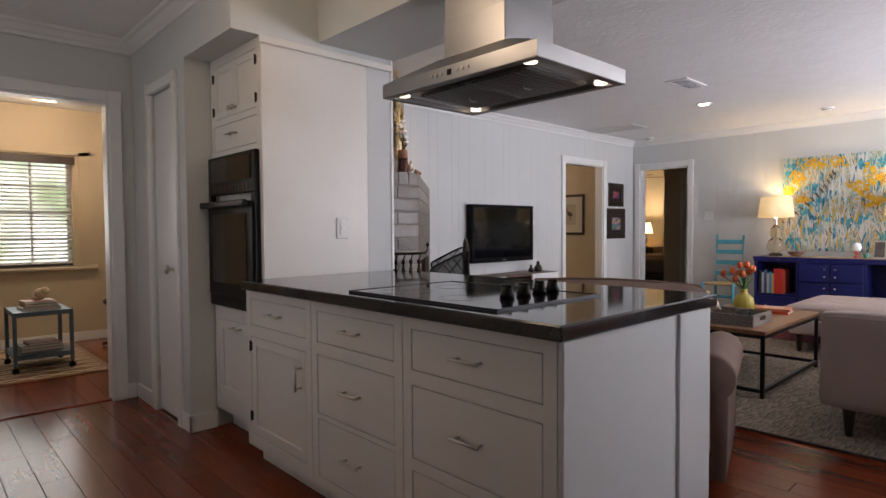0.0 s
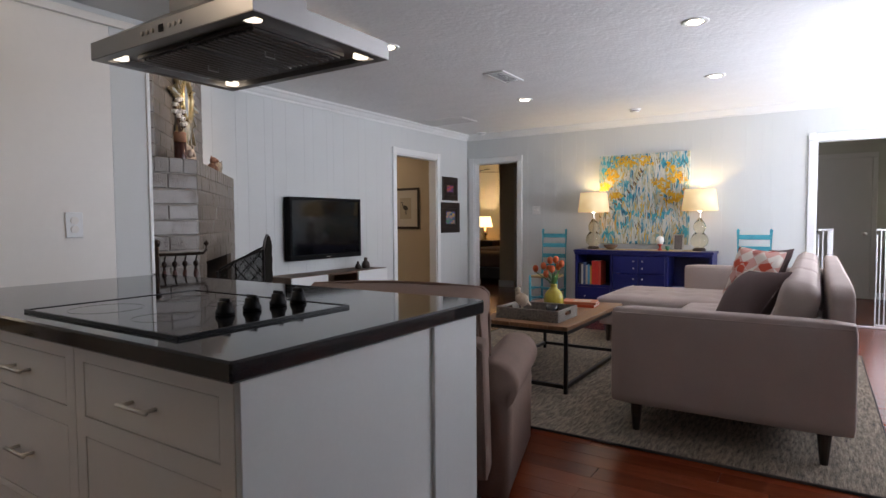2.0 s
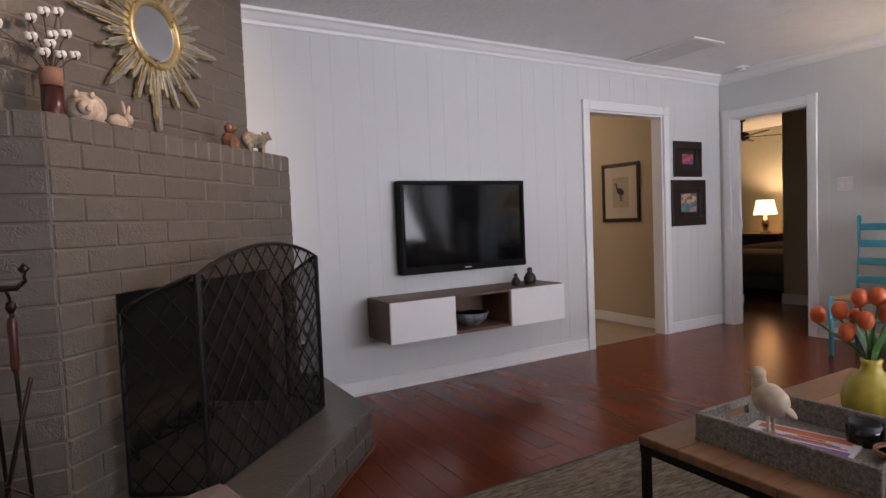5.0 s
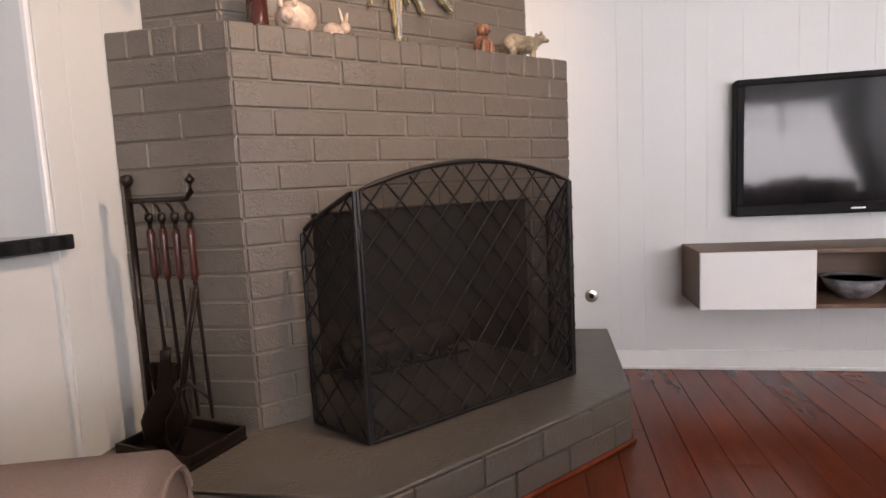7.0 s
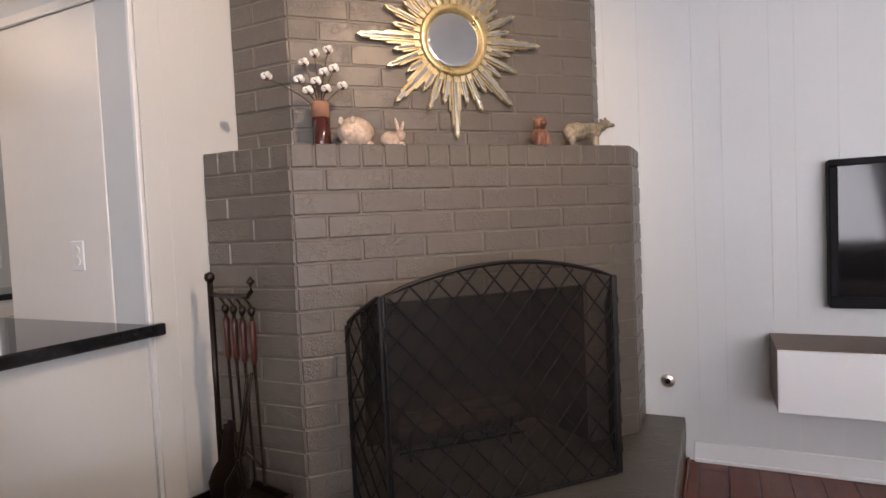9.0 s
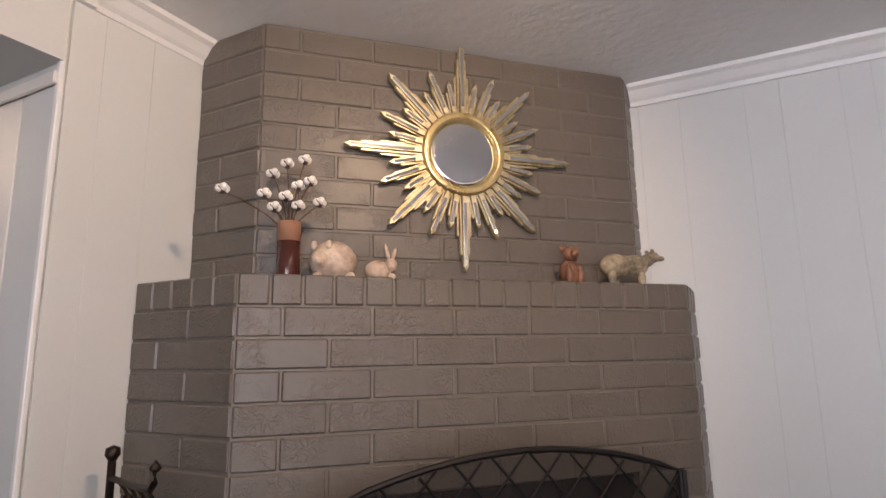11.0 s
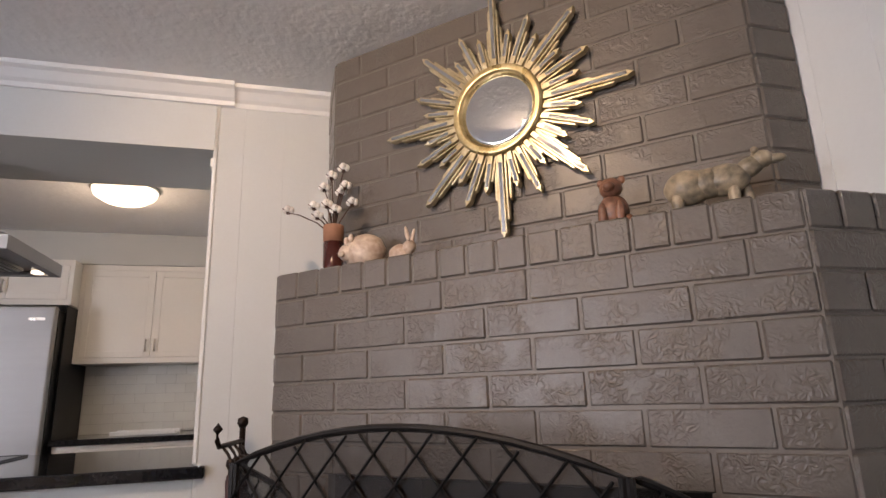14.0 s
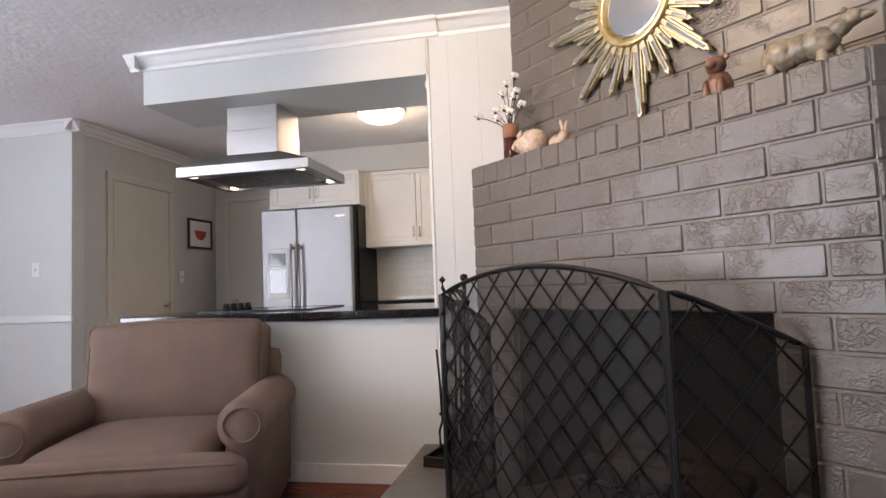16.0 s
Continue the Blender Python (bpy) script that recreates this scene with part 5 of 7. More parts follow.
def gourd_lamp(y):
    ob = thing("table_lamp", (8.40, y, CZT + 0.003), "clear glass double-gourd table lamp with a lit cream shade", "lamp", "lamps on the console")
    part("foot", lathe([(0.075, 0), (0.075, 0.022), (0.055, 0.034), (0.05, 0.04)], 28), DARKWOOD, ob, "dark wooden foot", True)
    part("body", lathe([(0.05, 0.04), (0.088, 0.075), (0.10, 0.12), (0.085, 0.175), (0.05, 0.215), (0.048, 0.225), (0.066, 0.26), (0.07, 0.295), (0.055, 0.335), (0.028, 0.365), (0.022, 0.385)], 28), GOURD, ob, "", True)
    part("rod", tube([(0, 0, 0.04), (0, 0, 0.385)], 0.005, 8), NICKEL, ob)
    part("neck", lathe([(0.012, 0.385), (0.012, 0.46)], 12), NICKEL, ob)
    wall_out = [(0.195, 0.475), (0.165, 0.72)]
    part("shade", lathe([(0.198, 0.475), (0.168, 0.725), (0.164, 0.725), (0.194, 0.475)], 40), SHADE, ob, "cream drum shade", True)
    part("finial", lathe([(0.004, 0.70), (0.004, 0.735), (0.01, 0.745), (0.008, 0.758), (0, 0.765)], 12), NICKEL, ob)
    part("harp", tube([(0, -0.16, 0.72), (0, 0, 0.722), (0, 0.16, 0.72)], 0.002), NICKEL, ob)
    part("bulb", lathe([(0.014, 0.46), (0.03, 0.52), (0.03, 0.55), (0, 0.58)], 14), BULB, ob, "lit bulb", True)
    lamp_light("table_lamp_light", "POINT", pose(8.40, y, CZT + 0.60), 9, (1.0, 0.76, 0.38), 0.03)
    return ob


gourd_lamp(2.915)
gourd_lamp(1.64)
bowl("wooden_bowl", (8.36, 2.68, CZT + 0.003), 0.09, 0.055, surface("turned_wood", (0.16, 0.085, 0.045), 0.5), "brown turned wooden bowl on the console")
eg = thing("egg_cup", (8.33, 2.07, CZT + 0.003), "white egg ornament on a red stand", "ornament")
part("stand", lathe([(0.032, 0), (0.03, 0.01), (0.012, 0.03), (0.012, 0.05), (0.032, 0.075), (0.028, 0.078), (0, 0.07)], 18), surface("red_lacquer", (0.4, 0.05, 0.03), 0.3), eg, "", True)
part("egg", lathe([(0, 0.068), (0.035, 0.085), (0.048, 0.12), (0.036, 0.16), (0, 0.178)], 18), TRIM, eg, "", True)
cup = bowl("small_cup", (8.34, 1.985, CZT + 0.003), 0.03, 0.05, surface("green_glaze", (0.05, 0.2, 0.14), 0.3), "small green glazed cup on the console")
pf = thing("photo_frame", (8.36, 1.87, CZT + 0.003), "small silver photo frame on the console", "photo frame", turn=-90)
part("frame", moved(merged([solid(-0.06, 0.06, -0.008, 0.008, 0, 0.015), solid(-0.06, 0.06, -0.008, 0.008, 0.185, 0.2), solid(-0.06, -0.045, -0.008, 0.008, 0.015, 0.185), solid(0.045, 0.06, -0.008, 0.008, 0.015, 0.185)]), pose(0, 0, 0, -12)), NICKEL, pf)
part("picture", moved(solid(-0.045, 0.045, -0.004, 0.004, 0.015, 0.185), pose(0, 0, 0, -12)), surface("faded_photo", (0.12, 0.1, 0.09), 0.3, vary=0.6, scale=12), pf)
part("strut", tube([(0, 0.04, 0.15), (0, 0.10, 0.003)], 0.004), NICKEL, pf)

# ---- fire screen, tools and mantel ----
SA, SB = Vector((3.562, 3.497, 0)), Vector((4.190, 4.168, 0))
SD = (SB - SA).normalized()
SW = (SB - SA).length
SNV = Vector((SD.y, -SD.x, 0))
SL = Vector((3.315, 3.635, 0))
SR = Vector((4.108, 4.508, 0))
fs = thing("fire_screen", (0, 0, HZ), "three-panel black iron fire screen with a diamond lattice", "fire screen")


def screen_panel(name, p, q, top, label):
    """One panel from p to q; top gives the height over the hearth along 0..1."""
    d = (q - p).normalized()
    w = (q - p).length
    at = lambda u, z, off=0.0: (p.x + d.x * u + d.y * off, p.y + d.y * u - d.x * off, z)
    steps = [i / 14 for i in range(15)]
    rim = [at(0, 0.012)] + [at(w * s, top(s)) for s in steps] + [at(w, 0.012)]
    pn = part(name, merged([tube(rim, 0.0085, 8), tube([at(0, 0.012), at(w, 0.012)], 0.0085, 8)]), IRON, fs, label)
    bm = bmesh.new()
    lo = [bm.verts.new(at(w * s, 0.012, -0.004)) for s in steps]
    hi = [bm.verts.new(at(w * s, top(s), -0.004)) for s in steps]
    for i in range(14):
        bm.faces.new((lo[i], lo[i + 1], hi[i + 1], hi[i]))
    part("wire_mesh", bm, MESHM, pn, "fine black wire mesh")
    for sign in (1, -1):
        c = -9.0
        while c < 10.0:
            inside = []
            for i in range(121):
                u = w * i / 120
                z = sign * 1.12 * (u - w / 2) + c * 0.118 + 0.4
                if 0.014 < z < top(u / w) - 0.004:
                    inside.append((u, z))
            if len(inside) > 4:
                part("lattice_bar", tube([at(*inside[0], 0.006 + 0.003 * sign), at(*inside[-1], 0.006 + 0.003 * sign)], 0.0036, 5), LATTICE, pn)
            c += 1.0
    return pn


screen_panel("centre_panel", SA, SB, lambda s: 0.787 + 0.082 * (1 - (2 * s - 1) ** 2), "arched centre panel")
screen_panel("side_panel", SL, SA - 0.012 * SD, lambda s: 0.655 + 0.132 * s ** 0.8, "side panel with a sloping top")
screen_panel("side_panel", SB + 0.012 * SD, SR, lambda s: 0.787 - 0.15 * s ** 1.15, "side panel with a sloping top")
for o, s in ((SA, -1), (SB, 1)):
    for z in (0.12, 0.66):
        part("hinge", tube([(o.x + s * 0.006 * SD.x, o.y + s * 0.006 * SD.y, z - 0.025), (o.x + s * 0.006 * SD.x, o.y + s * 0.006 * SD.y, z + 0.025)], 0.009, 8), IRON, fs)

BRONZE = surface("oil_rubbed_bronze", (0.030, 0.020, 0.016), 0.35, 0.7, vary=0.3, bump=0.05)
REDWOOD = surface("red_turned_handles", (0.06, 0.014, 0.009), 0.3, vary=0.3, bump=0.05)
ft = thing("fireplace_tools", (2.945, 3.435, HZ), "bronze fireplace tool set standing on a square tray", "fireplace tools", turn=-13)
part("tray", merged([solid(-0.15, 0.16, -0.12, 0.115, 0, 0.012), solid(-0.15, 0.16, -0.12, -0.11, 0.012, 0.046, 0.002), solid(-0.15, 0.16, 0.105, 0.115, 0.012, 0.046, 0.002), solid(-0.15, -0.14, -0.11, 0.105, 0.012, 0.046, 0.002), solid(0.15, 0.16, -0.11, 0.105, 0.012, 0.046, 0.002)]), BRONZE, ft)
part("post", merged([tube([(-0.125, 0, 0.01), (-0.125, 0, 0.84)], 0.011, 10), lathe([(0.011, 0.835), (0.02, 0.85), (0.018, 0.868), (0, 0.876)], 12, (-0.125, 0, 0))]), BRONZE, ft, "", True)
part("hanging_bar", merged([tube([(-0.125, 0, 0.79), (0.12, 0, 0.79), (0.14, 0, 0.81), (0.14, 0, 0.84)], 0.0085, 8), lathe([(0.008, 0.835), (0.016, 0.845), (0, 0.865)], 10, (0.14, 0, 0))] + [tube([(x, 0, 0.79), (x, 0.02, 0.765), (x, 0.03, 0.745), (x + 0.012, 0.03, 0.735)], 0.005, 6) for x in (-0.08, -0.025, 0.03, 0.09)]), BRONZE, ft, "", True)
for x, y, nm in ((-0.08, 0.03, "shovel"), (-0.025, 0.03, "brush"), (0.03, 0.03, "tongs"), (0.09, 0.03, "poker")):
    tl = part(nm, merged([tube([(x, y, 0.735), (x, y, 0.70)], 0.007, 8), tube([(x, y, 0.54), (x + 0.02, y, 0.10)], 0.006, 8)]), BRONZE, ft)
    part("handle", lathe([(0.009, 0.54), (0.013, 0.56), (0.011, 0.62), (0.014, 0.68), (0.010, 0.70)], 12, (x, y, 0)), REDWOOD, tl, "red turned wooden handle", True)
    part("finial", lathe([(0.007, 0.715), (0.015, 0.73), (0.012, 0.747), (0, 0.752)], 10, (x, y, 0)), BRONZE, tl, "", True)
    if nm == "shovel":
        part("blade", moved(merged([solid(-0.05, 0.05, -0.004, 0.004, -0.14, 0.0, 0.003), solid(-0.05, -0.044, -0.02, 0.0, -0.14, 0), solid(0.044, 0.05, -0.02, 0, -0.14, 0)]), pose(x + 0.015, y - 0.01, 0.27, 12, 0, 10)), BRONZE, tl)
    if nm == "brush":
        part("bristles", lathe([(0.012, 0.06), (0.03, 0.10), (0.032, 0.19), (0.012, 0.215)], 12, (x + 0.018, y, 0)), SOOT, tl)
    if nm == "poker":
        part("hook", tube([(x + 0.02, y, 0.16), (x - 0.02, y - 0.01, 0.19), (x - 0.045, y - 0.02, 0.22)], 0.006, 6, 0.003), BRONZE, tl)
bl = thing("bellows", (2.90, 3.40, HZ + 0.0135), "small dark wood and leather bellows leaning on the tool stand", "bellows", turn=20)
part("paddle", moved(merged([lathe([(0, 0), (0.05, 0.03), (0.062, 0.09), (0.045, 0.15), (0.018, 0.20), (0.012, 0.30), (0.015, 0.325), (0, 0.33)], 20, (0, y, 0), 1.0, 0.12) for y in (-0.014, 0.014)]), pose(0.0, 0, 0.004, 6, 9, 0)), BRONZE, bl, "dark polished wooden paddle", True)
part("leather", moved(lathe([(0, 0.01), (0.045, 0.03), (0.055, 0.09), (0.038, 0.15), (0, 0.19)], 20, (0, 0, 0), 1.0, 0.22), pose(0.0, 0, 0.004, 6, 9, 0)), DARKWOOD, bl, "", True)

tg = thing("fire_tongs", (3.00, 3.375, HZ + 0.0135), "long bronze fire tongs leaning in the tool tray", "tongs")
for k in (-1, 1):
    part("arm", tube([(-0.035, 0.012 * k, 0.004), (-0.030 + 0.012 * k, 0.034 * k, 0.06), (-0.014 + 0.012 * k, 0.034 * k, 0.12), (0.004, 0.010 * k, 0.18), (0.045, 0.008 * k, 0.36), (0.082, 0.011 * k, 0.515)], 0.0065, 8, 0.0055), BRONZE, tg, "", True)
part("pivot", tube([(0.012, -0.022, 0.21), (0.012, 0.022, 0.21)], 0.008, 10), BRONZE, tg)

# sunburst mirror
GOLDM = surface("antique_gold_leaf", (0.62, 0.42, 0.13), 0.28, 0.85, vary=0.25, scale=14, fine=70, bump=0.25, depth=0.002, second=(0.85, 0.72, 0.42))
RAYM = surface("silvered_gold_leaf", (0.60, 0.47, 0.22), 0.34, 0.85, vary=0.35, scale=16, fine=80, bump=0.3, depth=0.002, second=(0.84, 0.76, 0.56))
MIRROR, _nt, _b = material("silvered_mirror", 0.03, 1.0)
_b.inputs["Base Color"].default_value = (0.85, 0.87, 0.88, 1)
MC = UL + FD * 0.710 + FN * 0.012
sb = thing("sunburst_mirror", (0, 0, 0), "gilded sunburst mirror hung on the chimney brick", "mirror")
sb.matrix_world = Matrix(((FD.x, 0, FN.x, MC.x), (FD.y, 0, FN.y, MC.y), (0, 1, 0, 2.036), (0, 0, 0, 1)))
part("rim", merged([lathe([(0.158, 0.0), (0.158, 0.03), (0.150, 0.042), (0.143, 0.036), (0.138, 0.040), (0.131, 0.034), (0.128, 0.022), (0.128, 0.0)], 56)]), GOLDM, sb, "moulded gilt ring", True)
part("mirror_glass", lathe([(0.129, 0.010), (0.129, 0.022), (0.11, 0.024), (0, 0.025)], 56), MIRROR, sb, "round mirror glass", True)
RAYS = []
for q in range(4):
    for k, (ln, wd) in enumerate(((0.435, 0.034), (0.285, 0.022), (0.335, 0.026), (0.27, 0.020), (0.395, 0.034), (0.275, 0.020), (0.335, 0.026), (0.285, 0.022))):
        RAYS.append((q * 90 + k * 11.25, ln, wd))


def ray_bar(r0, r1, y, w, z0, z1):
    """A flat bar along x with a notched, pointed tip."""
    h = w / 2
    return moved(prism([(r0, -h * 0.8), (r1 - w * 0.9, -h), (r1 - w * 0.75, -h * 0.62), (r1, 0), (r1 - w * 0.75, h * 0.62), (r1 - w * 0.9, h), (r0, h * 0.8)], z0, z1, 0.0012), pose(0, y, 0))


for a, ln, wd in RAYS:
    wide = wd > 0.03
    w = 0.021 if wide else 0.019
    bms = [ray_bar(0.15, ln, 0, w, 0.0, 0.026)]
    for s_ in (-1, 1):
        bms.append(ray_bar(0.15, 0.15 + (ln - 0.15) * (0.80 if wide else 0.70), s_ * w * 0.68, w * 0.40, 0.0, 0.0185))
        if wide:
            bms.append(ray_bar(0.15, 0.15 + (ln - 0.15) * 0.56, s_ * w * 1.12, w * 0.44, 0.0, 0.012))
    ry = part("ray", moved(merged(bms), pose(0, 0, 0, 0, 0, a)), RAYM, sb)
    part("mirror_strip", moved(solid(0.185, ln - 0.022, -w * 0.27, w * 0.27, 0.0258, 0.0275), pose(0, 0, 0, 0, 0, a)), MIRROR, ry)


def mantel_at(u, v):
    return (ML.x + FD.x * u + FN.x * v, ML.y + FD.y * u + FN.y * v, MZ)


MTURN = math.degrees(math.atan2(FD.y, FD.x))


def blob(cx, cy, cz, rx, ry, rz, m=None):
    bm = bmesh.new()
    bmesh.ops.create_uvsphere(bm, u_segments=20, v_segments=14, radius=1)
    for v in bm.verts:
        v.co = Vector((v.co.x * rx, v.co.y * ry, v.co.z * rz)) * (1 + 0.05 * noise.noise(v.co * 2.1 + Vector((cx, cy, cz)) * 9))
    if m is not None:
        moved(bm, m)
    bmesh.ops.translate(bm, vec=(cx, cy, cz), verts=bm.verts)
    return bm


POT_PIG = surface("mottled_pale_pottery", (0.42, 0.27, 0.19), 0.45, vary=0.3, scale=22, fine=70, bump=0.3, second=(0.72, 0.60, 0.48))
POT_BEAR = surface("brown_carved_pottery", (0.105, 0.046, 0.03), 0.4, vary=0.35, scale=18, fine=70, bump=0.3, second=(0.33, 0.155, 0.09))
POT_GREY = surface("grey_green_raku", (0.05, 0.052, 0.04), 0.4, vary=0.4, scale=16, fine=60, bump=0.3, second=(0.50, 0.40, 0.27))


def animal(name, u, v, turn, bms, mat, label):
    ob = mesh_object(name, merged(bms), mat, True)
    ob.matrix_world = pose(*mantel_at(u, v), 0, 0, MTURN + turn)
    return tagged(ob, label, "figurine")


animal("pig_figurine", 0.277, -0.12, 0, [blob(0, 0, 0.062, 0.075, 0.058, 0.062), blob(-0.045, -0.04, 0.06, 0.03, 0.022, 0.028), blob(-0.05, -0.062, 0.052, 0.013, 0.01, 0.012), blob(-0.062, -0.022, 0.105, 0.010, 0.008, 0.015), blob(-0.02, -0.05, 0.105, 0.010, 0.008, 0.014), blob(-0.05, -0.02, 0.012, 0.016, 0.016, 0.014), blob(0.05, -0.02, 0.012, 0.016, 0.016, 0.014), blob(-0.05, 0.03, 0.012, 0.016, 0.016, 0.014), blob(0.05, 0.03, 0.012, 0.016, 0.016, 0.014)], POT_PIG, "round mottled pale pottery pig on the mantel")
animal("rabbit_figurine", 0.430, -0.12, 0, [blob(-0.012, 0, 0.034, 0.042, 0.03, 0.034), blob(0.03, -0.01, 0.052, 0.022, 0.02, 0.022), blob(0.018, -0.005, 0.095, 0.007, 0.006, 0.030, pose(0, 0, 0, 0, -14, 0)), blob(0.040, -0.005, 0.088, 0.007, 0.006, 0.024, pose(0, 0, 0, 0, 16, 0)), blob(0.03, -0.02, 0.012, 0.014, 0.014, 0.013)], POT_PIG, "small pale pottery rabbit with upright ears")
animal("bear_cub_figurine", 1.105, -0.10, 0, [blob(0, 0.0, 0.045, 0.04, 0.036, 0.048), blob(0, -0.01, 0.108, 0.03, 0.028, 0.028), blob(0.0, -0.036, 0.106, 0.016, 0.016, 0.013), blob(-0.027, 0, 0.130, 0.010, 0.007, 0.011), blob(0.027, 0, 0.130, 0.010, 0.007, 0.011), blob(-0.022, -0.03, 0.032, 0.013, 0.014, 0.034), blob(0.022, -0.03, 0.032, 0.013, 0.014, 0.034), blob(0.034, 0.0, 0.016, 0.02, 0.03, 0.017)], POT_BEAR, "brown carved pottery bear cub sitting upright")
animal("bear_figurine", 1.345, -0.10, 0, [blob(-0.055, 0, 0.074, 0.058, 0.037, 0.045), blob(-0.012, 0, 0.076, 0.06, 0.033, 0.038), blob(0.03, 0, 0.077, 0.055, 0.034, 0.040), blob(0.085, 0, 0.098, 0.034, 0.022, 0.024, pose(0, 0, 0, 0, -20, 0)), blob(0.112, 0, 0.112, 0.026, 0.022, 0.022), blob(0.142, 0, 0.108, 0.022, 0.012, 0.011), blob(0.10, -0.016, 0.133, 0.008, 0.006, 0.008), blob(0.10, 0.016, 0.133, 0.008, 0.006, 0.008), blob(-0.08, -0.018, 0.03, 0.016, 0.013, 0.034), blob(-0.045, 0.018, 0.03, 0.016, 0.013, 0.034), blob(0.045, -0.016, 0.03, 0.014, 0.012, 0.036), blob(0.072, 0.016, 0.03, 0.014, 0.012, 0.036)], POT_GREY, "grey-green glazed pottery bear walking")
va = thing("pottery_vase", mantel_at(0.14, -0.12), "brown and terracotta cylinder vase on the mantel", "vase")
part("lower", lathe([(0.033, 0), (0.035, 0.005), (0.035, 0.118), (0.0, 0.118)], 24), surface("dark_red_glaze", (0.06, 0.015, 0.012), 0.2, vary=0.3, scale=8), va, "glossy dark red glaze", True)
part("upper", lathe([(0.0, 0.114), (0.0352, 0.117), (0.036, 0.176), (0.033, 0.179), (0.031, 0.135), (0, 0.132)], 24), surface("bare_terracotta", (0.30, 0.15, 0.09), 0.8, vary=0.15, scale=20), va, "unglazed terracotta neck", True)
COTTON = surface("cotton_fluff", (0.82, 0.79, 0.74), 1.0, vary=0.06, scale=30, fine=200, bump=0.8, depth=0.004)
HUSK = surface("dry_cotton_husk", (0.07, 0.035, 0.022), 0.8, vary=0.3, scale=20)
cb = thing("cotton_stems", (mantel_at(0.14, -0.12)[0], mantel_at(0.14, -0.12)[1], MZ + 0.140), "dried cotton stems with open white bolls in the vase", "dried flowers", turn=MTURN)
for x, y, z in ((-0.155, -0.02, 0.105), (-0.055, -0.015, 0.10), (-0.035, 0.01, 0.165), (0.0, 0.0, 0.195), (0.045, 0.0, 0.21), (-0.002, -0.02, 0.095), (0.03, -0.02, 0.07), (0.03, 0.01, 0.135), (0.06, -0.01, 0.145), (0.085, -0.01, 0.085), (-0.03, -0.03, 0.06)):
    x, z = x * 1.2 - 0.012, z * 1.12
    st = part("stem", tube([(0, 0, 0), (x * 0.35, y * 0.4, z * 0.5), (x * 0.75, y * 0.8, z * 0.86), (x, y, z)], 0.0026, 5, 0.0018), HUSK, cb)
    part("boll", merged([blob(x + 0.011 * math.cos(t), y + 0.009 * math.sin(t), z + 0.010 + 0.004 * (i % 2), 0.0118, 0.0108, 0.0125) for i, t in enumerate((0.4, 1.9, 3.5, 5.1))]), COTTON, st, "white cotton boll", True)
    part("husk", merged([moved(prism([(0, -0.007), (0.014, -0.006), (0.030, 0), (0.014, 0.006), (0, 0.007)], 0, 0.002), pose(x, y, z - 0.006, 0, -42, t)) for t in (20, 92, 164, 236, 308)]), HUSK, st)

# ---- on the coffee table ----
WEAVE = surface("black_white_woven_fibre", (0.08, 0.075, 0.07), 0.8, vary=0.5, scale=110, fine=320, bump=0.5, depth=0.002, stretch=(1, 1, 1), second=(0.36, 0.32, 0.27))
ty = thing("serving_tray", (0, 0, TZ + 0.001), "woven grey and white tray with cut-out handles", "tray")
A0, A1, D0, D1 = 4.778, 5.155, 1.955, 2.435
part("bottom", solid(A0, A1, D0, D1, 0, 0.010), WEAVE, ty)
for nm, b in (("side", (A0, A0 + 0.014)), ("side", (A1 - 0.014, A1))):
    part(nm, solid(b[0], b[1], D0, D1, 0.010, 0.082, 0.003), WEAVE, ty)
for b0, b1 in ((D0, D0 + 0.014), (D1 - 0.014, D1)):
    m = (A0 + A1) / 2
    part("handle_side", merged([solid(A0 + 0.0145, m - 0.055, b0, b1, 0.010, 0.082), solid(m + 0.055, A1 - 0.0145, b0, b1, 0.010, 0.082), solid(m - 0.055, m + 0.055, b0, b1, 0.010, 0.032), solid(m - 0.055, m + 0.055, b0, b1, 0.062, 0.082)]), WEAVE, ty)
mg = thing("magazine", (4.96, 2.24, TZ + 0.012), "white magazine with a purple cover lying in the tray", "magazine", turn=12)
part("cover", solid(-0.10, 0.10, -0.14, 0.14, 0.0, 0.006, 0.001), book_mat((0.62, 0.60, 0.58)), mg)
part("cover_print", solid(-0.095, -0.01, -0.13, 0.13, 0.0062, 0.0068), book_mat((0.14, 0.06, 0.30)), mg, "purple cover print")
part("masthead_bar", solid(0.05, 0.085, -0.12, 0.12, 0.0062, 0.0068), book_mat((0.55, 0.12, 0.05)), mg)
for i_, c_ in enumerate(((0.50, 0.10, 0.12), (0.10, 0.08, 0.28), (0.55, 0.30, 0.08), (0.45, 0.06, 0.05))):
    part("print_block", solid(0.002 + 0.011 * i_, 0.010 + 0.011 * i_, -0.12 + 0.02 * i_, 0.10 - 0.03 * i_, 0.0062, 0.0068), book_mat(c_), mg)
bowl("wooden_bowl", (5.03, 2.02, TZ + 0.012), 0.055, 0.03, surface("terracotta_dish", (0.24, 0.10, 0.055), 0.6, vary=0.2), "small terracotta dish lying in the tray")
cn = thing("candle_holder", (5.095, 2.13, TZ + 0.012), "dark smoked glass candle holder in the tray", "candle")
part("glass", lathe([(0.040, 0), (0.043, 0.004), (0.045, 0.062), (0.042, 0.062), (0.040, 0.01), (0, 0.01)], 24), BLACKGLASS, cn, "", True)
part("wax", lathe([(0, 0.011), (0.038, 0.011), (0.038, 0.03), (0, 0.03)], 20), POT_BEAR, cn)
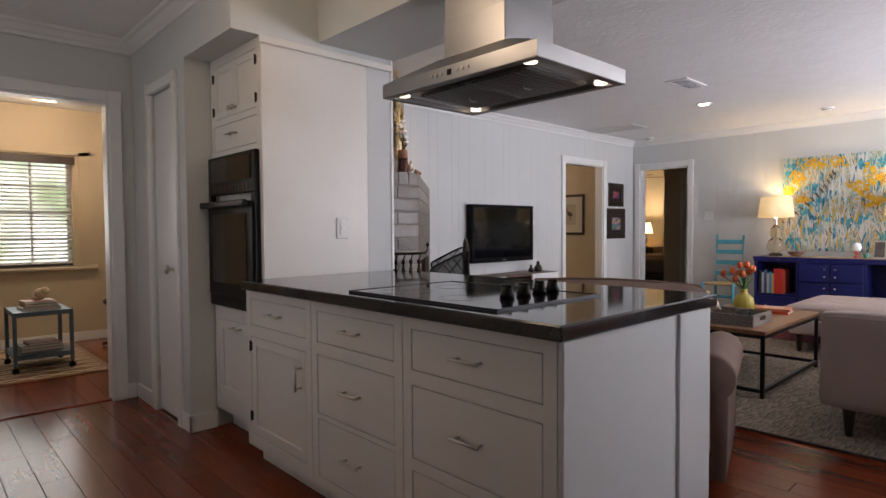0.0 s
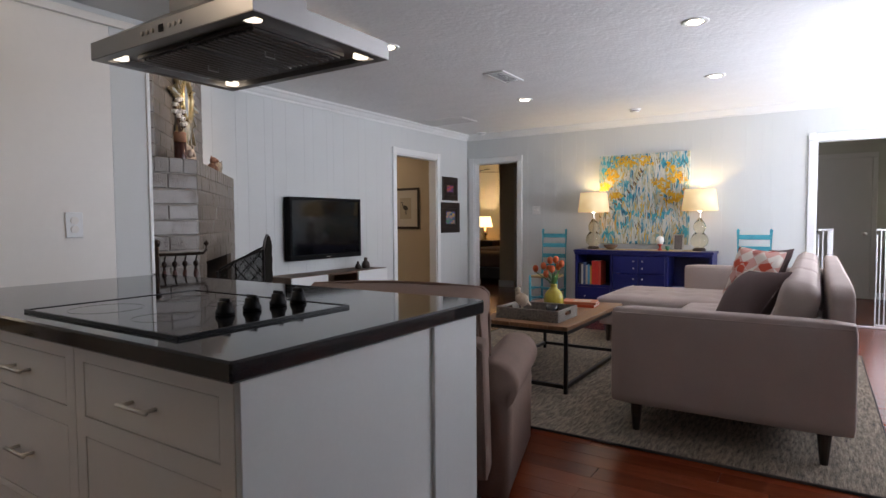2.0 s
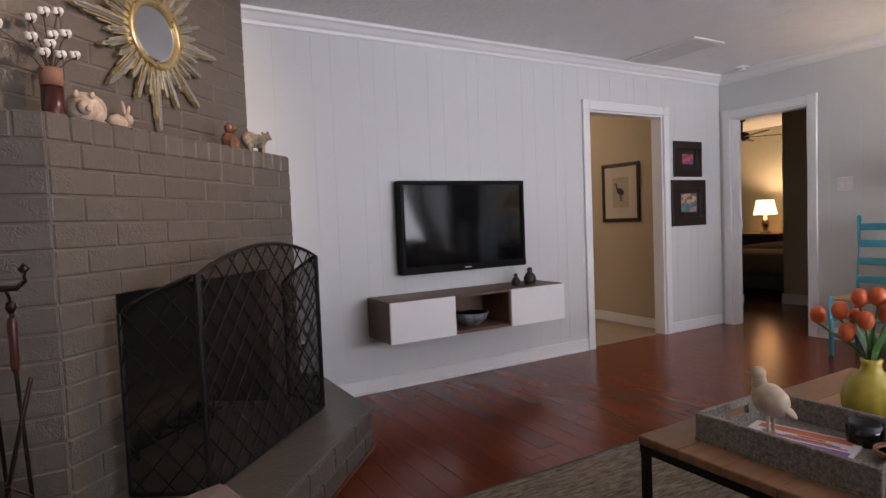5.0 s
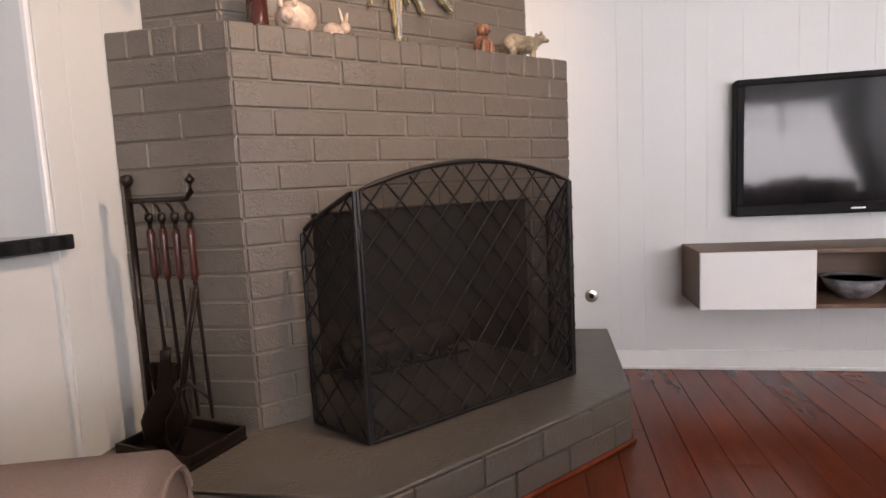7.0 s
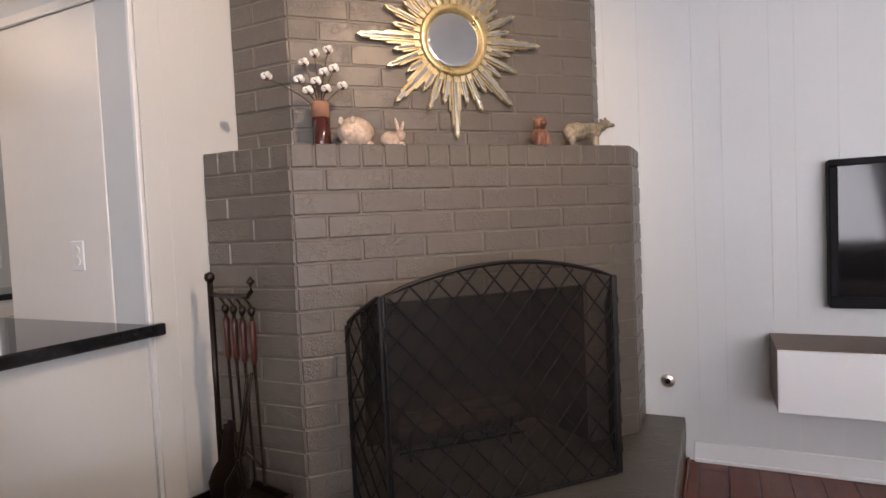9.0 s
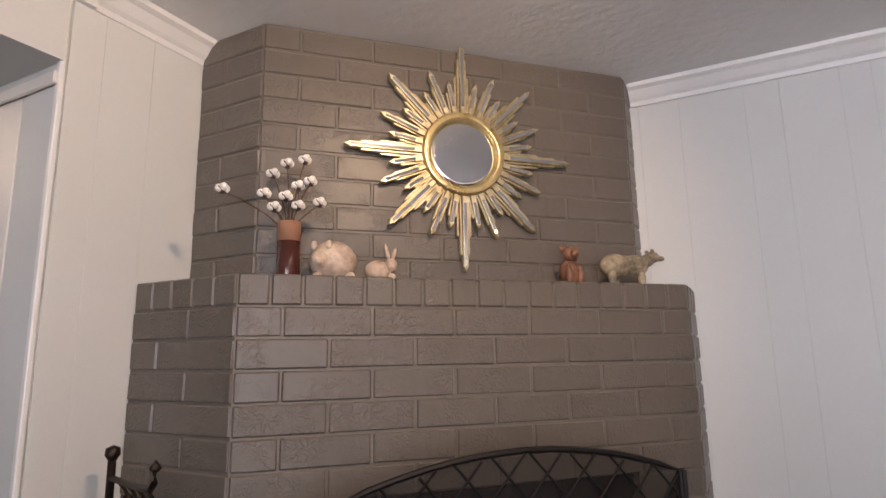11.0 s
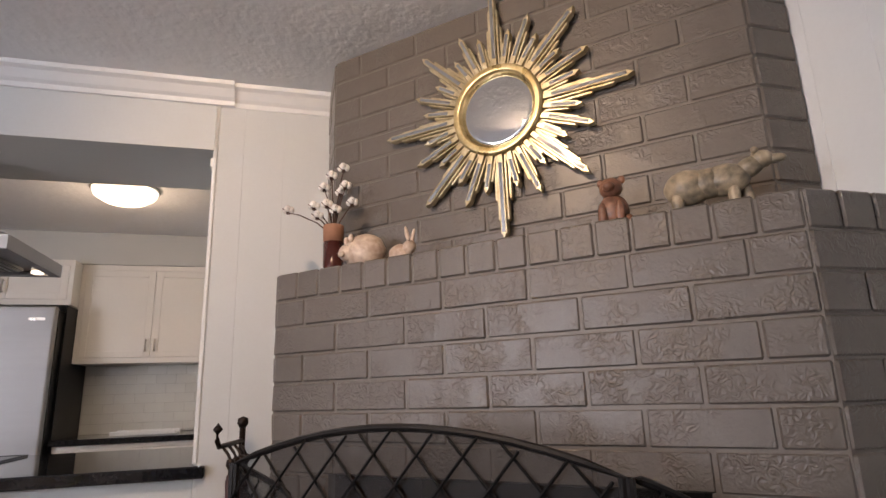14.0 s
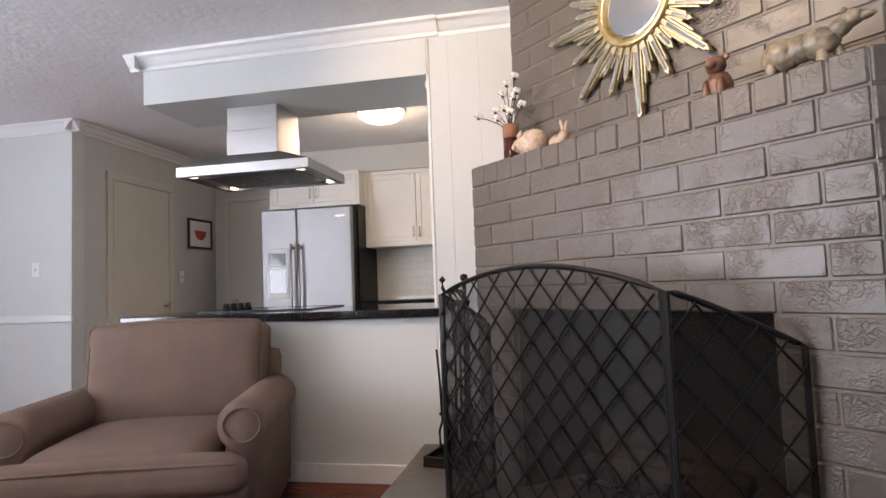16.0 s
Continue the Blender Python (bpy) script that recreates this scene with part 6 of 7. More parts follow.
CARVED = surface("whitewashed_carved_wood", (0.45, 0.34, 0.23), 0.7, vary=0.2, scale=14, fine=60, bump=0.3, second=(0.60, 0.50, 0.37))
bd = thing("bird_figurine", (4.935, 2.30, TZ + 0.0195), "whitewashed carved wooden bird on peg legs", "figurine", turn=100)
part("body", merged([blob(0, 0, 0.105, 0.055, 0.04, 0.046, pose(0, 0, 0, 0, -35, 0)), blob(0.03, 0, 0.148, 0.022, 0.02, 0.032), blob(0.032, 0, 0.178, 0.021, 0.02, 0.021), blob(0.056, 0, 0.176, 0.014, 0.006, 0.005), blob(-0.045, 0, 0.082, 0.032, 0.016, 0.012, pose(0, 0, 0, 0, -40, 0))]), CARVED, bd, "", True)
for y in (-0.018, 0.018):
    part("leg", merged([tube([(0, y, 0.002), (0, y, 0.065)], 0.005, 8), blob(0.012, y, 0.006, 0.02, 0.009, 0.006)]), CARVED, bd)
YEL = surface("mustard_yellow_glaze", (0.42, 0.34, 0.045), 0.25, vary=0.15, scale=12, bump=0.05)
vs = thing("yellow_vase", (5.262, 2.185, TZ + 0.001), "mustard yellow faceted ceramic vase", "vase")


def faceted():
    bm = lathe([(0, 0.0), (0.045, 0.0), (0.064, 0.03), (0.076, 0.07), (0.078, 0.10), (0.068, 0.14), (0.045, 0.168), (0.028, 0.182), (0.026, 0.20), (0.029, 0.215), (0.023, 0.215), (0.021, 0.19), (0, 0.17)], 36)
    for v in bm.verts:
        r = math.hypot(v.co.x, v.co.y)
        if 0.02 < v.co.z < 0.165 and r > 0.03:
            a = math.atan2(v.co.y, v.co.x)
            k = 1 - 0.045 * abs(math.sin(a * 6 + (0.8 if int(v.co.z / 0.035) % 2 else 0)))
            v.co.x *= k
            v.co.y *= k
    return bm


part("body", faceted(), YEL, vs, "", True)
GREENL = surface("tulip_leaf_green", (0.06, 0.16, 0.035), 0.5, vary=0.2, scale=20)
TULIP = surface("orange_red_tulip", (0.62, 0.085, 0.02), 0.5, vary=0.2, scale=18, second=(0.75, 0.17, 0.04))
tp = thing("tulips", (5.262, 2.185, TZ + 0.18), "bunch of orange-red tulips in the yellow vase", "flowers")
for x, y, z in ((0.02, 0.16, 0.12), (0.0, 0.085, 0.145), (-0.02, 0.055, 0.085), (0.0, 0.03, 0.19), (0.02, -0.01, 0.195), (-0.01, 0.01, 0.125), (0.02, -0.055, 0.165), (0.05, 0.06, 0.12), (0.05, -0.02, 0.14)):
    st = part("stem", tube([(0, 0, 0), (x * 0.3, y * 0.3, z * 0.5), (x * 0.8, y * 0.85, z * 0.9), (x, y, z)], 0.0035, 6), GREENL, tp)
    part("bloom", lathe([(0.004, -0.003), (0.019, 0.008), (0.024, 0.026), (0.020, 0.044), (0.010, 0.055), (0, 0.052)], 12, (x, y, z)), TULIP, st, "orange-red tulip head", True)
for i, (t, ln) in enumerate(((80, 0.16), (120, 0.14), (250, 0.15), (300, 0.12), (20, 0.12))):
    bm = bmesh.new()
    rows = []
    for k in range(6):
        f = k / 5
        w = 0.017 * math.sin(math.pi * min(0.97, 0.12 + 0.88 * f))
        cx = 0.01 + 0.05 * f * f
        rows.append([bm.verts.new((cx, -w, ln * f)), bm.verts.new((cx + 0.004, 0, ln * f)), bm.verts.new((cx, w, ln * f))])
    for a, b in zip(rows, rows[1:]):
        for j in range(2):
            bm.faces.new((a[j], a[j + 1], b[j + 1], b[j]))
    part("leaf", moved(bm, pose(0, 0, 0, 0, 0, t)), GREENL, tp, "", True)
for i, (c, z, h, w, tn) in enumerate((((0.60, 0.08, 0.03), 0.0, 0.022, 0.0, 4), ((0.50, 0.16, 0.08), 0.023, 0.018, -0.01, 10))):
    bk = thing("book", (5.66, 2.115, TZ + 0.001 + z), "large red picture book lying on the coffee table", "book", "books on the coffee table", turn=tn)
    part("cover", merged([solid(-0.10, 0.10, -0.14, 0.14, 0, 0.003), solid(-0.10, 0.10, -0.14, 0.14, h - 0.003, h), solid(-0.10, -0.096, -0.14, 0.14, 0.003, h - 0.003)]), book_mat(c), bk)
    part("pages", solid(-0.0955, 0.096, -0.136, 0.136, 0.0032, h - 0.0032), book_mat((0.68, 0.66, 0.60)), bk)
    part("cover_print", solid(-0.06, 0.06, -0.09, 0.05, h + 0.0002, h + 0.0008), book_mat((0.55, 0.42, 0.30)), bk)


# ---- ladder-back chairs ----
def ladder_chair():
    ob = thing("ladder_back_chair", (8.22, 3.46, 0), "turquoise painted ladder-back chair with a rush seat", "chair", "ladder-back chairs by the console")
    for y in (-0.165, 0.165):
        part("back_post", merged([tube([(0.16, y, 0), (0.165, y, 0.45), (0.20, y, 1.04)], 0.016, 10), lathe([(0.016, 1.035), (0.018, 1.05), (0, 1.068)], 10, (0.20, y, 0))]), TEAL, ob, "", True)
        part("front_leg", tube([(-0.19, y * 1.12, 0), (-0.19, y * 1.12, 0.455)], 0.017, 10), TEAL, ob, "", True)
        for z in (0.14, 0.27):
            part("side_rung", tube([(-0.19, y * 1.12, z), (0.163, y, z)], 0.010, 8), TEAL, ob)
    for z, x in ((0.56, 0.172), (0.70, 0.180), (0.84, 0.188), (0.97, 0.196)):
        part("slat", solid(x - 0.006, x + 0.006, -0.16, 0.16, z - 0.027, z + 0.027, 0.004), TEAL, ob)
    for z in (0.17, 0.30):
        part("front_rung", tube([(-0.19, -0.18, z), (-0.19, 0.18, z)], 0.010, 8), TEAL, ob)
    part("back_rung", tube([(0.162, -0.16, 0.24), (0.162, 0.16, 0.24)], 0.010, 8), TEAL, ob)
    part("seat", prism([(-0.20, -0.20), (-0.20, 0.20), (0.155, 0.155), (0.155, -0.155)][::-1], 0.425, 0.452, 0.008), RUSH, ob, "woven rush seat")
    return ob


lc = ladder_chair()
copy_thing(lc, pose(8.22, 1.07, 0))


# ---- pictures ----
def framed(name, m, w, h, border, mat_w, frame_mat, mount, art, label, category="picture"):
    ob = thing(name, (0, 0, 0), label, category)
    ob.matrix_world = m
    a, b, k = w / 2, h / 2, border
    part("frame", merged([solid(-a, a, -0.022, -0.002, b - k, b, 0.004), solid(-a, a, -0.022, -0.002, -b, -b + k, 0.004), solid(-a, -a + k, -0.022, -0.002, -b + k, b - k, 0.004), solid(a - k, a, -0.022, -0.002, -b + k, b - k, 0.004)]), frame_mat, ob)
    part("mount", solid(-a + k, a - k, -0.011, -0.003, -b + k, b - k), mount, ob)
    part("print", solid(-a + k + mat_w, a - k - mat_w, -0.0125, -0.0112, -b + k + mat_w, b - k - mat_w), art, ob)
    return ob


FRAMEB = surface("dark_brown_frame", (0.025, 0.016, 0.012), 0.4, vary=0.3, scale=20)
MOUNT = surface("cream_mount_board", (0.55, 0.50, 0.42), 0.8, vary=0.04)
PRINT = surface("aged_print_paper", (0.42, 0.36, 0.27), 0.8, vary=0.1, scale=10)
ART1 = splash("small_painting_red", [(0.05, 0.03, 0.12), (0.12, 0.06, 0.2), (0.5, 0.06, 0.04), (0.1, 0.25, 0.08)], 14, (1, 1, 1), 8)
ART2 = splash("small_painting_flowers", [(0.06, 0.04, 0.3), (0.08, 0.30, 0.08), (0.10, 0.06, 0.35), (0.65, 0.40, 0.03), (0.1, 0.3, 0.1)], 13, (1, 1, 1), 4)
framed("small_picture", pose(8.10, YT, 1.64), 0.40, 0.335, 0.075, 0.045, FRAMEB, FRAMEB, ART1, "small painting in a wide dark frame")
framed("small_picture", pose(8.105, YT, 1.225), 0.49, 0.435, 0.085, 0.045, FRAMEB, FRAMEB, ART2, "flower painting in a wide dark frame")
hp = framed("bird_print", pose(HX, 5.575, 1.365, 0, 0, -90), 0.50, 0.60, 0.035, 0.11, FRAMEB, MOUNT, PRINT, "framed print of a wading bird in the hall")
INK = surface("print_ink", (0.05, 0.045, 0.04), 0.8)
part("bird", moved(merged([blob(0, 0, 0, 0.05, 0.0012, 0.032, pose(0, 0, 0, 0, 25, 0)), tube([(-0.035, 0, 0.015), (-0.055, 0, 0.06), (-0.045, 0, 0.085)], 0.006, 6), tube([(-0.045, 0, 0.085), (-0.08, 0, 0.08)], 0.003, 5), tube([(0.0, 0, -0.03), (0.0, 0, -0.10)], 0.003, 5), tube([(0.015, 0, -0.03), (0.02, 0, -0.10)], 0.003, 5)]), pose(0, -0.0155, 0.01)), INK, hp)
wm = framed("watermelon_picture", pose(0.14, 0.18, 1.68, 0, 0, 180), 0.42, 0.32, 0.025, 0.04, FRAMEB, TRIM, TRIM, "framed watermelon slice picture on the kitchen wall")
part("slice", moved(prism([(0.10 * math.cos(t), 0.10 * math.sin(t)) for t in [math.pi + math.pi * i / 12 for i in range(13)]], 0, 0.002), pose(0, -0.0135, 0.035, 90, 0, 0)), surface("melon_red", (0.5, 0.06, 0.05), 0.7), wm)

# ---- ceiling fittings ----


def can_light(x, y, power=6, lit=True, aim=None, cone=100):
    ob = thing("recessed_light", (x, y, CZ), "white recessed ceiling can light, lit", "ceiling light", "recessed lights")
    part("trim_ring", lathe([(0.062, -0.001), (0.085, -0.001), (0.085, -0.006), (0.066, -0.010), (0.055, -0.003)], 32), TRIM, ob, "", True)
    part("bulb", lathe([(0.0, -0.004), (0.050, -0.004), (0.042, -0.012), (0, -0.016)], 24), BULB, ob, "lit bulb", True)
    lamp_light("can_light_beam", "SPOT", look((x, y, CZ - 0.03), aim or (x, y, 0)), power, (1.0, 0.76, 0.50), 0.03, angle=cone)


can_light(6.72, 3.11, 5)
can_light(6.77, 1.27, 5)
can_light(5.15, 1.17, 5)
can_light(4.45, 3.15, 52, aim=(3.45, 3.80, 1.95), cone=112)


def smoke(x, y):
    ob = thing("smoke_detector", (x, y, CZ), "round white smoke detector on the ceiling", "smoke detector", "smoke detectors")
    part("base", lathe([(0.066, -0.001), (0.066, -0.014), (0.06, -0.018)], 28), TRIM, ob, "", True)
    part("cap", lathe([(0.05, -0.017), (0.047, -0.036), (0.03, -0.042), (0, -0.043)], 28), TRIM, ob, "", True)
    part("slot_ring", lathe([(0.0505, -0.022), (0.0505, -0.027), (0.048, -0.027), (0.048, -0.022)], 28), BLACKPL, ob)


smoke(8.45, 4.60)
smoke(7.94, 2.28)


def grille(name, x0, x1, y0, y1, n, label, along_x=True):
    ob = thing(name, (0, 0, CZ), label, "vent")
    part("frame", merged([solid(x0, x1, y0, y0 + 0.03, -0.012, -0.001, 0.003), solid(x0, x1, y1 - 0.03, y1, -0.012, -0.001, 0.003), solid(x0, x0 + 0.03, y0 + 0.03, y1 - 0.03, -0.012, -0.001, 0.003), solid(x1 - 0.03, x1, y0 + 0.03, y1 - 0.03, -0.012, -0.001, 0.003)]), TRIM, ob)
    part("backing", solid(x0 + 0.03, x1 - 0.03, y0 + 0.03, y1 - 0.03, -0.003, -0.001), surface("dark_duct", (0.12, 0.12, 0.12), 0.8, bump=0), ob)
    for i in range(n):
        if along_x:
            yy = y0 + 0.03 + (y1 - y0 - 0.06) * (i + 0.5) / n
            part("slat", moved(solid(x0 + 0.03, x1 - 0.03, -0.008, 0.008, -0.001, 0.001), pose(0, yy, -0.0095, 28)), TRIM, ob)
        else:
            xx = x0 + 0.03 + (x1 - x0 - 0.06) * (i + 0.5) / n
            part("slat", moved(solid(-0.008, 0.008, y0 + 0.03, y1 - 0.03, -0.001, 0.001), pose(xx, 0, -0.0095, 0, 28)), TRIM, ob)
    return ob


grille("ceiling_vent", 5.51, 5.925, 2.75, 2.95, 9, "white slatted air register in the ceiling")
grille("return_air_grille", 7.19, 7.56, 4.17, 4.85, 22, "long white return-air grille in the ceiling", False)

# ---- kitchen ----
fr = thing("refrigerator", (0, 0, 0), "stainless side-by-side refrigerator with a dispenser", "refrigerator")
RX, R0, R1, RH = 0.56, 1.13, 2.05, 1.82
part("body", solid(-0.14, RX - 0.07, R0, R1, 0.02, RH - 0.02, 0.004), BLACKPL, fr)
part("grille", solid(RX - 0.07, RX - 0.03, R0 + 0.01, R1 - 0.01, 0.02, 0.09), BLACKPL, fr)
split = R0 + 0.37
for nm, a, b in (("freezer_door", R0 + 0.002, split - 0.003), ("fridge_door", split + 0.003, R1 - 0.002)):
    d = part("door", solid(RX - 0.068, RX, a, b, 0.10, RH, 0.012, 3), FRIDGEM, fr, "brushed stainless door")
    y = split - 0.04 if nm == "freezer_door" else split + 0.04
    part("handle", merged([tube([(RX + 0.045, y, 0.62), (RX + 0.055, y, 1.0), (RX + 0.045, y, 1.48)], 0.013, 10), tube([(RX - 0.002, y, 0.66), (RX + 0.046, y, 0.64)], 0.011, 8), tube([(RX - 0.002, y, 1.44), (RX + 0.046, y, 1.46)], 0.011, 8)]), STEEL, d, "curved bar handle", True)
    if nm == "freezer_door":
        part("dispenser", merged([solid(RX, RX + 0.006, a + 0.06, b - 0.09, 0.96, 1.44, 0.003)]), TRIM, d)
        part("dispenser_recess", solid(RX + 0.0062, RX + 0.009, a + 0.085, b - 0.115, 1.02, 1.24), BLACKGLASS, d)
        part("dispenser_panel", solid(RX + 0.0062, RX + 0.009, a + 0.085, b - 0.115, 1.28, 1.40), BLACKGLASS, d)
part("badge", solid(RX + 0.0005, RX + 0.003, R1 - 0.16, R1 - 0.06, 1.72, 1.74), NICKEL, fr)


def wall_unit(y0, y1, z0, z1, xf, doors, label):
    ob = thing("wall_cabinet", (0, 0, 0), label, "cabinet", "kitchen wall cabinets")
    part("body", solid(-0.155, xf - 0.02, y0, y1, z0, z1, 0.002), CABINET, ob)
    part("face_frame", merged([solid(xf - 0.02, xf - 0.001, y0, y0 + 0.03, z0, z1), solid(xf - 0.02, xf - 0.001, y1 - 0.03, y1, z0, z1), solid(xf - 0.02, xf - 0.001, y0 + 0.03, y1 - 0.03, z0, z0 + 0.04), solid(xf - 0.02, xf - 0.001, y0 + 0.03, y1 - 0.03, z1 - 0.04, z1)]), CABINET, ob)
    w = (y1 - y0 - 0.06) / doors
    for i in range(doors):
        a, b = y0 + 0.03 + i * w + 0.002, y0 + 0.03 + (i + 1) * w - 0.002
        s = 0.05
        lo, hi = z0 + 0.042, z1 - 0.042
        d = part("door", merged([solid(xf - 0.02, xf, a, a + s, lo, hi, 0.002), solid(xf - 0.02, xf, b - s, b, lo, hi, 0.002), solid(xf - 0.02, xf, a + s, b - s, lo, lo + s, 0.002), solid(xf - 0.02, xf, a + s, b - s, hi - s, hi, 0.002), solid(xf - 0.018, xf - 0.009, a + s, b - s, lo + s, hi - s)]), CABINET, ob)
        yk = b - 0.03 if i % 2 == 0 else a + 0.03
        part("handle", merged([tube([(xf + 0.028, yk, lo + 0.04), (xf + 0.028, yk, lo + 0.14)], 0.006, 8), tube([(xf, yk, lo + 0.05), (xf + 0.028, yk, lo + 0.05)], 0.005, 6), tube([(xf, yk, lo + 0.13), (xf + 0.028, yk, lo + 0.13)], 0.005, 6)]), NICKEL, d, "satin nickel pull", True)
    return ob


wall_unit(2.07, 3.12, 1.44, 2.20, 0.19, 2, "white two-door wall cabinet over the worktop")
wall_unit(1.12, 2.066, 1.86, 2.20, 0.35, 2, "short white wall cabinet over the refrigerator")
wall_unit(3.125, 3.19, 1.44, 2.20, 0.19, 1, "narrow white wall cabinet")
setting("cabinet_soffit", solid(-0.155, 0.20, 1.12, 3.19, 2.203, CZ - 0.002), WALL_K, "painted soffit over the wall cabinets", "soffit")
setting("fridge_side_panel", solid(-0.155, 0.40, 2.056, 2.066, 0.0, 1.85), BLACKPL, "black panel beside the refrigerator", "panel")
lb = thing("base_run_cabinet", (0, 0, 0), "white base cabinets along the kitchen wall", "cabinet")
part("body", solid(-0.155, 0.44, 2.09, 4.9, 0.10, 0.868), CABINET, lb)
part("toe_kick", solid(-0.155, 0.37, 2.09, 4.9, 0, 0.10), BLACKPL, lb)
for i in range(5):
    a = 2.11 + i * 0.556
    d = part("door", merged([solid(0.44, 0.458, a, a + 0.545, 0.13, 0.66, 0.002), solid(0.458, 0.462, a + 0.05, a + 0.495, 0.18, 0.61, 0.002)]), CABINET, lb)
    d2 = part("drawer", solid(0.44, 0.458, a, a + 0.545, 0.69, 0.84, 0.002), CABINET, lb)
    part("handle", tube([(0.485, a + 0.21, 0.765), (0.485, a + 0.33, 0.765)], 0.006, 8), NICKEL, d2)
plain("back_worktop", solid(-0.155, 0.48, 2.07, 4.93, 0.872, 0.912, 0.005), GRANITE, "polished black granite worktop along the wall", "worktop")
TILE = surface("white_glazed_tile", (0.70, 0.70, 0.66), 0.15, vary=0.03, island=0.03, bump=0.02)
bs = tagged(new("backsplash"), "white glazed subway tile backsplash", "backsplash", kind="structure")
part("grout", solid(-0.158, -0.153, 2.07, 3.18, 0.913, 1.438), surface("grout", (0.5, 0.49, 0.46), 0.9), bs)
for r in range(7):
    y = 2.07 - (0.075 if r % 2 else 0)
    while y < 3.17:
        a, b = max(2.07, y), min(3.18, y + 0.15)
        if b - a > 0.02:
            part("tile", solid(-0.153, -0.147, a + 0.001, b - 0.001, 0.914 + r * 0.075, 0.987 + r * 0.075, 0.0012), TILE, bs)
        y += 0.15
tr = thing("towel_tray", (0.20, 2.62, 0.914), "flat white tray on the back worktop", "tray")
part("tray", solid(-0.1, 0.1, -0.22, 0.22, 0, 0.015, 0.005), TRIM, tr)
part("rim", merged([solid(-0.11, -0.1, -0.22, 0.22, 0.0, 0.03, 0.003), solid(0.1, 0.11, -0.22, 0.22, 0.0, 0.03, 0.003)]), TRIM, tr)


def dome_lamp(x, y, z, power, label, r=0.19):
    ob = thing("ceiling_lamp", (x, y, z), label, "ceiling lamp")
    part("pan", lathe([(r + 0.01, -0.001), (r + 0.01, -0.012), (r, -0.018)], 40), NICKEL, ob, "", True)
    part("dome", lathe([(r, -0.014), (r * 0.93, -0.05), (r * 0.65, -0.085), (r * 0.3, -0.102), (0, -0.106)], 40), DOME, ob, "frosted glass dome", True)
    lamp_light("dome_light", "POINT", pose(x, y, z - 0.22), power, (1.0, 0.80, 0.55), 0.12)


dome_lamp(1.30, 2.60, CZ, 5, "flush frosted glass dome lamp in the kitchen")
# the hall lamp is an unseen addition that lifts the tan hall wall
dome_lamp(6.75, 6.5, CZ - 0.02, 12, "unseen dome lamp added to brighten the hall")
dome_lamp(1.50, 6.75, CZ - 0.02, 18, "flush frosted glass dome lamp in the office", 0.22)


def flat_door(name, m, w, h, mat, label, knob_side=1):
    ob = thing(name, (0, 0, 0), label, "door")
    ob.matrix_world = m
    tagged(ob, kind="structure")
    part("slab", solid(-w / 2, w / 2, -0.018, 0.0, 0.008, h, 0.002), mat, ob)
    part("knob", moved(lathe([(0.026, 0), (0.026, 0.006), (0.011, 0.012), (0.011, 0.03), (0.026, 0.042), (0.026, 0.055), (0, 0.062)], 18), pose(knob_side * (w / 2 - 0.07), -0.018, 0.95, 90, 0, 0)), NICKEL, ob, "round satin nickel knob", True)
    k = 0.065
    part("casing", merged([solid(-w / 2 - k - 0.004, -w / 2 - 0.004, -0.02, 0, 0, h + 0.004, 0.003), solid(w / 2 + 0.004, w / 2 + k + 0.004, -0.02, 0, 0, h + 0.004, 0.003), solid(-w / 2 - k - 0.008, w / 2 + k + 0.008, -0.024, 0, h + 0.004, h + 0.074, 0.003)]), mat, ob)
    return ob


DOORW = surface("off_white_door_paint", (0.60, 0.57, 0.50), 0.45, vary=0.03, scale=3, bump=0.05, depth=0.001)
flat_door("door_kitchen", pose(1.02, 0.181, 0, 0, 0, 180), 0.72, 2.05, DOORW, "off-white flush door in the kitchen wall", 1)
flat_door("door_pantry", pose(-0.158, 0.70, 0, 0, 0, 90), 0.66, 2.05, DOORW, "off-white flush pantry door beside the refrigerator", -1)
plate("light_switch", pose(0.45, 0.181, 1.22, 0, 0, 180), "white light switch on the kitchen wall", "single")

# ---- office ----
OLAT = surface("office_rug_tan", (0.20, 0.125, 0.07), 0.95, vary=0.15, scale=10, fine=120, bump=0.5)
og = thing("office_rug", (1.0, 6.75, 0), "tan rug with a pale trellis pattern", "rug")
part("field", solid(-1.2, 0.80, -0.80, 0.80, 0.001, 0.011, 0.004), OLAT, og)
CREAMY = surface("cream_yarn", (0.50, 0.42, 0.30), 0.95, bump=0.4)
for i in range(9):
    for s in (1, -1):
        pts = [(-1.18 + 0.0495 * k, -0.72 + i * 0.18 + s * 0.045 * math.sin(k * math.pi / 4), 0.0118) for k in range(40)]
        part("trellis_line", tube(pts, 0.006, 4), CREAMY, og)
BLUEM = surface("slate_blue_enamel", (0.07, 0.12, 0.16), 0.4, 0.2, vary=0.15, scale=12, bump=0.05)
crt = thing("side_cart", (1.36, 6.50, 0.011), "slate-blue metal cart on casters stacked with books", "cart")
for z in (0.14, 0.49):
    part("shelf", merged([solid(-0.20, 0.20, -0.26, 0.26, z, z + 0.008), solid(-0.20, 0.20, -0.26, -0.252, z - 0.03, z), solid(-0.20, 0.20, 0.252, 0.26, z - 0.03, z), solid(-0.20, -0.192, -0.252, 0.252, z - 0.03, z), solid(0.192, 0.20, -0.252, 0.252, z - 0.03, z)]), BLUEM, crt)
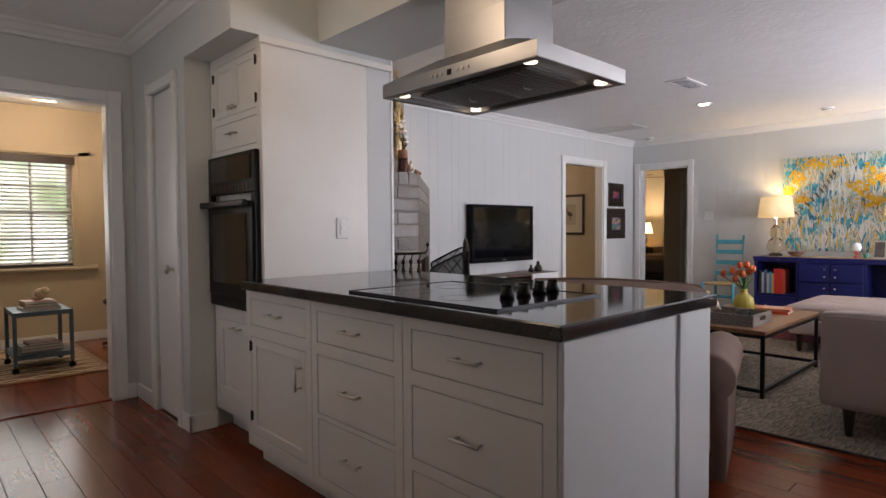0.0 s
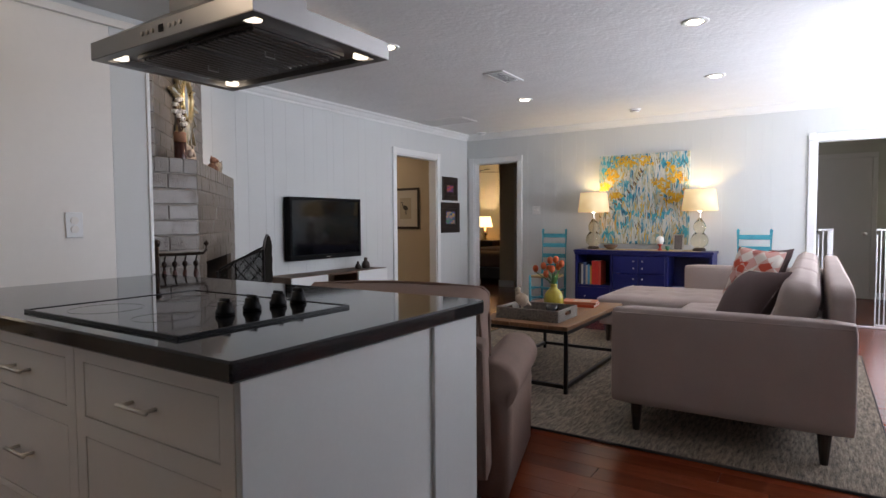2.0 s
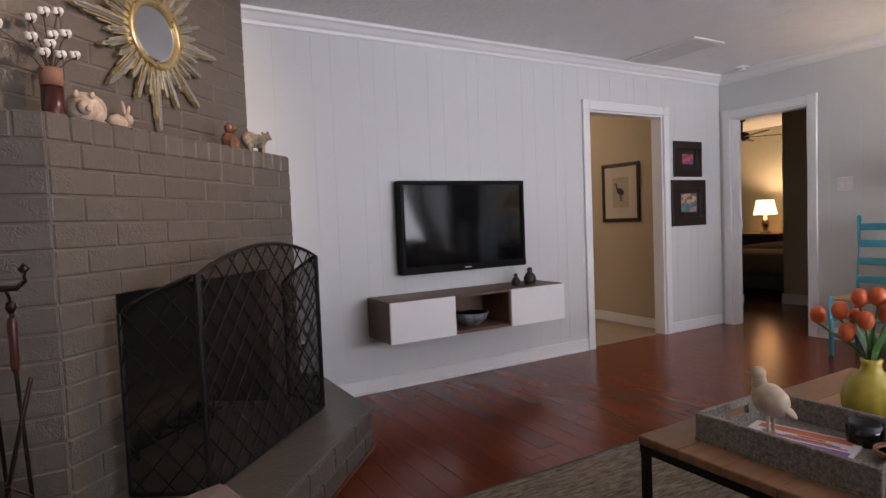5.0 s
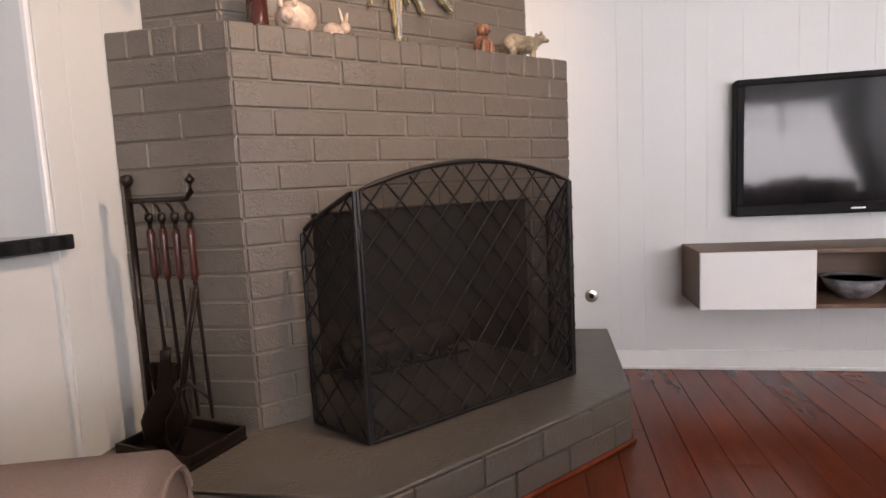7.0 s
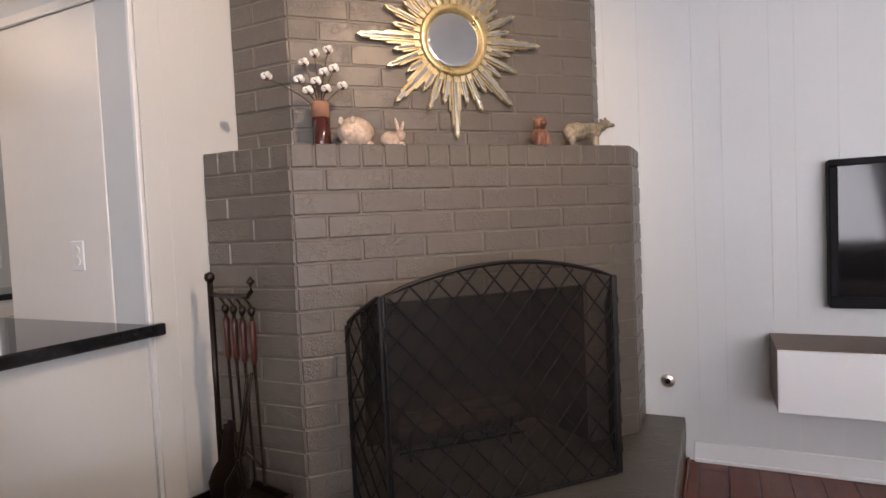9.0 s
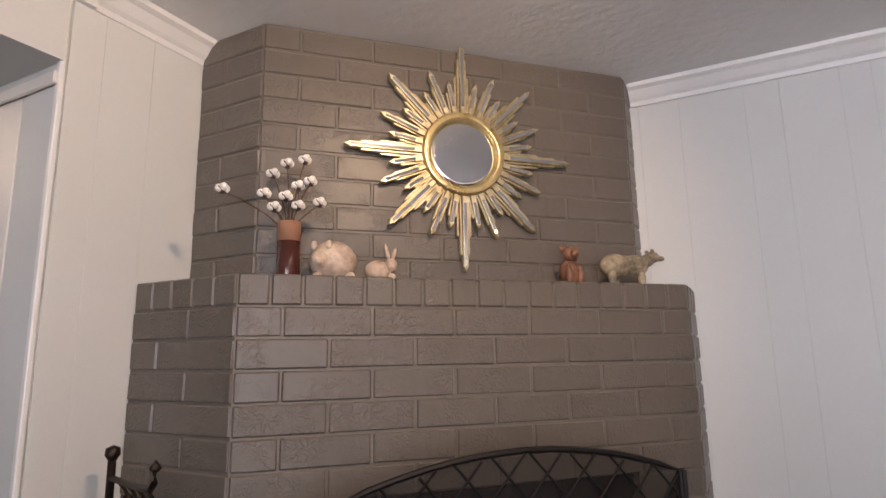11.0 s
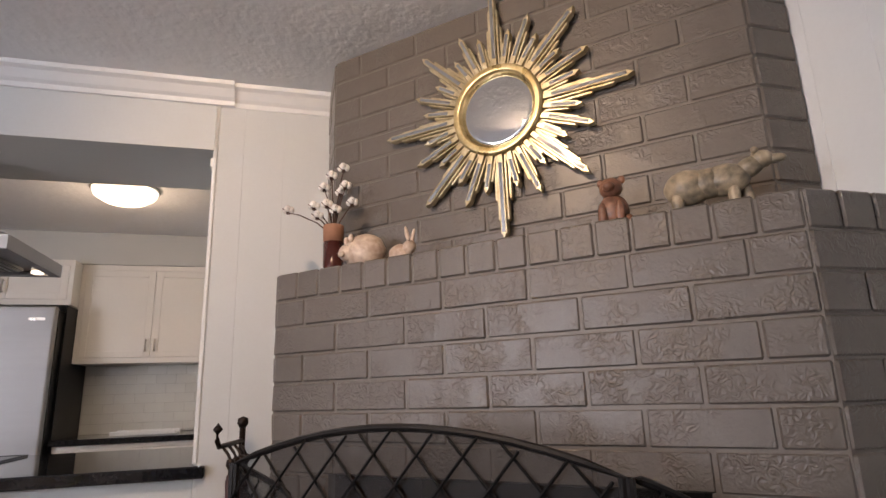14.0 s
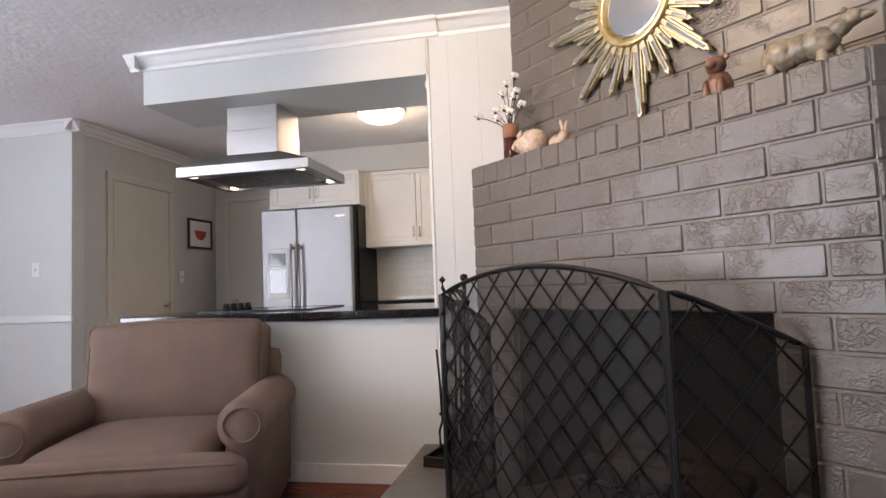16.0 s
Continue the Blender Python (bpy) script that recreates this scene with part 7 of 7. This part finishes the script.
for x in (-0.195, 0.195):
    for y in (-0.255, 0.255):
        part("leg", solid(x - 0.014, x + 0.014, y - 0.014, y + 0.014, 0.06, 0.50, 0.002), BLUEM, crt)
        cst = part("caster", merged([moved(lathe([(0.024, -0.01), (0.027, 0), (0.024, 0.01)], 16), pose(x, y, 0.027, 90, 0, 0)), tube([(x, y, 0.03), (x, y, 0.062)], 0.007, 8)]), BLACKPL, crt)
for bx, by, z, c, w in ((1.36, 6.45, 0.509, (0.55, 0.52, 0.46), 0.14), (1.36, 6.44, 0.536, (0.12, 0.09, 0.06), 0.12), (1.35, 6.44, 0.560, (0.28, 0.10, 0.07), 0.11), (1.36, 6.47, 0.160, (0.20, 0.16, 0.14), 0.15), (1.36, 6.46, 0.186, (0.28, 0.25, 0.24), 0.145), (1.37, 6.46, 0.212, (0.16, 0.03, 0.03), 0.11)):
    bk = thing("book", (bx, by, z), "old book in the stack on the blue cart", "book", "books on the cart", turn=4)
    part("cover", merged([solid(-w, w, -0.10, 0.10, 0, 0.003), solid(-w, w, -0.10, 0.10, 0.021, 0.024), solid(-w, -w + 0.003, -0.10, 0.10, 0.003, 0.021)]), book_mat(c), bk)
    part("pages", solid(-w + 0.004, w - 0.003, -0.097, 0.097, 0.0032, 0.0208), book_mat((0.62, 0.58, 0.5)), bk)
bu = plain("head_ornament", merged([blob(1.37, 6.44, 0.635, 0.045, 0.04, 0.05), blob(1.40, 6.42, 0.66, 0.035, 0.03, 0.03), blob(1.345, 6.45, 0.605, 0.04, 0.035, 0.022)]), CARVED, "cream plaster animal ornament on the books", "ornament", True)
oc2 = thing("office_chair", (2.22, 7.05, 0), "black moulded chair on a swivel base", "chair", turn=160)
part("seat", lathe([(0, 0.40), (0.2, 0.41), (0.25, 0.45), (0.24, 0.47), (0.18, 0.44), (0, 0.43)], 24), BLACKPL, oc2, "", True)
part("back", moved(lathe([(0, 0), (0.16, 0.01), (0.20, 0.04), (0.15, 0.03), (0, 0.02)], 24), pose(-0.20, 0, 0.60, 0, 70, 0)), BLACKPL, oc2, "", True)
part("stem", tube([(0, 0, 0.05), (0, 0, 0.41)], 0.02, 10), STEEL, oc2)
for t in range(0, 360, 90):
    part("foot", tube([(0, 0, 0.07), (0.26 * math.cos(radians(t)), 0.26 * math.sin(radians(t)), 0.02)], 0.014, 8), BLACKPL, oc2)
framed("office_picture", pose(2.62, 7.25, 1.42, 0, 0, -90), 0.5, 0.8, 0.03, 0.0, FRAMEB, FRAMEB, surface("dark_green_picture", (0.03, 0.04, 0.03), 0.5), "dark framed picture on the office wall")
setting("window_sill_office", solid(0.40, 2.05, OY - 0.07, OY + 0.02, 0.765, 0.80, 0.006), TAN, "painted window sill", "sill")
setting("window_reveal_office", merged([solid(1.90, 2.00, OY - 0.02, OY - 0.001, 0.80, 2.0), solid(0.40, 2.0, OY - 0.02, OY - 0.001, 1.96, 2.04)]), TAN, "painted window surround", "trim")
wo = thing("window_1", (0, 0, 0), "office window with white muntins", "window")
tagged(wo, kind="structure")
part("window_frame", merged([solid(0.55, 1.84, OY + 0.06, OY + 0.10, 0.80, 0.84), solid(0.55, 1.84, OY + 0.06, OY + 0.10, 1.88, 1.92), solid(0.55, 0.59, OY + 0.06, OY + 0.10, 0.84, 1.88), solid(1.80, 1.84, OY + 0.06, OY + 0.10, 0.84, 1.88), solid(0.59, 1.80, OY + 0.065, OY + 0.095, 1.34, 1.38)] + [solid(x - 0.01, x + 0.01, OY + 0.065, OY + 0.095, 0.84, 1.34) for x in (0.89, 1.19, 1.49)] + [solid(x - 0.01, x + 0.01, OY + 0.065, OY + 0.095, 1.38, 1.88) for x in (0.89, 1.19, 1.49)] + [solid(0.59, 1.80, OY + 0.067, OY + 0.093, z - 0.01, z + 0.01) for z in (1.09, 1.63)]), TRIM, wo)
pn = part("pane", solid(0.59, 1.80, OY + 0.079, OY + 0.083, 0.84, 1.88), CLEAR, wo, "clear window glass")
pn.visible_shadow = False
vb = thing("venetian_blind", (0, 0, 0), "white slatted blind with a dark wooden valance", "blind")
part("valance", solid(0.52, 1.86, OY - 0.045, OY - 0.004, 1.86, 1.94, 0.004), DARKWOOD, vb, "dark wooden valance")
for i in range(26):
    z = 0.845 + i * 0.0395
    part("slat", moved(solid(0.56, 1.83, -0.021, 0.021, -0.0014, 0.0014), pose(0, OY + 0.03, z, 22)), TRIM, vb)
for x in (0.75, 1.2, 1.65):
    part("ladder_cord", tube([(x, OY + 0.008, 0.82), (x, OY + 0.008, 1.87)], 0.0015, 4), TRIM, vb)
part("bottom_rail", solid(0.56, 1.83, OY + 0.01, OY + 0.05, 0.808, 0.83, 0.003), DARKWOOD, vb)

# ---- bedroom, entry and gate ----
nt_ = thing("bedside_table", (12.25, 6.62, 0), "dark wooden bedside table", "table")
part("top", solid(-0.25, 0.25, -0.3, 0.3, 0.72, 0.75, 0.005), DARKWOOD, nt_)
part("body", solid(-0.23, 0.23, -0.28, 0.28, 0.08, 0.72, 0.004), DARKWOOD, nt_)
for x in (-0.2, 0.2):
    for y in (-0.25, 0.25):
        part("foot", solid(x - 0.02, x + 0.02, y - 0.02, y + 0.02, 0, 0.08), DARKWOOD, nt_)
bl2 = thing("bedside_lamp", (12.2, 6.62, 0.75), "bedside lamp with a lit cream shade", "lamp")
part("base", lathe([(0.08, 0), (0.08, 0.02), (0.03, 0.05), (0.06, 0.12), (0.06, 0.18), (0.02, 0.25), (0.012, 0.32)], 20), MERCURY, bl2, "", True)
part("shade", lathe([(0.17, 0.29), (0.12, 0.52), (0.116, 0.52), (0.166, 0.29)], 28), glowing("lit_bedside_shade", (1.0, 0.72, 0.35), 2.5), bl2, "lit cream shade", True)
lamp_light("bedside_light", "POINT", pose(12.2, 6.62, 1.18), 42, WARM, 0.06)
bed = thing("bed", (11.6, 5.6, 0), "bed with a brown quilt", "bed")
part("mattress", cushion(-0.9, 0.9, -0.8, 0.8, 0.28, 0.58, 0.02, 8, round_=0.07), surface("tan_bedding", (0.22, 0.15, 0.11), 0.95), bed, "", True)
part("frame", solid(-0.92, 0.92, -0.82, 0.82, 0.08, 0.28, 0.01), DARKWOOD, bed)
part("quilt", cushion(-0.6, 0.92, -0.83, 0.83, 0.50, 0.62, 0.03, 10, round_=0.05), surface("brown_quilt", (0.09, 0.05, 0.045), 0.95, vary=0.2, scale=12), bed, "", True)
for x in (-0.85, 0.85):
    for y in (-0.75, 0.75):
        part("leg", solid(x - 0.03, x + 0.03, y - 0.03, y + 0.03, 0, 0.08), DARKWOOD, bed)
fan = thing("ceiling_fan", (11.2, 6.35, CZ - 0.02), "dark wooden ceiling fan at rest", "ceiling fan")
part("rod", lathe([(0.05, -0.001), (0.04, -0.05), (0.012, -0.06), (0.012, -0.22)], 16), BRONZE, fan, "", True)
part("motor", lathe([(0.04, -0.20), (0.10, -0.23), (0.10, -0.30), (0.04, -0.33), (0, -0.335)], 24), BRONZE, fan, "", True)
for t in range(20, 380, 72):
    part("blade", moved(solid(0.09, 0.62, -0.06, 0.06, -0.28, -0.27, 0.003), pose(0, 0, 0, 6, 0, t)), DARKWOOD, fan)
setting("bedroom_partition", solid(10.2, 10.32, 2.6, 5.22, 0, CZ - 0.03), TAN, "tan partition wall in the bedroom passage", "wall")
skirting("baseboard_partition", solid(10.183, 10.199, 2.6, 5.236, 0, 0.12, 0.003))
bdoor = thing("door_bedroom", (XF + 0.115, 4.795, 0), "white bedroom door swung open into the room", "door", turn=38)
tagged(bdoor, kind="structure")
part("slab", solid(0.0, 0.72, -0.0, 0.035, 0.008, 2.01, 0.002), TRIM, bdoor)
part("knob", moved(lathe([(0.026, 0), (0.011, 0.012), (0.011, 0.03), (0.026, 0.042), (0, 0.062)], 16), pose(0.65, 0, 0.95, 90, 0, 0)), NICKEL, bdoor, "round knob", True)
for z in (0.25, 1.0, 1.78):
    part("hinge", tube([(-0.006, -0.004, z - 0.045), (-0.006, -0.004, z + 0.045)], 0.007, 8), NICKEL, bdoor)
flat_door("door_linen", pose(10.198, 4.55, 0, 0, 0, -90), 0.62, 2.03, DOORW, "off-white door in the bedroom passage", 1)
flat_door("door_entry", pose(11.398, 0.19, 0, 0, 0, -90), 0.72, 2.05, DOORW, "off-white flush door beyond the gate", 1)
setting("wall_entry_return", solid(10.6, 11.4, -0.72, -0.60, 0, CZ - 0.02), OLIVE, "khaki wall return beyond the gate", "wall")
skirting("baseboard_entry", merged([solid(11.383, 11.398, -0.6, -0.25, 0, 0.10, 0.003), solid(10.6, 11.38, -0.598, -0.583, 0, 0.10, 0.003)]))
GATEM = surface("white_gate_enamel", (0.75, 0.76, 0.77), 0.35, vary=0.02, bump=0.02)
gt = thing("baby_gate", (0, 0, 0), "white metal safety gate standing open in the doorway", "gate")
GX = XF + 0.05
for y0, y1 in ((0.33, 0.47), (-0.25, -0.05)):
    fm = part("gate_frame", merged([solid(GX - 0.012, GX + 0.012, y0, y0 + 0.045 if y0 > 0 else y0 + 0.025, 0.02, 1.06, 0.003), solid(GX - 0.012, GX + 0.012, y1 - 0.012, y1, 0.02, 1.0, 0.003), solid(GX - 0.012, GX + 0.012, y0, y1, 1.04, 1.062, 0.003), solid(GX - 0.012, GX + 0.012, y0, y1, 0.02, 0.045, 0.003)]), GATEM, gt)
    n = 2 if y0 > 0 else 4
    for i in range(n):
        yy = y0 + (y1 - y0) * (i + 1) / (n + 1)
        part("bar", tube([(GX, yy, 0.04), (GX, yy, 1.04)], 0.006, 8), GATEM, gt)
part("threshold_bar", solid(GX - 0.014, GX + 0.014, -0.60, 0.48, 0.001, 0.02, 0.003), GATEM, gt)
for y0 in (0.472, ):
    part("wall_cup", moved(lathe([(0.014, 0), (0.02, 0.02), (0.02, 0.026), (0, 0.026)], 14), pose(GX, y0, 1.03, -90, 0, 0)), BLACKPL, gt)
part("latch", solid(GX - 0.02, GX + 0.02, -0.27, -0.20, 1.045, 1.075, 0.006), BLACKPL, gt)

# ---- windows of the living room and the kitchen ----


def plain_window(name, axis, at, a0, a1, z0, z1, label, bays):
    ob = thing(name, (0, 0, 0), label, "window")
    tagged(ob, kind="structure")
    def b(p, q, lo, hi, t=0.03):
        return solid(p, q, at - t, at + t, lo, hi) if axis == "x" else solid(at - t, at + t, p, q, lo, hi)
    part("window_frame", merged([b(a0, a1, z0, z0 + 0.05), b(a0, a1, z1 - 0.05, z1), b(a0, a0 + 0.05, z0 + 0.05, z1 - 0.05), b(a1 - 0.05, a1, z0 + 0.05, z1 - 0.05)] + [b(a0 + (a1 - a0) * i / bays - 0.02, a0 + (a1 - a0) * i / bays + 0.02, z0 + 0.05, z1 - 0.05, 0.02) for i in range(1, bays)]), TRIM, ob)
    p = part("pane", b(a0 + 0.05, a1 - 0.05, z0 + 0.05, z1 - 0.05, 0.002), CLEAR, ob)
    p.visible_shadow = False


plain_window("window_2", "x", -1.64, 4.95, 6.55, 0.45, 2.1, "wide living room window", 3)
plain_window("window_3", "x", -1.64, 6.75, 8.35, 0.45, 2.1, "wide living room window", 2)
plain_window("window_4", "y", -0.22, 3.2, 4.3, 1.05, 2.0, "kitchen window", 2)
GRASS = surface("lawn", (0.05, 0.10, 0.025), 0.95, vary=0.4, scale=2, fine=40, bump=0.8)
setting("ground", merged([solid(-300, 300, -300, -1.75, -0.3, -0.2), solid(-300, 300, 9.6, 300, -0.3, -0.2), solid(-300, -1.6, -1.75, 9.6, -0.3, -0.2), solid(14.1, 300, -1.75, 9.6, -0.3, -0.2)]), GRASS, "lawn outside the house", "ground")
HEDGE = surface("hedge_leaves", (0.05, 0.10, 0.03), 0.9, vary=0.5, scale=6, fine=30, bump=1.0, depth=0.05)
LR = random.Random(3)


def hedge(name, x0, x1, y0, y1, n):
    bm = bmesh.new()
    for _ in range(n):
        c = Vector((LR.uniform(x0, x1), LR.uniform(y0, y1), LR.uniform(-0.2, 1.6) * LR.uniform(0.5, 1.3)))
        a, b = Vector((LR.gauss(0, 1), LR.gauss(0, 1), LR.gauss(0, 1))).normalized(), Vector((LR.gauss(0, 1), LR.gauss(0, 1), LR.gauss(0, 1))).normalized()
        s = LR.uniform(0.05, 0.11)
        bm.faces.new([bm.verts.new(c + a * s), bm.verts.new(c + b * s * 0.6), bm.verts.new(c - a * s), bm.verts.new(c - b * s * 0.6)])
    return tagged(mesh_object(name, bm, HEDGE), "green shrubs outside the window", "shrubs", kind="stuff")




def garden():
    m, nt, b = material("bright_garden_backdrop", 1.0)
    n, ln = nt.nodes, nt.links
    tc, no, rp = n.new("ShaderNodeTexCoord"), n.new("ShaderNodeTexNoise"), n.new("ShaderNodeValToRGB")
    no.inputs["Scale"].default_value, no.inputs["Detail"].default_value = 1.1, 5
    rp.color_ramp.elements[0].position, rp.color_ramp.elements[1].position = 0.35, 0.62
    rp.color_ramp.elements[0].color, rp.color_ramp.elements[1].color = (0.22, 0.34, 0.16, 1), (0.95, 1.0, 0.92, 1)
    ln.new(tc.outputs["Object"], no.inputs["Vector"])
    ln.new(no.outputs["Fac"], rp.inputs[0])
    ln.new(rp.outputs[0], b.inputs["Emission Color"])
    b.inputs["Base Color"].default_value = (0, 0, 0, 1)
    b.inputs["Emission Strength"].default_value = 1.6
    return m


setting("backdrop", solid(-6, 10, 15, 15.1, -0.2, 7), garden(), "bright blurred garden seen through the office window", "backdrop")

# ---- vertical boards on the walls ----
WR = random.Random(9)


def boards(parent_name, axis, face, out, a0, a1, holes, label, mat, z1=None):
    """Grooved panelling: boards of mixed width, 7 mm thick, with a V joint."""
    ob = tagged(new(parent_name), label, "panelling", kind="structure")
    z1 = z1 or CZ - 0.002
    pattern = (0.10, 0.165, 0.245, 0.125, 0.20)
    a, i = a0, 0
    f0, f1 = sorted((face, face - out * 0.0075))
    while a < a1 - 0.01:
        b = min(a1, a + pattern[i % 5])
        i += 1
        spans = [(a, b, 0.0, z1)]
        for h0, h1, top in holes:
            nxt = []
            for p, q, lo, hi in spans:
                if q <= h0 or p >= h1 or lo >= top:
                    nxt.append((p, q, lo, hi))
                    continue
                if p < h0:
                    nxt.append((p, h0, lo, hi))
                if q > h1:
                    nxt.append((h1, q, lo, hi))
                nxt.append((max(p, h0), min(q, h1), top, hi))
            spans = nxt
        for p, q, lo, hi in spans:
            if q - p > 0.008:
                bm = solid(p + 0.0002, q - 0.0002, f0, f1, lo, hi, 0.0007) if axis == "x" else solid(f0, f1, p + 0.0002, q - 0.0002, lo, hi, 0.0007)
                part("board", bm, mat, ob)
        a = b
    return ob


boards("panelling_north", "x", YT, -1, 3.96, XF, [(6.84, 7.76, 2.03)], "pale grey grooved board panelling", WALL)
boards("panelling_east", "y", XF, -1, -1.58, YT, [(-0.62, 0.50, 2.03), (4.10, 4.82, 2.03)], "pale grey grooved board panelling", WALL)
boards("panelling_pier", "y", XP + 0.0075, 1, 3.305, 3.78, [], "pale grooved board panelling", WALL)

# ---- floor boards ----
PW, PL = 0.125, 1.25
fl = tagged(new("floor"), "glossy red-brown wooden floor boards", "floor", kind="structure")
FR = random.Random(7)
near, rest = [], []
ix = 0
x = -0.16
while x < XF + 0.1:
    y = -1.7 - FR.random() * PL
    while y < YT + 0.06:
        y1 = y + PL * (0.75 + 0.5 * FR.random())
        a, b = max(y, -1.58), min(y1, YT + 0.06)
        if b - a > 0.05 and x + PW < XF + 0.12:
            mid = (x + PW / 2, (a + b) / 2)
            hit = (2.7 < mid[0] < 7.0 and 2.2 < mid[1] < 5.0) or (0.0 < mid[0] < 1.8 and 2.0 < mid[1] < 5.0) or (2.6 < mid[0] < 4.6 and -0.6 < mid[1] <= 2.2)
            (near if hit else rest).append((x, a, b))
        y = y1
    x += PW
near, rest = near[:300], rest + near[300:]


def board(x, a, b):
    return solid(x + 0.0008, x + PW - 0.0008, a + 0.0008, b - 0.0008, -0.012, 0.0, 0.0012)


for x, a, b in near:
    o = mesh_object("board", board(x, a, b), FLOORWOOD)
    o.parent = fl
others = part("far_boards", merged([board(*r) for r in rest]), FLOORWOOD, fl)
tagged(others, kind="stuff")
for i in range(22):
    part("office_board", solid(-0.4 + i * 0.14, -0.2616 + i * 0.14, YT + 0.0605, OY, -0.012, 0.0, 0.0012), FLOORWOOD, fl)
for i in range(28):
    part("bedroom_board", solid(XF + 0.121 + i * 0.14, XF + 0.2595 + i * 0.14, -1.6, 7.6, -0.012, 0.0, 0.0012), FLOORWOOD, fl)
setting("threshold_office", solid(0.6, 1.59, YT + 0.03, YT + 0.075, 0.0005, 0.008, 0.003), FLOORWOOD, "wooden threshold strip", "trim")
